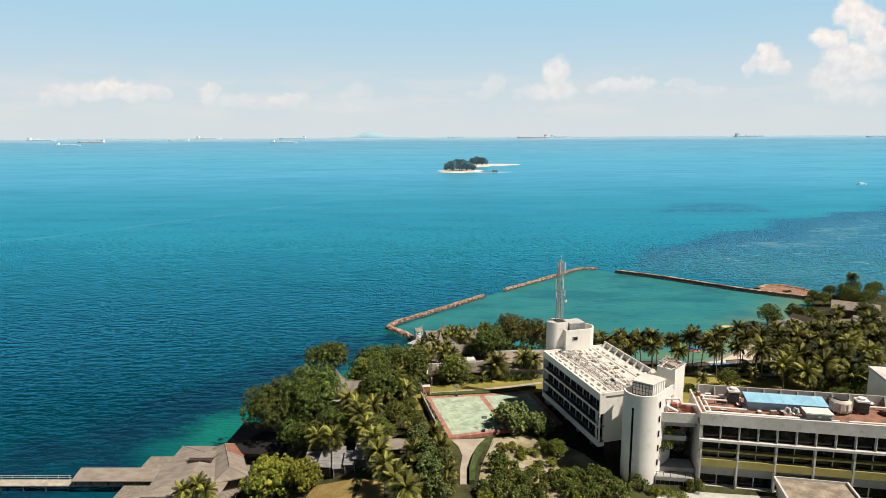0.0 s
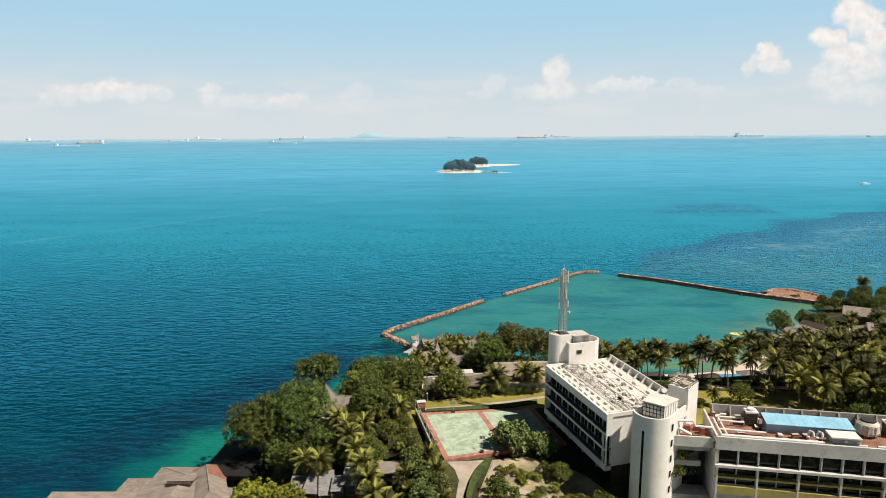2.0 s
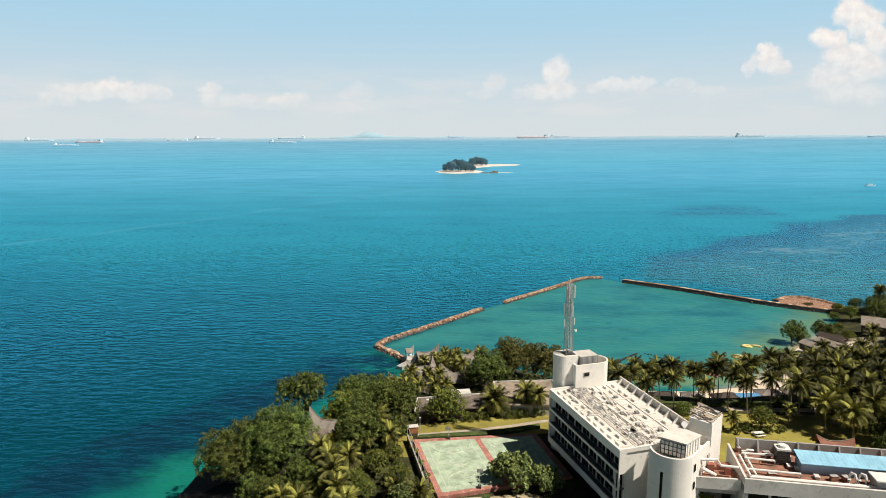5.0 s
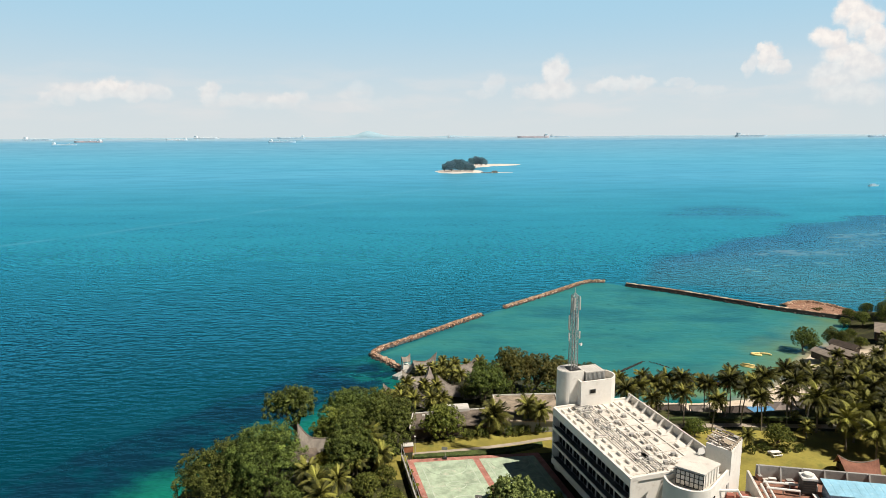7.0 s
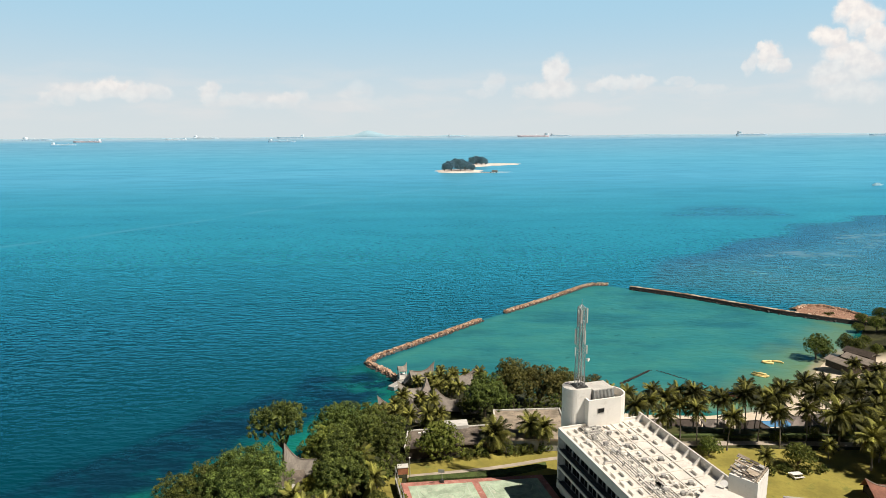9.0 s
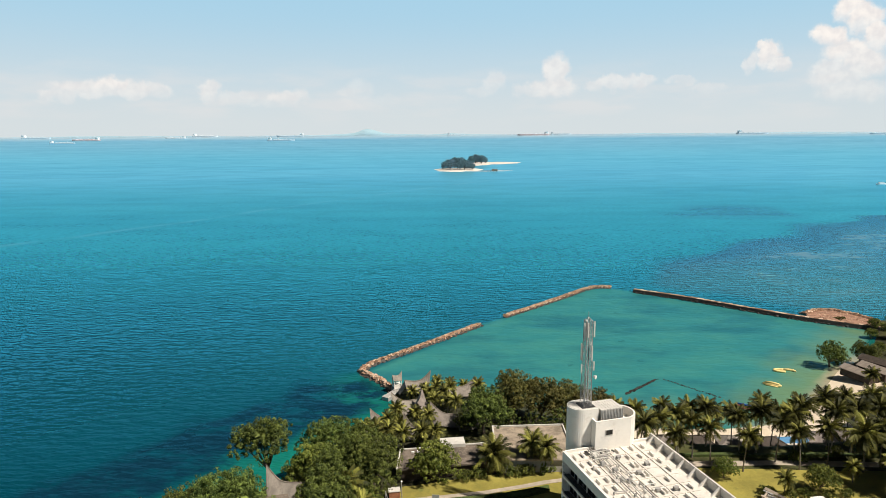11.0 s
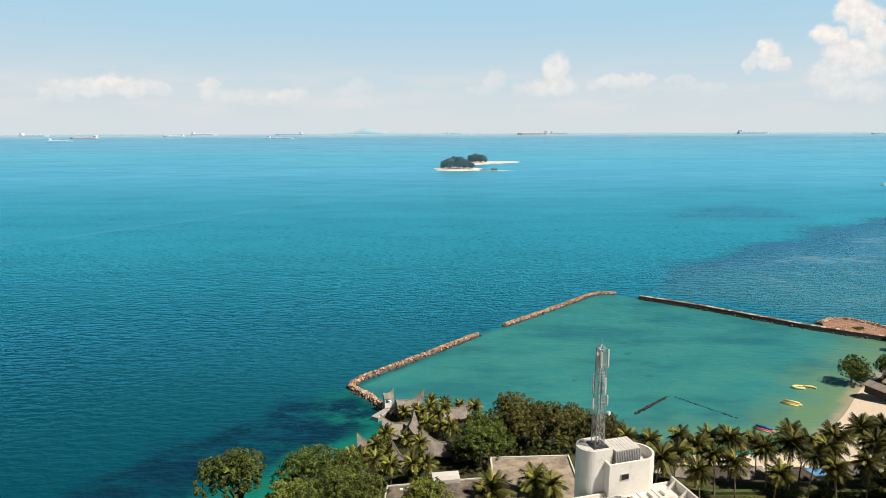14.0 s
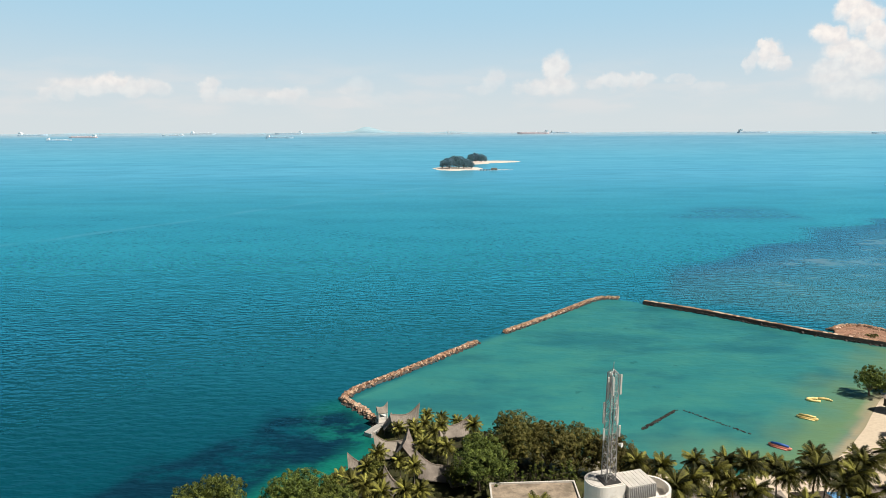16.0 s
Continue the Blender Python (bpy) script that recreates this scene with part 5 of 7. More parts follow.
# ---------- trees ----------
def leaf_cloud(rng, lobes, leaf, per, squash=.85):
    """A crown: uneven lobes, each covered with small tufts of bent leaves round a rough core added to block light."""
    v, f = [], []
    for cx, cy, cz, cr in lobes:
        n = len(v)
        for dx, dy, dz in ((1, 0, 0), (-1, 0, 0), (0, 1, 0), (0, -1, 0), (0, 0, 1), (0, 0, -1)):
            k = cr * rng.uniform(.34, .48)
            v.append(Vector((cx + dx * k, cy + dy * k, cz + dz * k * squash)))
        f += [(n + a, n + b, n + c) for a, b, c in ((0, 2, 4), (2, 1, 4), (1, 3, 4), (3, 0, 4), (2, 0, 5), (1, 2, 5), (3, 1, 5), (0, 3, 5))]
        tuft = max(leaf * 1.1, min(.85, cr * .27))
        for q in range(int(2.7 * (cr / tuft) ** 2)):
            d = Vector((rng.gauss(0, 1), rng.gauss(0, 1), rng.gauss(.30, 1))).normalized()
            r = cr * rng.uniform(.80, 1.05) * (1 + .10 * math.sin(d.x * 7 + cx) * math.cos(d.y * 6 + cy))
            centre = Vector((cx + d.x * r, cy + d.y * r, cz + d.z * r * squash))
            tr = tuft * rng.uniform(.65, 1.2)
            face = (d + Vector((0, 0, .55))).normalized()
            for k in range(int(per * rng.uniform(.7, 1.3))):
                e = (face * rng.uniform(.2, 1.1) + Vector((rng.gauss(0, .6), rng.gauss(0, .6), rng.gauss(0, .6)))).normalized()
                p = centre + e * tr * rng.uniform(.45, 1.0)
                nrm = (e + Vector((rng.gauss(0, .32), rng.gauss(0, .32), rng.gauss(.15, .32)))).normalized()
                a = nrm.orthogonal().normalized()
                a.rotate(Matrix.Rotation(rng.uniform(0, 6.28), 3, nrm))
                b = nrm.cross(a)
                s = leaf * rng.uniform(.5, 1.1)
                n = len(v)
                v += [p - a * s, p + b * s * .5 - nrm * s * .14, p + a * s, p - b * s * .5 - nrm * s * .14]
                f.append((n, n + 1, n + 2, n + 3))
    me = bpy.data.meshes.new("crown")
    me.from_pydata([tuple(p) for p in v], [], f)
    return me


def make_tree(name, seed, tall, radius, deep, leaf, count, per, mat, label, category="tree", trunk_r=.35, flat=False):
    """A tree: a tapered trunk with limbs, and a crown of lobes on an uneven dome."""
    rng = random.Random(seed)
    t = thing(name, 0, 0, 0, 0, label, category)
    lobes, base = [], tall - deep
    for k in range(count):
        a = k * 2.4 + rng.uniform(-.7, .7)
        e = ((k + .5) / count) ** .8
        size = min(radius, deep * .75) * rng.uniform(.30, .46) * (1.15 - .25 * e)
        rim = math.sqrt(max(.05, 1 - (1.15 * e - .22) ** 2)) if not flat else math.sqrt(max(.04, 1 - e ** 2))
        rr = (radius - size * .9) * rim * rng.uniform(.72, 1.08)
        z = base + size * .6 + (deep - size * 1.45) * (e if not flat else .35 + .65 * e) + rng.uniform(-.05, .05) * deep
        lobes.append((rr * math.cos(a), rr * math.sin(a), z, size))
    g = Geo()
    bend = Vector((rng.uniform(-.5, .5), rng.uniform(-.5, .5), 0)) * min(1, tall / 8)
    fork = Vector((0, 0, base * .75)) + bend
    g.tube([(0, 0, -.3), tuple(fork * .5), tuple(fork), tuple(Vector((0, 0, base + deep * .45)) + bend)], [trunk_r * 1.3, trunk_r, trunk_r * .8, trunk_r * .35], 7)
    for cx, cy, cz, cr in lobes:
        e = Vector((cx, cy, cz))
        g.tube([tuple(fork), tuple(fork.lerp(e, .5) + Vector((0, 0, .3))), tuple(e)], [trunk_r * .5, trunk_r * .28, trunk_r * .1], 5)
    part("trunk", g, BARK, t)
    me = leaf_cloud(rng, lobes, leaf, per)
    me.materials.append(mat)
    part("crown", me, mat, t)
    return t


PLANTED = {}


def plant(model, x, y, s=1.0, rz=None, group="", z=None, label="", wide=1.0):
    """A copy of a model tree on the ground; the first planting takes the model itself."""
    rng = random.Random(int(x * 131 + y * 17))
    rz = rng.uniform(0, 360) if rz is None else rz
    z = ground_z(x, y) - .1 if z is None else z
    m = pose(x, y, z, 0, 0, rz) @ Matrix.Diagonal((s * wide, s * wide, s, 1))
    if model in PLANTED:
        first = PLANTED[model].scale
        ob = copy_thing(PLANTED[model], m @ Matrix.Diagonal((1 / first.x, 1 / first.y, 1 / first.z, 1)))
    else:
        ob = MODELS[model]
        ob.matrix_basis = m
        PLANTED[model] = ob
    return tagged(ob, label=label, group=group)


def frond_mesh(seed, length, droop, mat):
    """One feathered palm leaf along +x, with leaflets hanging from an arched rib."""
    rng = random.Random(seed)
    g = Geo()
    n = 24
    pts = []
    for k in range(n + 1):
        t = k / n
        pts.append(Vector((length * (t - .12 * t * t * droop), 0, length * (.34 * t - droop * .62 * t * t))))
    g.tube([tuple(pts[0]), tuple(pts[8]), tuple(pts[16]), tuple(pts[n])], [.07, .05, .03, .01], 3)
    for k in range(1, n):
        t = k / n
        ln = length * .235 * (math.sin(math.pi * min(1, t * .9 + .12)) ** .6)
        for s in (-1, 1):
            sag = rng.uniform(.35, 1.0)
            a, d = pts[k], (pts[k + 1] - pts[k - 1]).normalized()
            tip = a + d * ln * .55 + Vector((0, s * ln * .8, -ln * sag))
            w = d * length * .024
            g.add([a - w, a + w, tip + w * .25, tip - w * .25], [(0, 1, 2, 3)])
    return g.mesh("frond", mat)


def make_palm(name, seed, tall, length, count, lean, label, trunk_r=.15, up=82, fronds=None):
    rng = random.Random(seed)
    t = thing(name, 0, 0, 0, 0, label, "palm tree")
    top = Vector((lean, lean * .3, tall))
    pts = [Vector((lean * (k / 5) ** 2, lean * .3 * (k / 5) ** 2, tall * k / 5 - (.3 if k == 0 else 0))) for k in range(6)]
    part("trunk", Geo().tube([tuple(p) for p in pts], [trunk_r * 1.6, trunk_r * 1.1, trunk_r, trunk_r * .9, trunk_r * .85, trunk_r * .9], 7), PALMBARK, t)
    for k in range(count):
        f = k / count
        me = (fronds or FRONDS)[(0 if f < .3 else 1 if f < .75 else 2) if f < .93 else 3]
        tilt = up - 125 * f + rng.uniform(-12, 12)
        ob = new("frond", me)
        ob.parent = t
        ob.matrix_basis = pose(top.x, top.y, top.z, 0, 0, k * 137.5 + rng.uniform(-12, 12)) @ Matrix.Scale(length / 4 * rng.uniform(.85, 1.12), 4) @ pose(0, 0, 0, rng.uniform(-18, 18), -tilt * .8, 0)
    return t


def join_fronds(t):
    """Gathers the fronds of a far palm in one crown."""
    g = Geo()
    for ob in [c for c in t.children if c.name.startswith("frond")]:
        g.add([tuple(ob.matrix_basis @ v.co) for v in ob.data.vertices], [tuple(p.vertices) for p in ob.data.polygons])
        bpy.data.objects.remove(ob)
    part("crown", g, FROND_GROVE, t)
    return t


FRONDS = [frond_mesh(1, 4.0, .75, FROND), frond_mesh(2, 4.0, 1.0, FROND), frond_mesh(3, 4.0, 1.25, FROND), frond_mesh(4, 3.4, 1.5, FROND_OLD)]
DARK_FRONDS = [frond_mesh(5, 4.0, .8, FROND_DARK), frond_mesh(6, 4.0, .95, FROND_DARK), frond_mesh(7, 4.0, 1.2, FROND), frond_mesh(8, 3.4, 1.5, FROND_OLD)]
MODELS = {
    "dark": make_tree("broadleaf_tree", 11, 10.5, 6.0, 7.8, .205, 15, 26, LEAF_DARK, "dark green broadleaf tree with a dense rounded crown"),
    "big": make_tree("broadleaf_tree", 12, 15.0, 9.2, 11.5, .22, 27, 26, LEAF_DARK, "huge spreading dark green tree overhanging the water", trunk_r=.6),
    "umbrella": make_tree("broadleaf_tree", 13, 14.0, 5.8, 7.0, .205, 14, 26, LEAF_DARK, "tall tree with a rounded crown above a bare trunk", flat=True),
    "mid": make_tree("broadleaf_tree", 14, 9.0, 5.0, 7.0, .22, 13, 24, LEAF_MID, "green broadleaf tree with an uneven crown"),
    "bright": make_tree("broadleaf_tree", 15, 8.0, 5.4, 6.4, .23, 16, 23, LEAF_BRIGHT, "yellow-green tree with a light feathery crown"),
    "fresh": make_tree("broadleaf_tree", 25, 8.2, 5.2, 7.0, .22, 14, 24, LEAF_FRESH, "fresh green garden tree with a broad uneven crown"),
    "rust": make_tree("broadleaf_tree", 16, 11.5, 6.6, 9.6, .20, 24, 26, LEAF_RUST, "large tree with rust-tinged green foliage"),
    "large_leaf": make_tree("broadleaf_tree", 17, 7.6, 5.2, 6.4, .42, 12, 11, LEAF_BIG, "low spreading tree with large glossy leaves"),
    "glossy": make_tree("broadleaf_tree", 27, 8.4, 4.2, 7.4, .42, 9, 9, LEAF_GLOSSY, "dark tree with long shiny leaves"),
    "shrub": make_tree("shrub", 18, 2.6, 2.1, 2.4, .17, 7, 14, LEAF_MID, "rounded green shrub with dense small leaves", "shrub", .12),
    "pale_shrub": make_tree("shrub", 19, 2.2, 2.0, 2.0, .17, 7, 14, LEAF_BRIGHT, "low yellow-green shrub with dense small leaves", "shrub", .12),
    "column": make_tree("shrub", 20, 4.6, .8, 4.4, .18, 9, 14, LEAF_DARK, "narrow upright dark green shrub", "shrub", .12),
    "palm": make_palm("coconut_palm", 21, 9.9, 3.75, 42, .9, "coconut palm with a slim trunk and drooping yellow-green fronds", fronds=DARK_FRONDS),
    "palm_tall": make_palm("coconut_palm", 22, 10.9, 3.65, 42, -1.1, "tall leaning coconut palm with drooping fronds", fronds=DARK_FRONDS),
    "grove_palm": join_fronds(make_palm("coconut_palm", 29, 10.4, 3.7, 40, .7, "coconut palm with a slim trunk in a dense grove", fronds=DARK_FRONDS)),
    "palm_low": make_palm("palm_tree", 23, 5.8, 3.7, 38, .3, "short palm with a full crown of arching fronds"),
    "date": make_palm("palm_tree", 24, 4.0, 5.0, 44, .1, "stout palm with a wide dark crown of long fronds", .3, 98, DARK_FRONDS),
}
BEACH = "palms along the beach"
for x, y, s in ((39.2, 168.2, .95), (43.9, 171.5, .9), (49, 174, .9), (46.4, 165.5, .82), (56, 176, .86), (53.9, 168.6, .85), (61.6, 172.8, .85), (59.4, 166, .8), (65.5, 173.5, .98), (72, 171, .95), (70.8, 166.5, .82), (75.3, 174, 1.0), (80.4, 172.4, .95), (84.5, 172.5, 1.0), (90.5, 174.5, .95), (95, 171, 1.0), (99.5, 175.5, .95), (104, 172, .95)):
    plant("palm", x, y, s, group=BEACH)
for x, y, s in ((37, 177, .8), (41.5, 176.5, .78), (46.2, 178, .8), (52, 179, .8), (58.5, 179.5, .8), (68.5, 177.5, .88), (63.5, 180.5, .8), (81.8, 176.4, .95), (78, 179.5, .85), (87.2, 178, .9), (92.8, 179.5, .88), (97.5, 180.5, .85), (102, 179.5, .9), (72.5, 181, .8), (107, 178, .9)):
    plant("palm_tall", x, y, s, group=BEACH)
for x, y, s in ((51.4, 171.4, .84), (67.6, 169.6, .88), (77.6, 168.6, .84), (87.4, 167.6, .9), (92, 167.4, .9), (96.5, 165, .9), (94, 160, .86), (98.5, 170, .92)):
    plant("palm", x, y, s, group=BEACH)
for x, y, s in ((108, 184, .85), (112, 190, .9), (117, 196, .9), (122.2, 212.3, .8), (126, 204, .9), (108.6, 201, .75), (116, 181, .9), (123, 186, .9), (130, 196, .9), (130, 215, .8), (137, 224, .8), (143, 232, .8), (148, 226, .85), (104, 165, .85), (110.8, 165, .85), (100.8, 160, .8), (118, 172, .9), (115, 204, .8), (121, 222, .75)):
    plant("palm", x, y, s, group="palms on the eastern shore")
for x, y, s in ((82.7, 165.5, 1.35), (63.0, 157.3, .6), (84.4, 157.6, 1.15), (88.0, 160.5, 1.2), (91.4, 163.7, 1.3), (87.5, 152.5, 1.2), (93, 156, 1.3), (97, 150, 1.2), (78.5, 162.0, .6), (46.8, 141.0, .8), (48.5, 137.5, .75)):
    plant("palm_low", x, y, s, group="garden palms")
for x, y, s in ((-27.2, 124, 0.93), (-22.1, 130.2, 1), (-17, 151.3, 1.1), (-18.3, 119.6, 0.99), (-15.1, 109.4, 0.95), (-16.9, 114.1, 0.95), (-20.5, 125.4, 0.93), (-24.4, 135.6, .95), (-26.4, 140.2, .9), (-12.8, 105.0, .95), (-10.6, 101.4, .95), (-18.2, 145.0, .8)):
    plant("palm_low", x, y, s, group="palms among the huts")
plant("date", 10.0, 165.8, .92)
for x, y, s in ((17.4, 166.8, .98), (20.6, 165.8, .92)):
    plant("palm_low", x, y, s, group="palms beside the flat-roofed hall")
for x, y, s in ((-12.2, 198.6, .82), (-9.2, 217.6, .7), (-5.4, 214.4, .72), (-2.6, 213, .7), (0, 203.4, .68), (-2.2, 197.2, .72), (.9, 192.5, .66), (-12.1, 180.2, .78), (-10.2, 183.2, .72), (-15.3, 184, .76), (-19.2, 192.4, .7), (-4.4, 174.6, .74), (-2.0, 175.4, .7), (-8.6, 174.4, .72), (3.0, 191.5, .66), (-17.6, 188.4, .74), (-4.0, 209.0, .7), (1.6, 207.6, .66), (-14, 194.4, .7), (-6.6, 191.0, .68), (-3.4, 184.6, .66), (5.4, 216.0, .6), (1.4, 218.4, .62), (-2.2, 221.0, .62), (8.4, 204, .7)):
    plant("palm_low", x, y, s, group="palms in the village")
for x, y, s in ((-54.6, 118.4, .86), (-56.8, 117.6, .8), (-52.6, 117.2, .8)):
    plant("palm_low", x, y, s, group="palms before the pavilion", z=1.7)
plant("big", -45.2, 143.8, 1.0, 40, label="huge spreading dark green tree overhanging the sea wall")
plant("big", -35.8, 144.4, .98, 200, label="huge dark green tree with a high crown beside the huts")
plant("dark", -37.4, 152.6, .85)
plant("dark", -46.5, 160.5, 0.8)
plant("umbrella", -36.8, 170.6, 1.22)
for x, y, s in ((-25.6, 180.2, .93), (-17.9, 173.5, 0.78), (-19.6, 147.8, 0.86), (-12.8, 158.9, 0.9), (-18.5, 159.5, 0.84)):
    plant("dark", x, y, s * 1.2, group="trees on the headland")
for x, y, s in ((-30.4, 175, 0.62), (-22, 153.4, 0.81), (-13.6, 151.9, 0.63), (-10.8, 134.6, 0.55), (-15.5, 138.3, 0.62), (-12.6, 143.0, .5)):
    plant("mid", x, y, s, group="garden trees")
for x, y, s in ((-9.6, 124.6, .74), (-3.8, 117.6, .62), (-6.9, 112.4, .72), (-7.6, 118.8, .70), (-5.0, 104.6, .70)):
    plant("glossy", x, y, s, group="dark glossy trees by the path")
for x, y, s in ((-34.2, 131.6, .72), (-38.6, 135.0, .7), (-28.8, 134.4, .66), (-30.2, 129.4, .5), (-22.6, 141.0, .6)):
    plant("dark", x, y, s, group="trees behind the slate huts")
for x, y, s in ((-26.8, 129.8, .55), (-24.0, 128.2, .5), (-18.6, 133.4, .5), (-16.4, 130.2, .45)):
    plant("mid", x, y, s, group="trees behind the slate huts")
for x, y, s in ((-31.2, 127.4, .9), (-13.4, 147.4, .8), (-20.8, 137.6, .85)):
    plant("palm_low", x, y, s, group="palms among the huts")
for x, y, s in ((-6.4, 128.0, .62), (-4.6, 122.4, .58), (-10.4, 120.4, .6), (-3.2, 112.8, .55), (-9.6, 114.6, .6), (-3.6, 108.4, .55), (-11.0, 130.0, .6), (-8.8, 106.6, .6)):
    plant("date", x, y, s, group="dark palms by the path")
plant("fresh", -1.6, 163.4, .95)
for x, y, s in ((-39.3, 118.9, 1.1), (-21.9, 186.1, 0.6), (-24.8, 148.6, 0.54), (-32.2, 117.6, 0.77)):
    plant("bright", x, y, s, group="yellow-green trees")
for x, y, s in ((-25.1, 164.4, 1.2), (-21.4, 169.4, .8), (-15.6, 166.2, .85)):
    plant("fresh", x, y, s, group="fresh green trees on the headland")
plant("dark", 9.0, 182.4, 1.0, label="dark green tree with a dense dome of leaves beside the hall")
for x, y, s in ((16.6, 191.2, .98), (22.8, 190.2, .88), (28.8, 191.0, .88), (34.6, 188.0, .84), (38.6, 184.0, .66)):
    plant("rust", x, y, s, group="large trees by the lagoon")
plant("large_leaf", 11.4, 134.6, 0.90)
plant("large_leaf", 17.2, 132.8, 0.68)
plant("mid", 54.8, 163.7, .5)
plant("mid", 70.6, 158.6, .62)
for x, y, s in ((146.2, 209.9, 0.8), (159.1, 238.9, 0.8), (171, 262, 0.8), (112.4, 139.0, .85), (178, 283, 0.7), (186, 290, 0.7), (176, 291, .55), (190, 283, .6)):
    plant("dark", x, y, s, group="dense trees on the eastern shore")
for x, y, s in ((92.5, 151.5, .55), (97.5, 156, .6), (101, 164.5, .55), (90.5, 144.0, .62), (88.5, 138.5, .6), (96.5, 146, .7), (103, 153, .6), (108, 160, .6), (100, 138, .7), (114, 168, .6), (106, 147, .7)):
    plant("dark", x, y, s, group="shady undergrowth trees beside the lawn")
rng = random.Random(77)
for row in range(7):
    for k in range(6):
        x, y = 94 + k * 7.4 + rng.uniform(-2.8, 2.8), 140 + row * 7.4 + rng.uniform(-2.8, 2.8)
        if x > 90 + .36 * (190 - y) * (y > 150) and not (y < 146 and x < 97):
            plant("grove_palm", x, y, rng.uniform(.72, .98), group="palm grove beyond the lawn")
plant("dark", 127.4, 250.6, 0.86, z=-.2, label="dense dark tree leaning over the lagoon")
plant("dark", 138.4, 250.4, 0.8)
for x, y, s in ((173.3, 273.5, 1), (166, 278, 0.7), (160, 280, 0.5), (168, 290, 0.55), (151, 262, 0.5), (196, 290, 0.8), (147, 249, 0.5), (179.9, 269.9, 0.8), (132, 254.5, 0.4)):
    plant("mid", x, y, s, group="shore trees")
plant("shrub", 162.7, 303.2, 1.3)
plant("palm", 184, 287, 0.9)
for x, y, s in ((16.9, 126.2, .8), (18.6, 124.4, 1.1), (6.6, 117.6, 1.3), (8.6, 115.6, 1.25), (7.0, 111.8, 1.35), (10.4, 110.6, 1.3), (4.8, 108.8, 1.3), (9.0, 106.8, 1.3), (12.6, 113.2, 1.1), (18.0, 113.6, 1.0), (21.6, 112.6, 1.2), (25.0, 113.4, 1.25), (26.4, 110.6, 1.3), (22.8, 107.6, 1.2), (18.6, 108.6, 1.2), (15.6, 110.6, 1.1), (27.6, 107.0, 1.2), (13.4, 107.0, 1.2), (29.4, 109.2, 1.0), (43.5, 110.1, .9)):
    plant("shrub", x, y, s, group="garden shrubs")
for x, y, s in ((8.0, 126.4, .62), (9.8, 125.6, .7), (11.6, 124.8, .72), (13.4, 124.0, .7), (15.2, 123.2, .66), (10.6, 127.4, .5), (13.8, 117.2, .55), (15.6, 115.0, .6), (21.0, 106.6, .9), (3.4, 106.8, 1.0), (35.4, 108.4, .7), (37.8, 107.6, .75), (39.8, 107.0, .7), (12.2, 121.6, .5), (20.2, 116.6, .5), (9.6, 119.6, .45)):
    plant("pale_shrub", x, y, s, group="garden shrubs")
for x, y, s in ((-8.4, 147.5, .6), (-7.0, 142.5, .6), (-5.6, 137.5, .7), (-5.0, 133.5, .6), (-9.4, 150.5, .5)):
    plant("pale_shrub", x, y, s, group="shrubs along the court fence")
rng = random.Random(41)
for k in range(34):
    x, y = rng.uniform(4.5, 27.5), rng.uniform(103, 124)
    if y < 126 - max(0, x - 12) * .8:
        plant("shrub" if k % 3 else "pale_shrub", x, y, rng.uniform(.45, .95), group="low garden growth")
plant("fresh", 19.6, 122.8, .46, label="small spreading garden tree at the edge of the shade")
plant("shrub", 33.2, 110.9, 1.0, label="thin dry bush at the foot of the stair tower")
for k in range(13):
    plant("column", 12.0 + k * 1.23 + (k % 3) * .2, 183.2 + (k % 2) * .7, .8 + (k % 4) * .12, group="upright shrubs behind the hall")
for x, y, s in ((43.5, 173.3, 0.72), (62.6, 173, 0.63), (59.7, 157.2, 0.81), (63.8, 156.7, 0.68), (67, 157.2, 0.72), (70.6, 156.5, 0.72), (74.2, 157, 0.63), (72.3, 169.8, 0.9), (81.3, 172.4, 0.81), (91.3, 172, 0.81)):
    plant("shrub", x, y, s, group="lawn shrubs")

for x, y, s in ((-3.4, 208.7, 0.49), (-12.5, 213, 0.4), (1.4, 196.4, 0.51), (4.7, 183.1, 0.54), (-11.6, 192.5, 0.53), (-19.5, 191.5, 0.6), (-4.9, 175.5, 0.45), (8.2, 195.9, 0.5), (11.3, 195.5, 0.45)):
    plant("mid", x, y, s, group="village trees")
for x, y, s in ((12.3, 164.6, 0.91), (14.6, 165.1, 0.82), (16.5, 165.4, 0.91), (20.5, 165.7, 0.9), (24, 166.2, 0.81), (6.9, 163.6, 0.9), (4.2, 162.9, 0.81), (25.5, 167.2, 0.72)):
    plant("shrub", x, y, s, group="shrubs before the hall")

plant("pale_shrub", 40.0, 115.3, .75, z=19.8, label="yellow-green shrub in the terrace planter")
plant("shrub", 38.9, 115.0, .95, z=16.6, label="dark green bush spilling from the recessed planter")

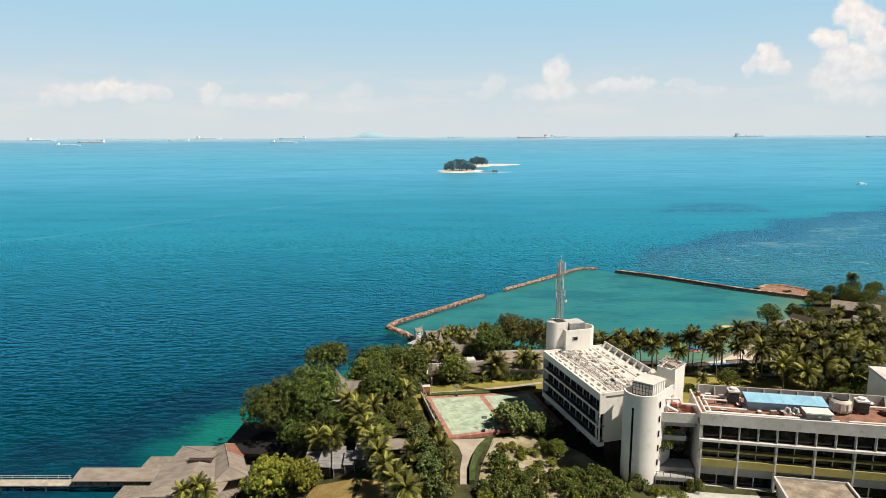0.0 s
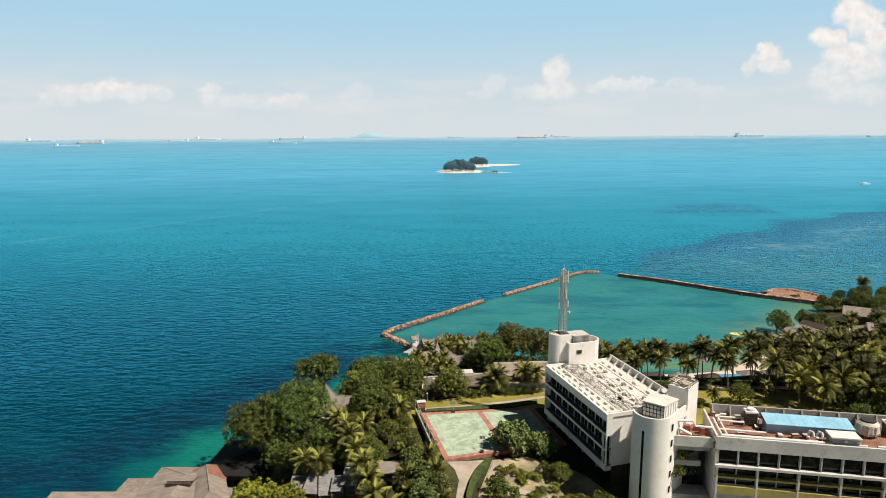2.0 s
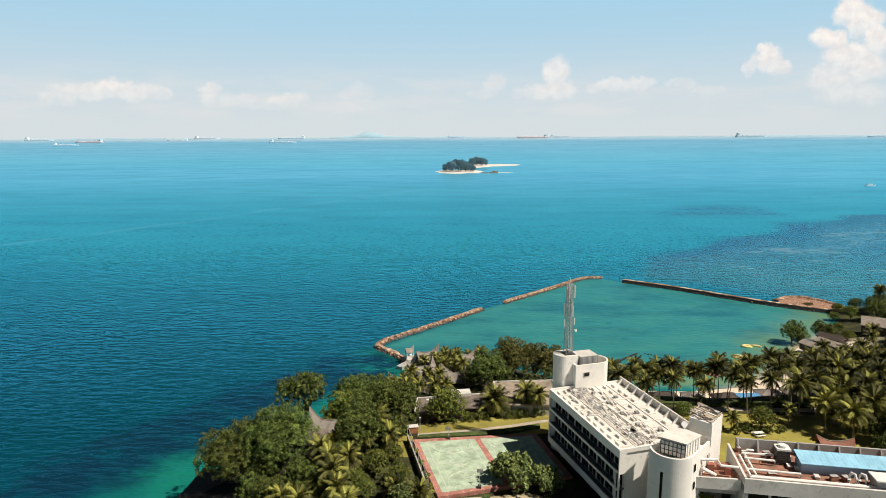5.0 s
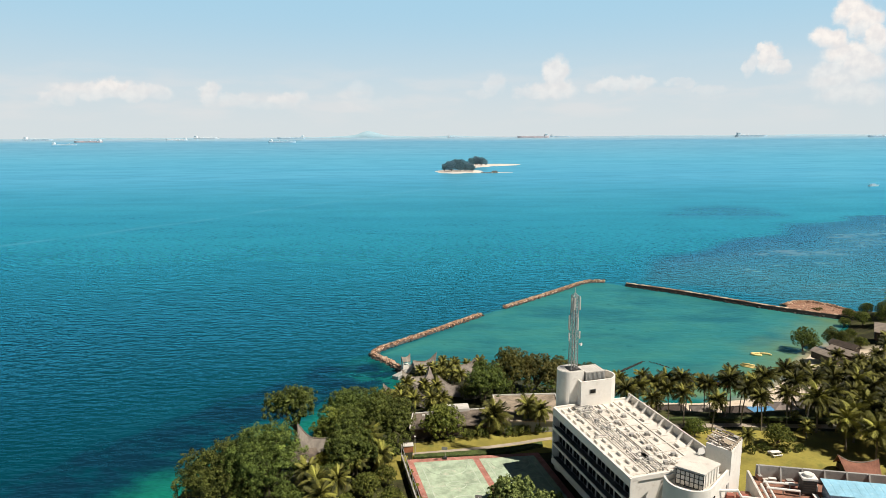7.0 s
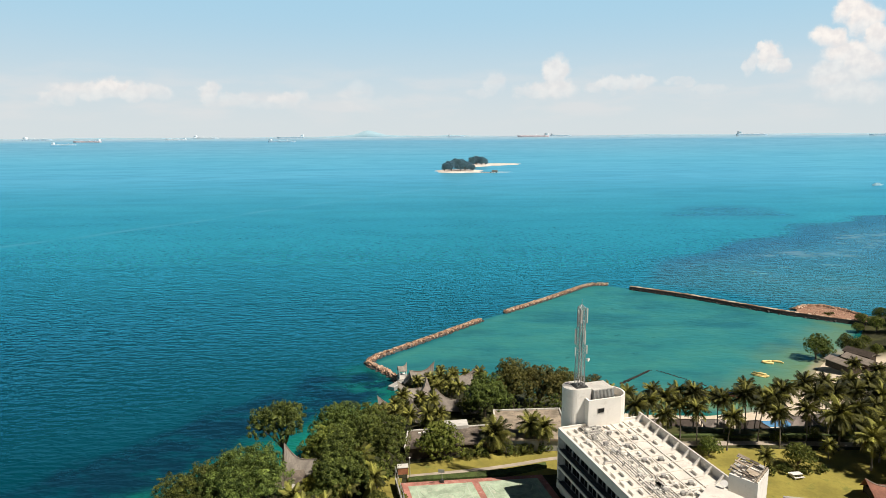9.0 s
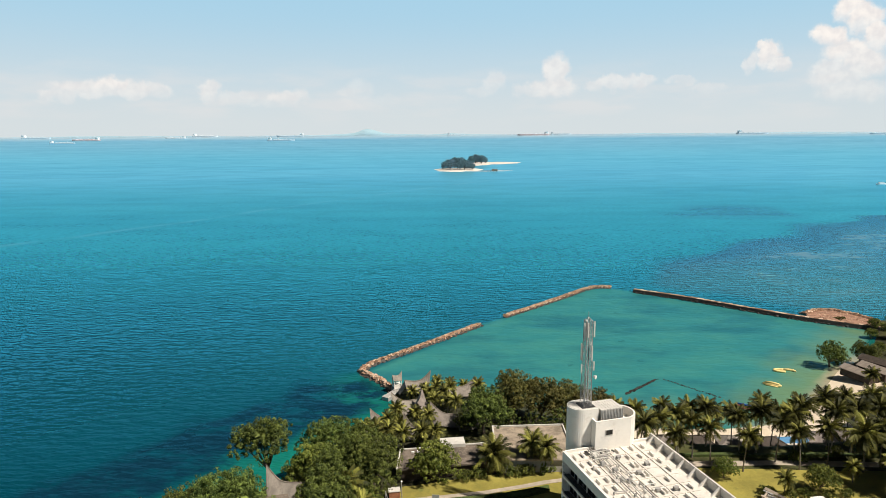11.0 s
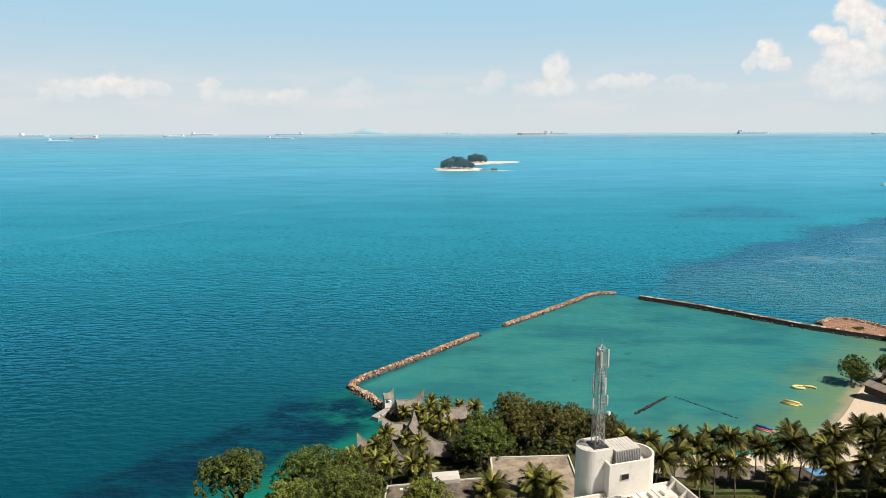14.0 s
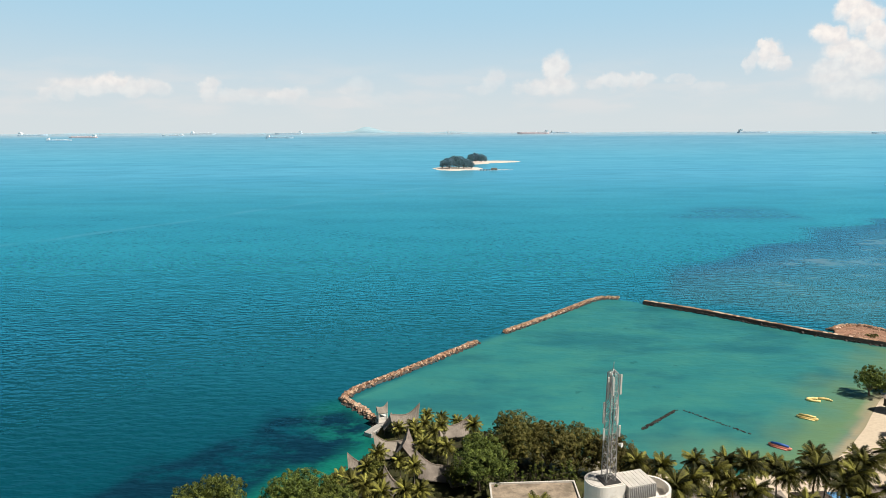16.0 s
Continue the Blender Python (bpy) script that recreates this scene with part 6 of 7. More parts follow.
# ---------- flat-roofed hall ----------
def hall():
    h = thing("hall", 0, 0, 11.2, 0, "low hall with stained brown flat roofs and pale edges", "hall")
    a = [(10.89, 165.61), (25.50, 165.61), (25.86, 179.87), (10.89, 178.96)]
    part("wall", Geo().prism(a, -3.5, 2.5), GREYWALL, h)
    part("roof", Geo().prism([(10.52, 165.25), (25.86, 165.25), (26.22, 180.23), (10.52, 179.32)], 2.5, 2.8), BROWNROOF, h)
    part("kerb", Geo().prism([(10.52, 179.05), (26.22, 179.96), (26.22, 180.27), (10.52, 179.37)], 2.8, 3.1).prism([(25.95, 165.25), (26.22, 165.25), (26.22, 179.96), (25.95, 179.96)], 2.8, 3.1).prism([(10.52, 172.65), (10.84, 172.65), (10.84, 179.05), (10.52, 179.05)], 2.8, 3.1), OFFWHITE, h)
    part("west_wall", Geo().prism([(-8.60, 162.45), (10.89, 165.43), (10.89, 172.47), (-8.42, 169.40)], -3.5, 2.2), DARKWOOD_SHADE, h)
    part("west_roof", Geo().prism([(-8.96, 162.00), (10.52, 165.07), (10.52, 172.83), (-8.78, 169.76)], 2.2, 2.5), OLDROOF, h)
    part("west_kerb", Geo().prism([(-8.78, 169.58), (10.52, 172.65), (10.52, 172.92), (-8.78, 169.85)], 2.5, 2.7).prism([(-9.05, 162.00), (-8.78, 162.00), (-8.60, 169.58), (-8.87, 169.58)], 2.5, 2.7), OFFWHITE, h)
    part("roof_light", Geo().prism([(-0.48, 170.30), (4.57, 171.11), (4.21, 174.09), (-0.75, 173.37)], 2.5, 3.2), OFFWHITE, h, "white raised roof box")
    for x, y in ((-6.44, 168.32), (-5.36, 168.68)):
        part("roof_hatch", Geo().box(x, y, 2.5, x + .6, y + .5, 2.75), PIPE, h)
    st = thing("roof_ladder", 26.40, 167.42, 11.0, 0, "short outside stair against the hall", "stair")
    for k in range(8):
        part("tread", Geo().box(0, k * .35, k * .4, 1.0, k * .35 + .35, k * .4 + .08), OFFWHITE, st)
    part("stringer", Geo().add([(-.05, 0, -.1), (-.05, 2.8, 3.1), (-.05, 2.8, 2.8), (-.05, .3, -.1), (1.05, 0, -.1), (1.05, 2.8, 3.1), (1.05, 2.8, 2.8), (1.05, .3, -.1)], [(0, 1, 2, 3), (7, 6, 5, 4), (0, 4, 5, 1), (1, 5, 6, 2), (2, 6, 7, 3), (3, 7, 4, 0)]), OFFWHITE, st)


hall()

# ---------- saddle-roofed huts ----------
def saddle_roof(length, width, rise, eave, ridge, horn0, horn1, n=14):
    """A thatched roof whose ridge sags in the middle and sweeps up to pointed ends."""
    g = Geo()
    th = .18
    rows = []
    for k in range(n + 1):
        t = k / n
        s = 2 * t - 1
        horn = horn0 if s < 0 else horn1
        x = length * .5 * s * (1 + .05 * horn * abs(s) ** 3)
        zr = ridge + horn * abs(s) ** 2.2
        w = width * .5 * (1 - .12 * abs(s) ** 3)
        xe = length * .5 * s * .86
        rows.append([(xe, -w, eave), (xe + (x - xe) * .45, -w * .50, eave + (zr - eave) * .46), (x, 0, zr), (xe + (x - xe) * .45, w * .50, eave + (zr - eave) * .46), (xe, w, eave)])
    vs = [p for r in rows for p in r] + [(x, y, z - th) for r in rows for x, y, z in r]
    m, off = 5, 5 * (n + 1)
    fs = []
    for k in range(n):
        for j in range(4):
            a = k * m + j
            fs += [(a, a + m, a + m + 1, a + 1), (off + a, off + a + 1, off + a + m + 1, off + a + m)]
        for j in (0, 4):
            a = k * m + j
            fs.append((a, off + a, off + a + m, a + m))
    for k in (0, n):
        for j in range(4):
            a = k * m + j
            fs.append((a, a + 1, off + a + 1, off + a))
    return g.add(vs, fs)


def hut(x, y, rz, length, width, eave, ridge, horn0, horn1, label="timber hut with a sagging thatched saddle roof and upswept points", z=None):
    z = ground_z(x, y) if z is None else z
    h = thing("saddle_roof_hut", x, y, z, rz, label, "hut", "thatched village huts")
    part("roof", saddle_roof(length, width, 0, eave, ridge, horn0, horn1), THATCH, h)
    part("ridge_cap", Geo().tube([(length * .5 * s * (1 + .05 * (horn0 if s < 0 else horn1) * abs(s) ** 3), 0, ridge + (horn0 if s < 0 else horn1) * abs(s) ** 2.2 + .03) for s in [k / 6 - 1 for k in range(13)]], [.05, .1, .12] + [.13] * 7 + [.12, .1, .05], 5), WOOD, h)
    part("wall", Geo().box(-length * .36, -width * .33, .6, length * .36, width * .33, eave + .35), DARKWOOD_SHADE, h)
    part("gable", Geo().add([(-length * .37, -width * .3, eave), (-length * .37, width * .3, eave), (-length * .4, 0, ridge + .1), (-length * .36, -width * .3, eave), (-length * .36, width * .3, eave), (-length * .39, 0, ridge + .1)], [(0, 1, 2), (5, 4, 3), (0, 3, 4, 1), (1, 4, 5, 2), (2, 5, 3, 0)]), WOOD, h)
    for sx in (-1, 0, 1):
        for sy in (-1, 1):
            part("post", Geo().tube([(sx * length * .34, sy * width * .4, -.4), (sx * length * .34, sy * width * .4, eave + .3)], .12, 6), DARKWOOD_SHADE, h)
    return h


hut(-8.2, 224.8, 12, 7.2, 5.6, 1.2, 3.6, .6, 2.9)
hut(-11.6, 225.4, 95, 4.4, 4.2, 1.2, 3.4, .2, .6)
hut(-10.2, 207.6, 187, 7.0, 5.4, 1.2, 3.9, .3, 2.6)
hut(-6.4, 203.8, 80, 5.2, 4.4, 1.2, 3.8, .2, 1.8)
hut(-15.2, 200.8, 172, 7.0, 5.4, 1.0, 2.9, .2, 2.2)
hut(.9, 186.7, 168, 7.4, 5.4, .8, 2.6, .2, 2.6)
hut(5.0, 184.6, 20, 5.4, 4.6, .8, 2.4, .2, 2.0)
hut(4.2, 210.4, 15, 7.0, 5.4, 1.0, 2.6, .2, 2.2)
hut(1.6, 200.6, 100, 5.0, 4.6, 1.0, 2.8, .2, .8)
hut(-6.6, 181.6, 140, 5.6, 4.6, .9, 2.8, .2, 2.4)
hut(-13.6, 176.4, 150, 7.4, 6.0, 1.2, 3.6, .4, 1.2)
hut(-29.2, 157.4, 168, 6.4, 5.2, 3.0, 5.2, .4, 3.1, "large timber hut with a steep saddle roof and tall point")
hut(-28.4, 143.4, 78, 7.4, 5.4, 1.8, 3.4, .6, .6, "low hut with a worn pale grey saddle roof among trees")


def hip_roof(name, x, y, z, rz, lx, ly, eave, ridge, mat, label, category="pavilion", inset=None, walls=DARKWOOD_SHADE, posts=True, rust=False):
    """A building under a hipped roof with thick eaves."""
    h = thing(name, x, y, z, rz, label, category)
    k = ly * .5 if inset is None else inset
    top = [(-lx / 2 + k, 0, ridge), (lx / 2 - k, 0, ridge)]
    e = [(-lx / 2, -ly / 2), (lx / 2, -ly / 2), (lx / 2, ly / 2), (-lx / 2, ly / 2)]
    vs = [(a, b, eave) for a, b in e] + top + [(a, b, eave - .25) for a, b in e]
    part("roof", Geo().add(vs, [(0, 1, 5, 4), (1, 2, 5), (2, 3, 4, 5), (3, 0, 4), (0, 6, 7, 1), (1, 7, 8, 2), (2, 8, 9, 3), (3, 9, 6, 0), (9, 8, 7, 6)]), mat, h)
    if rust:
        low, high = Vector(vs[1]).lerp(Vector(vs[0]), .42), Vector(vs[5]).lerp(Vector(vs[4]), .30)
        rusty = (low, vs[1], vs[5], high)
        part("rusty_side", Geo().add([(a, b, c + d) for d in (.06, .0) for a, b, c in (tuple(p) for p in rusty)], [(0, 1, 2, 3), (7, 6, 5, 4), (0, 4, 5, 1), (1, 5, 6, 2), (2, 6, 7, 3), (3, 7, 4, 0)]), RUSTROOF, h, "rusty red roofing sheet")
    part("ridge_cap", Geo().tube([top[0], top[1]], .16, 5), mat, h)
    for c in range(4):
        part("hip_cap", Geo().tube([(e[c][0], e[c][1], eave + .02), top[0] if c in (0, 3) else top[1]], .12, 4), mat, h)
    part("wall", Geo().box(-lx * .42, -ly * .40, .1, lx * .42, ly * .40, eave - .25), walls, h)
    if posts:
        for a, b in e:
            part("post", Geo().tube([(a * .93, b * .92, -1.6), (a * .93, b * .92, eave - .2)], .14, 6), WOOD, h)
    return h


# seaside pavilion and jetty
RUSTROOF = material("rusty_brown_roof", (.24, .105, .07), .9, vary=.25, scale=.5, stain=(.16, .085, .06), bump=.4)
BLACKROOF = material("black_roof", (.012, .011, .011), .95, vary=.3, scale=.5, bump=.3)
hip_roof("dark_hall", -46.6, 143.2, 3.0, -4, 19.0, 16.0, 2.0, 3.4, BLACKROOF, "low hall with a near-black roof beneath the big tree", "hall", posts=False)
main_roof = hip_roof("pavilion", -58.6, 129.4, 1.8, 90, 21.6, 16.2, 2.6, 4.1, SHINGLE, "large seaside pavilion under a worn brown shingle roof", inset=6.0)
hip_roof("pavilion", -52.9, 131.6, 1.8, 114, 15.6, 7.2, 3.0, 4.9, SHINGLE, "pavilion bay with a hipped shingle roof and a rusty corner", inset=2.0, rust=True)
hip_roof("pavilion", -61.2, 121.4, 1.8, -2, 10.0, 5.6, 1.0, 1.5, SHINGLE, "low shingle-roofed wing of the seaside pavilion", inset=3.0)
dormer = part("dormer", Geo().prism([(.7, -2.4), (1.6, -2.4), (1.6, 2.6), (.7, 2.6)], 3.2, 4.42), DARKWOOD_SHADE, main_roof, "dark roof opening")
part("dormer_roof", Geo().add([(1.5, -2.8, 4.50), (1.5, 3.0, 4.50), (4.6, 2.0, 3.9), (4.6, -2.8, 4.1), (1.5, -2.8, 4.62), (1.5, 3.0, 4.62), (4.6, 2.0, 4.02), (4.6, -2.8, 4.22)], [(4, 5, 6, 7), (3, 2, 1, 0), (0, 1, 5, 4), (1, 2, 6, 5), (2, 3, 7, 6), (3, 0, 4, 7)]), SHINGLE, dormer)
deck = thing("pavilion_deck", -61, 127, 0, 0, "timber deck on dark posts over the water", "deck")
part("deck", Geo().box(-13.5, -10.5, 1.5, 12.5, 13.0, 1.8), WOOD, deck)
for kx in range(6):
    for ky in range(5):
        part("post", Geo().tube([(-13 + kx * 4.8, -10 + ky * 5.5, -1.5), (-13 + kx * 4.8, -10 + ky * 5.5, 1.5)], .2, 6), DARKWOOD_SHADE, deck)


def jetty():
    j = thing("jetty", -87.4, 128.9, 0, 0, "long timber jetty with a roofed section and thin railings", "jetty")
    for k in range(88):
        part("plank", Geo().box(-46 + k * .7, -1.3, 1.35, -46 + k * .7 + .67, 1.3, 1.5), DECKWOOD, j)
    part("beam", Geo().box(-46, -1.2, 1.1, 15.6, -.9, 1.35).box(-46, .9, 1.1, 15.6, 1.2, 1.35), DARKWOOD_SHADE, j)
    for k in range(13):
        for s in (-1, 1):
            part("pile", Geo().tube([(-45 + k * 5, s * 1.05, -1.5), (-45 + k * 5, s * 1.05, 1.15)], .18, 6), DARKWOOD_SHADE, j)
    for k in range(18):
        part("rail_post", Geo().box(-45 + k * 2.6, 1.2, 1.5, -44.93 + k * 2.6, 1.27, 2.5), OFFWHITE, j)
    for z in (2.0, 2.45):
        part("rail", Geo().box(-45, 1.21, z, -.4, 1.26, z + .06), OFFWHITE, j)
    r = part("roof", Geo().add([(1.4, -2.0, 3.0), (19.6, -2.0, 3.0), (19.6, 2.2, 3.9), (1.4, 2.2, 3.9), (1.4, -2.0, 2.85), (19.6, -2.0, 2.85), (19.6, 2.2, 3.75), (1.4, 2.2, 3.75)],
         [(0, 1, 2, 3), (7, 6, 5, 4), (0, 4, 5, 1), (1, 5, 6, 2), (2, 6, 7, 3), (3, 7, 4, 0)]), SHINGLE, j, "worn shingle roof")
    for k in range(5):
        for s, z in ((-1.2, 3.0), (1.2, 3.5)):
            part("post", Geo().box(1.8 + k * 3.6, s - .08, 1.5, 1.96 + k * 3.6, s + .08, z), DARKWOOD_SHADE, j)
    part("head", Geo().prism([(-44, 1.3), (-22, 1.3), (-29, 5.5), (-44, 7.5)], 1.3, 1.55), SAND, j, "sandy jetty head")


jetty()


def gable_hut(name, x, y, z, rz, lx, ly, eave, ridge, mat, label, category="hut", group=""):
    h = thing(name, x, y, z, rz, label, category, group)
    o = .45
    for s in (-1, 1):
        part("roof", Geo().add([(-lx / 2 - o, s * (ly / 2 + o), eave - .2), (lx / 2 + o, s * (ly / 2 + o), eave - .2), (lx / 2 + o, 0, ridge), (-lx / 2 - o, 0, ridge),
             (-lx / 2 - o, s * (ly / 2 + o), eave - .36), (lx / 2 + o, s * (ly / 2 + o), eave - .36), (lx / 2 + o, 0, ridge - .16), (-lx / 2 - o, 0, ridge - .16)],
             [(0, 1, 2, 3), (7, 6, 5, 4), (0, 4, 5, 1), (1, 5, 6, 2), (2, 6, 7, 3), (3, 7, 4, 0)]), mat, h)
    part("wall", Geo().box(-lx / 2, -ly / 2, -.4, lx / 2, ly / 2, eave - .2), DARKWOOD_SHADE, h)
    for s in (-1, 1):
        part("gable", Geo().add([(s * lx / 2, -ly / 2, eave - .2), (s * lx / 2, ly / 2, eave - .2), (s * lx / 2, 0, ridge - .2), (s * (lx / 2 - .12), -ly / 2, eave - .2), (s * (lx / 2 - .12), ly / 2, eave - .2), (s * (lx / 2 - .12), 0, ridge - .2)],
             [(0, 1, 2), (5, 4, 3), (0, 3, 4, 1), (1, 4, 5, 2), (2, 5, 3, 0)]), OFFWHITE, h)
    return h


gable_hut("garden_hut", -30.6, 155.2, 8.6, 14, 5.6, 4.6, 2.5, 4.0, OLDROOF, "dark timber hut with a worn brown gable roof")
awn = thing("awning", -31.8, 152.4, 8.6, -18, "pale corrugated awning on thin posts before the hut", "awning")
part("sheet", Geo().add([(-3.2, -.9, 2.1), (3.2, -.9, 2.1), (3.2, .9, 2.6), (-3.2, .9, 2.6), (-3.2, -.9, 2.02), (3.2, -.9, 2.02), (3.2, .9, 2.52), (-3.2, .9, 2.52)], [(0, 1, 2, 3), (7, 6, 5, 4), (0, 4, 5, 1), (1, 5, 6, 2), (2, 6, 7, 3), (3, 7, 4, 0)]), OFFWHITE, awn)
for sx in (-3.0, 0, 3.0):
    part("post", Geo().tube([(sx, -.8, -.6), (sx, -.8, 2.05)], .06, 5), WOOD, awn)
SLATE = material("grey_slate", (.24, .225, .215), .85, vary=.2, scale=.6, stain=(.15, .14, .13), bump=.4, random_tint=.2)
ROW = "row of small slate-roofed huts"
def lean_hut(x, y, z, rz, lx, ly, low, high, label):
    """A small hut under one sloping slate roof with lapped courses."""
    h = thing("slate_hut", x, y, z, rz, label, "hut", ROW)
    part("wall", Geo().box(-lx / 2, -ly / 2, -.8, lx / 2, ly / 2, low - .1), DARKWOOD_SHADE, h)
    part("back_wall", Geo().box(-lx / 2, ly / 2 - .15, low - .1, lx / 2, ly / 2, high - .15), DARKWOOD_SHADE, h)
    n = 6
    for k in range(n):
        y0, y1 = -ly / 2 - .4 + (ly + .7) * k / n, -ly / 2 - .4 + (ly + .7) * (k + 1.12) / n
        z0, z1 = low + (high - low) * k / n + .05, low + (high - low) * (k + 1.12) / n
        part("roof_course", Geo().add([(-lx / 2 - .3, y0, z0), (lx / 2 + .3, y0, z0), (lx / 2 + .3, y1, z1), (-lx / 2 - .3, y1, z1), (-lx / 2 - .3, y0, z0 - .09), (lx / 2 + .3, y0, z0 - .09), (lx / 2 + .3, y1, z1 - .09), (-lx / 2 - .3, y1, z1 - .09)],
             [(0, 1, 2, 3), (7, 6, 5, 4), (0, 4, 5, 1), (1, 5, 6, 2), (2, 6, 7, 3), (3, 7, 4, 0)]), SLATE, h)
    for sx in (-1, 1):
        part("post", Geo().box(sx * lx / 2 - .08, -ly / 2 - .3, -.8, sx * lx / 2 + .08, -ly / 2 - .14, low), WOOD, h)
    return h


lean_hut(-31.2, 122.6, 8.2, 4, 3.2, 4.0, 2.0, 2.9, "small hut with one grey slate slope")
lean_hut(-28.2, 121.2, 8.9, -6, 2.6, 5.0, 2.2, 3.5, "small hut with a patched grey slate roof")
lean_hut(-25.6, 120.6, 9.4, 10, 2.4, 5.6, 1.9, 3.4, "small hut with a steep grey slate roof")
lean_hut(-23.2, 119.6, 10.2, 3, 1.9, 3.6, 1.9, 2.7, "narrow hut with a grey slate roof")
lean_hut(-20.9, 120.6, 10.8, -4, 2.6, 4.0, 2.1, 3.1, "small hut with a pale grey slate roof")
gable_hut("long_hut", -14.6, 124.6, 10.80, 4, 6.5, 3.8, 2.4, 3.1, SHINGLE, "long low hut with a plain grey-brown roof")
gable_hut("boat_shed", 127.6, 236.0, 2.2, -70, 9.5, 4.2, 2.2, 3.1, SHINGLE, "long weathered boat shed behind the beach", "shed")
gable_hut("boat_shed", 133.0, 236.6, 2.8, -68, 8.5, 4.4, 2.3, 3.3, SHINGLE, "weathered plank shed among palms", "shed")
gable_hut("boat_shed", 137.5, 243.5, 2.6, -60, 8, 4.4, 2.4, 3.4, DARKWOOD_SHADE, "dark timber shed by the water", "shed")
gable_hut("beach_house", 163, 252, 3.8, -32, 16, 8, 3.0, 5.4, SHINGLE, "long beach house with a broad grey roof", "house")
gable_hut("beach_house", 158, 232, 4, -20, 14, 7, 2.8, 4.8, SHINGLE, "beach house with a plain brown roof", "house")
for x, y, rz, lx in ((57.5, 186.5, 4, 9), (66, 186.4, -3, 6), (75, 186.6, 6, 7.5), (88, 189, -4, 7), (51, 187.6, 2, 5), (97, 192, 8, 7)):
    hip_roof("beach_shelter", x, y, ground_z(x, y) - .1, rz, lx, 5.5, 2.5, 3.9, DARKWOOD_SHADE if lx > 7 else THATCH, "open beach shelter with a dark thatched roof", "shelter", walls=DARKWOOD_SHADE, posts=True)
tent = thing("blue_canopy", 81.0, 188.0, ground_z(81.0, 188.0), 3, "blue tarpaulin canopy on thin poles", "canopy")
part("canopy", Geo().add([(-4, -1.6, 2.4), (4, -1.6, 2.4), (4, 1.6, 2.4), (-4, 1.6, 2.4), (-3, 0, 3.3), (3, 0, 3.3)], [(0, 1, 5, 4), (1, 2, 5), (2, 3, 4, 5), (3, 0, 4), (3, 2, 1, 0)]), TARP, tent)
for sx in (-3.9, 3.9):
    for sy in (-1.5, 1.5):
        part("pole", Geo().tube([(sx, sy, 0), (sx, sy, 2.4)], .06, 5), STEEL, tent)
red = hut(80.2, 147.2, 176, 7.4, 6.0, 1.6, 2.9, .9, 1.5, "lawn pavilion with a sweeping reddish-brown roof", 10.9)
for c in red.children:
    if c.name.startswith("roof"):
        c.data.materials[0] = RUSTROOF
tbl = thing("garden_table", 68.3, 155.3, 11.01, 10, "white garden table with benches on the lawn", "table")
part("top", Geo().box(-1.1, -.5, .72, 1.1, .5, .8), PIPE, tbl)
for s in (-1, 1):
    part("bench", Geo().box(-1.1, s * .95 - .16, .4, 1.1, s * .95 + .16, .47), PIPE, tbl)
    part("leg", Geo().box(s * .8 - .05, -1.0, 0, s * .8 + .05, 1.0, .4).box(s * .8 - .05, -.1, .4, s * .8 + .05, .1, .72), PIPE, tbl)
gz = thing("watch_hut", -14.6, 231.4, .9, 20, "small white watch hut with a pointed grey roof on the breakwater", "watch hut")
part("base", Geo().box(-1.5, -1.5, -1.4, 1.5, 1.5, .5), GREYWALL, gz)
for sx in (-1, 1):
    for sy in (-1, 1):
        part("post", Geo().box(sx * 1.1 - .12, sy * 1.1 - .12, .5, sx * 1.1 + .12, sy * 1.1 + .12, 3.2), WHITE, gz)
part("wall", Geo().box(-1.0, -1.0, .5, 1.0, 1.0, 1.7), WHITE, gz)
part("roof", saddle_roof(3.0, 2.8, 0, 3.1, 4.3, .3, 1.3, 8), THATCH, gz)
ramp = thing("landing_ramp", -15.5, 228.0, .2, 58, "pale concrete landing slab at the breakwater's foot", "landing")
part("slab", Geo().box(-4, -1.2, -1.2, 4, 1.2, .9), GREYWALL, ramp)
part("kerb", Geo().box(-4, -1.2, .9, 4, -1.0, 1.1), OFFWHITE, ramp)

# ---------- on the water ----------
def banana_boat(x, y, rz, mat_a, mat_b, label, ring=False):
    b = thing("inflatable_boat", x, y, .0, rz, label, "inflatable boat", "inflatable boats in the lagoon")
    if ring:
        pts = [(2.1 * math.cos(radians(a)), 1.0 * math.sin(radians(a)), .25) for a in range(60, 301, 20)]
        part("ring", Geo().tube(pts, .4, 8), mat_a, b, shade=True)
        part("floor", Geo().box(-1.9, -.7, -.05, -.6, .7, .12), mat_b, b)
        part("tail", Geo().tube([(1.0, .9, .25), (2.6, 1.1, .25), (3.9, .6, .25), (4.6, -.2, .25)], [.38, .42, .42, .2], 8), mat_a, b, shade=True)
    else:
        part("hull", Geo().tube([(-2.6, 0, .5), (-2.2, 0, .3), (0, 0, .25), (2.2, 0, .3), (2.7, 0, .55)], [.15, .5, .6, .5, .12], 9), mat_a, b, shade=True)
        part("seat", Geo().tube([(-2.0, 0, .85), (0, 0, .95), (2.0, 0, .85)], [.3, .34, .3], 8), mat_b, b, shade=True)
        for s in (-1, 1):
            part("float", Geo().tube([(-1.8, s * .7, .15), (1.8, s * .7, .15)], .2, 7), mat_a, b, shade=True)
    return b


banana_boat(109.4, 247.0, -8, YELLOW, TANK, "pale yellow ring-shaped inflatable floating in the lagoon", True)
banana_boat(100.6, 235.2, -32, YELLOW, YELLOW, "yellow inflatable boat floating in the lagoon")
banana_boat(85.0, 219.2, -38, REDPLASTIC, BLUEPLASTIC, "red and blue inflatable boat near the beach")


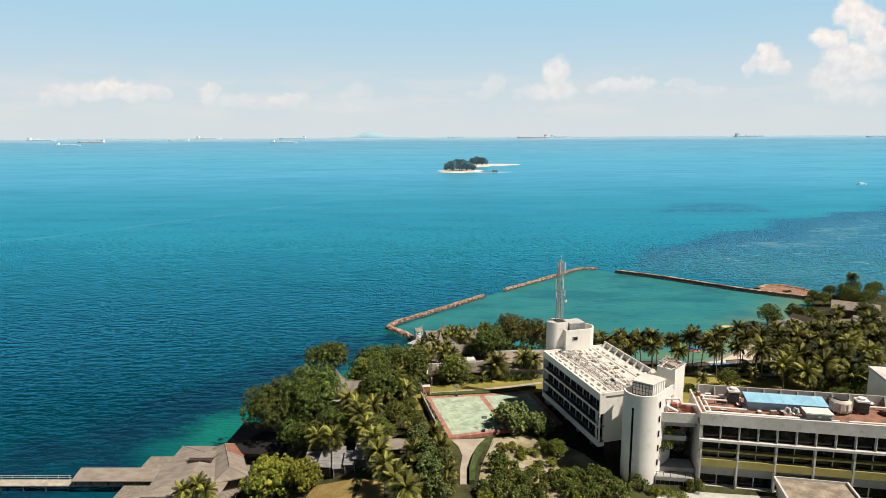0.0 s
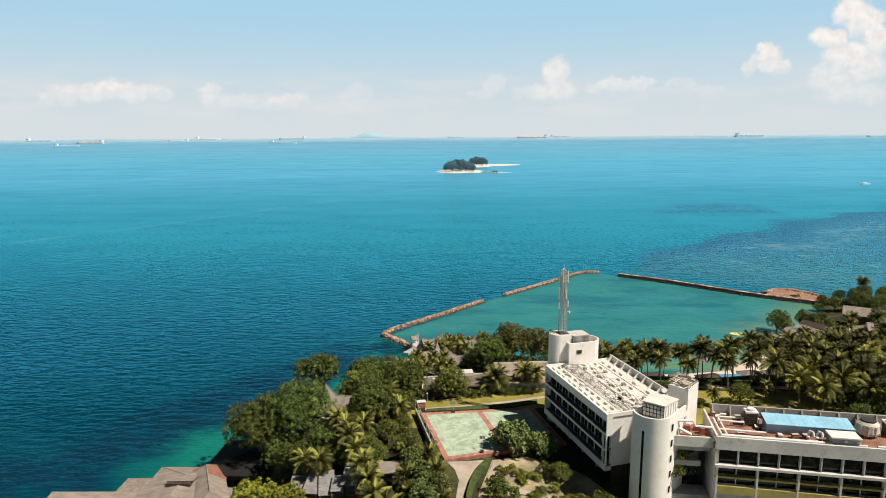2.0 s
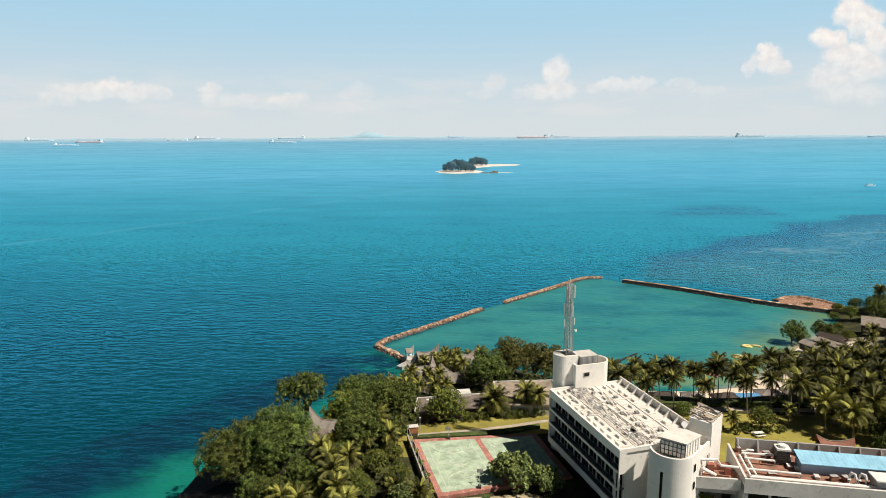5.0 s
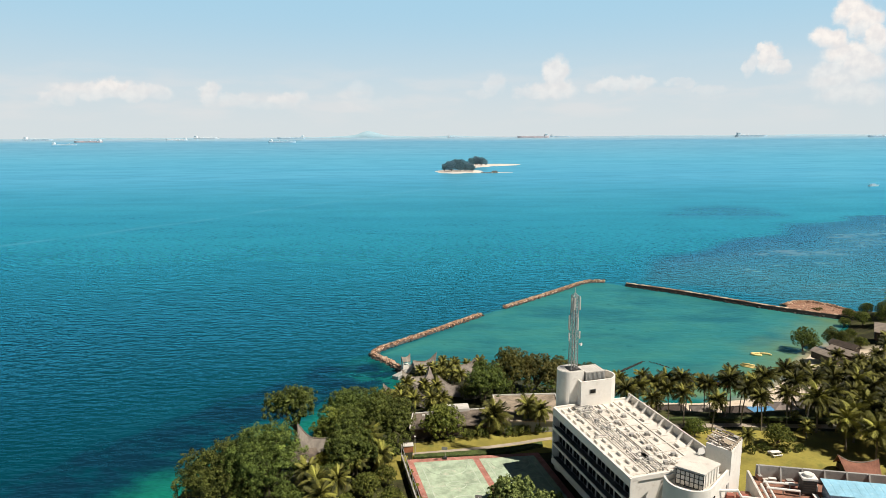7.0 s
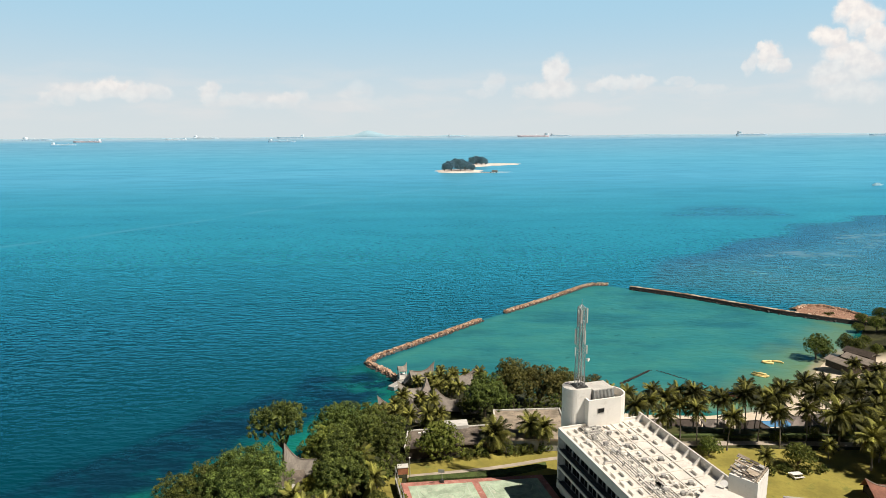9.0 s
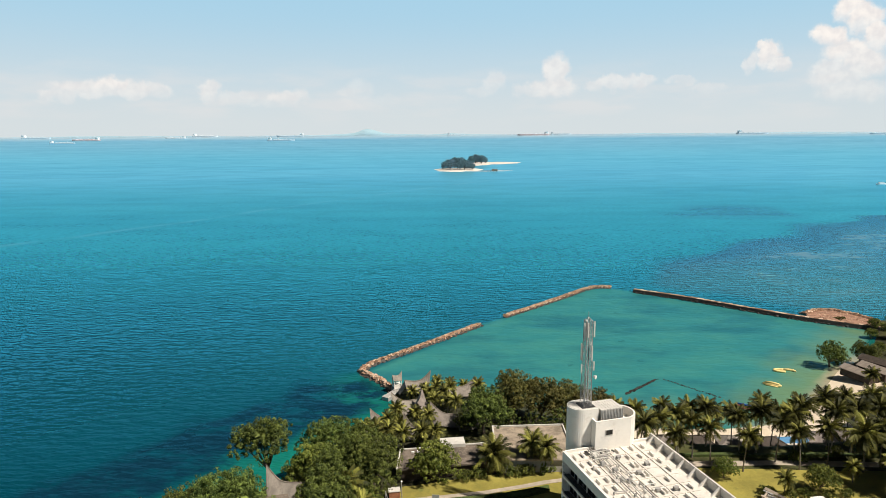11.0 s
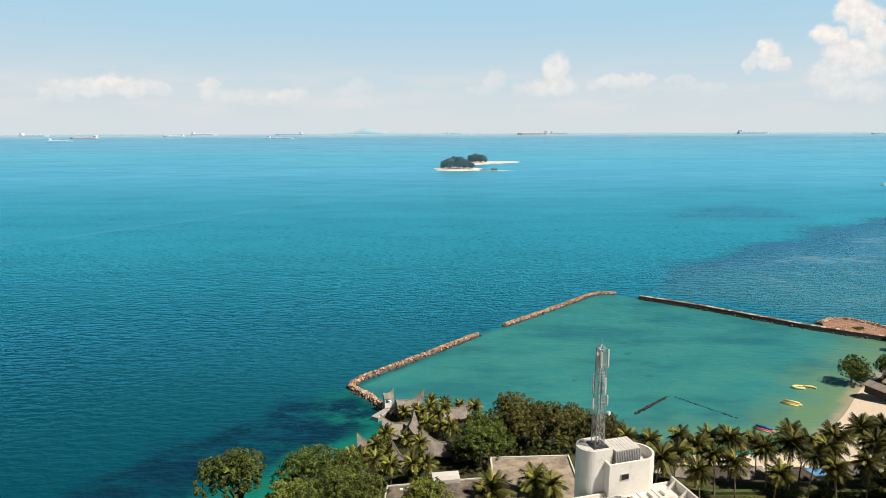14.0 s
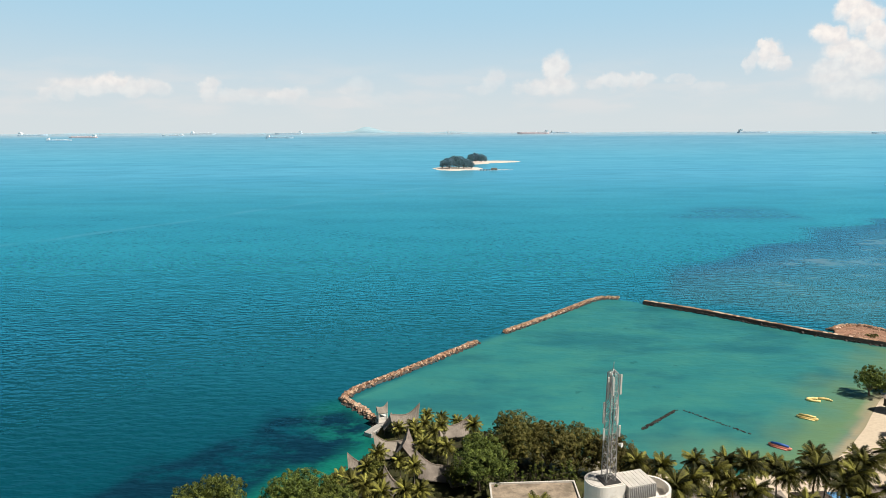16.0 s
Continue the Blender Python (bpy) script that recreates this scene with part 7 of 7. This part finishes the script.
def net_line(name, p, q, n, size, label):
    rng = random.Random(int(p[0]))
    g = Geo()
    for k in range(n):
        t = (k + rng.uniform(-.3, .3)) / n
        g.rock((p[0] + (q[0] - p[0]) * t + rng.gauss(0, size * .5), p[1] + (q[1] - p[1]) * t + rng.gauss(0, size * .5), .05), size * rng.uniform(.6, 1.5), rng)
    return solo(name, g, ALGAE, label, "float line", kind="stuff")


net_line("weed_bank", (54.0, 228.8), (66.8, 240.4), 170, .40, "dark line of stones and weed breaking the lagoon")
net_line("float_line", (69.0, 240.3), (81.5, 225.8), 46, .34, "dotted line of dark floats across the lagoon")


def launch(x, y, rz, label):
    b = thing("motor_launch", x, y, .0, rz, label, "motor boat")
    part("hull", Geo().add([(-7, -2, 1.6), (5, -2.1, 1.7), (9, 0, 2.2), (5, 2.1, 1.7), (-7, 2, 1.6), (-6.5, -1.5, -.5), (4, -1.5, -.5), (7, 0, -.5), (4, 1.5, -.5), (-6.5, 1.5, -.5)],
         [(0, 1, 2, 3, 4), (5, 6, 1, 0), (6, 7, 2, 1), (7, 8, 3, 2), (8, 9, 4, 3), (9, 5, 0, 4), (9, 8, 7, 6, 5)]), SHIPWHITE, b)
    part("cabin", Geo().box(-4, -1.5, 1.6, 3, 1.5, 3.4), SHIPWHITE, b)
    part("roof", Geo().box(-4.5, -1.7, 3.4, 3.3, 1.7, 3.6), SHIPWHITE, b)
    return b


launch(612, 951, 5, "white motor launch on the open sea")


def ship(px, py, length, rz, hull, label, deck=None):
    """A cargo ship at anchor: hull with raked bow, deck house aft, funnel, hatches and masts."""
    z = float(sea_level(np.array([px]), np.array([py]))[0])
    L, B, D = length, length * .14, length * .042
    s = thing("cargo_ship", px, py, z, rz, label, "ship", "ships at anchor")
    plan = [(-.5, -.36), (-.46, -.5), (.36, -.5), (.45, -.3), (.5, 0), (.45, .3), (.36, .5), (-.46, .5), (-.5, .36)]
    n = len(plan)
    vs = [(a * L * .97, b * B * .85, -D * .4) for a, b in plan] + [(a * L, b * B, D * (1 + .25 * max(0, a - .3) * 5)) for a, b in plan]
    part("hull", Geo().add(vs, [(i, (i + 1) % n, n + (i + 1) % n, n + i) for i in range(n)] + [tuple(range(n, 2 * n))]), hull, s)
    part("deck_house", Geo().box(-.46 * L, -B * .4, D, -.36 * L, B * .4, D * 2.5).box(-.45 * L, -B * .48, D * 2.5, -.38 * L, B * .48, D * 2.9), SHIPWHITE, s)
    part("funnel", Geo().box(-.475 * L, -B * .14, D, -.455 * L, B * .14, D * 2.9), SHIPWHITE, s)
    for k in range(5):
        x = (-.28 + k * .14) * L
        part("hatch", Geo().box(x, -B * .3, D, x + L * .1, B * .3, D * 1.3), deck or SHIPWHITE, s)
    for x in (-.1, .2):
        part("mast", Geo().tube([(x * L, 0, D), (x * L, 0, D * 2.2)], L * .006, 4), SHIPWHITE, s)
    return s


ship(-2320, 3895, 150, 4, HULLGREY_HAZE, "dark-hulled cargo ship with a white deck house")
ship(-2405, 4300, 190, 180, HULLRED_HAZE, "red-hulled cargo ship far out at sea", HULLRED_HAZE)
ship(-2960, 4650, 210, 3, HULLGREY_HAZE, "grey cargo ship near the horizon")
ship(-1066, 4150, 175, 2, HULLGREY_HAZE, "grey cargo ship with a white deck house")
ship(-1150, 4730, 200, 183, HULLGREY_HAZE, "grey cargo ship near the horizon")
ship(-1920, 4560, 150, 182, SHIPWHITE, "pale cargo ship near the horizon")
ship(-1790, 4780, 190, 0, SHIPWHITE, "white ship near the horizon")
ship(60, 4790, 130, 2, HULLGREY_HAZE, "small grey ship near the horizon")
ship(612, 4690, 230, 181, HULLRED_HAZE, "red and white tanker near the horizon", SHIPWHITE)
ship(830, 4810, 150, 0, HULLGREY_HAZE, "grey ship near the horizon")
ship(2190, 4700, 235, 3, HULLGREY_HAZE, "long grey cargo ship near the horizon")
ship(3030, 4560, 190, 180, HULLGREY_HAZE, "grey cargo ship near the horizon")

# ---------- islet ----------
# Islet sand with distance haze already in its colour
FARSAND = material("hazy_pale_sand", (.62, .57, .50), .95, vary=.08, scale=.05)
def islet():
    rng = random.Random(31)
    i = thing("islet", 45, 1420, 0, 0, "small wooded islet with a long pale sandbar", "islet", kind="structure")

    def blob(cx, cy, rx, ry, h, rz, n=28):
        g = Geo()
        vs = []
        c, s = math.cos(radians(rz)), math.sin(radians(rz))
        for ring, (f, z) in enumerate(((1.0, -.6), (.75, h * .6), (.4, h))):
            for k in range(n):
                a = 2 * math.pi * k / n
                r = f * (1 + .10 * math.sin(3 * a + 1) + .06 * math.sin(7 * a))
                x, y = rx * r * math.cos(a), ry * r * math.sin(a)
                vs.append((cx + x * c - y * s, cy + x * s + y * c, z))
        fs = [(q * n + k, q * n + (k + 1) % n, (q + 1) * n + (k + 1) % n, (q + 1) * n + k) for q in range(2) for k in range(n)] + [tuple(range(2 * n, 3 * n))]
        return g.add(vs, fs)

    part("main_ground", blob(-26, -60, 52, 62, 2.5, 0), FARSAND, i)
    part("back_ground", blob(20, 160, 40, 60, 2.5, 0), FARSAND, i)
    part("sandbar", blob(68, 215, 72, 58, 1.6, 12), FARSAND, i, "pale sandbar")
    part("reef_flat", blob(30, -100, 62, 14, .25, 0), FARSAND, i, "low sandy edge")
    return i


islet()
FAR = make_tree("islet_tree", 41, 22.0, 11.0, 19.0, 1.1, 11, 6, LEAF_FAR, "hazy blue-green island tree with a dense crown", trunk_r=.7)
MODELS["islet"] = FAR
for x, y, s in ((-8, 1345, .75), (6, 1332, 1.0), (20, 1350, 1.1), (34, 1336, .95), (45, 1352, .8), (14, 1380, 1.1), (28, 1385, 1.05), (0, 1370, .9), (40, 1380, .8), (24, 1330, .85), (50, 1334, .6), (55, 1560, .9), (66, 1575, 1.05), (80, 1568, .95), (90, 1585, .7), (72, 1600, .9)):
    plant("islet", x, y, s, z=1.2, group="trees on the islet")
jt = thing("islet_jetty", 88, 1300, 0, 2, "low dark jetty beside the islet", "jetty")
part("deck", Geo().box(-24, -2, 1.2, 10, 2, 1.8), DARKWOOD_SHADE, jt)
part("shelter", Geo().box(-2, -2.5, 1.8, 9, 2.5, 5.0), WOOD, jt)
for k in range(6):
    part("pile", Geo().tube([(-23 + k * 6, 0, -1), (-23 + k * 6, 0, 1.2)], .5, 5), DARKWOOD_SHADE, jt)

# ---------- far coast ----------
def far_coast(name, x0, x1, y, peaks, base, label):
    """A low ridge along the horizon with soft hills."""
    n = 60
    vs, fs = [], []
    for k in range(n + 1):
        x = x0 + (x1 - x0) * k / n
        f = math.sin(math.pi * k / n) ** .5
        h = base * f * (1 + .3 * math.sin(k * .7) + .2 * math.sin(k * 1.9)) + sum(a * math.exp(-((x - c) / w) ** 2) for c, w, a in peaks)
        vs += [(x, y, 50.0), (x, y + 4, 53 + h), (x, y + 40, 50.0)]
    for k in range(n):
        a = 3 * k
        fs += [(a, a + 3, a + 4, a + 1), (a + 1, a + 4, a + 5, a + 2)]
    return solo(name, Geo().add(vs, fs), FARHILL, label, "far coast", kind="structure", shade=True)


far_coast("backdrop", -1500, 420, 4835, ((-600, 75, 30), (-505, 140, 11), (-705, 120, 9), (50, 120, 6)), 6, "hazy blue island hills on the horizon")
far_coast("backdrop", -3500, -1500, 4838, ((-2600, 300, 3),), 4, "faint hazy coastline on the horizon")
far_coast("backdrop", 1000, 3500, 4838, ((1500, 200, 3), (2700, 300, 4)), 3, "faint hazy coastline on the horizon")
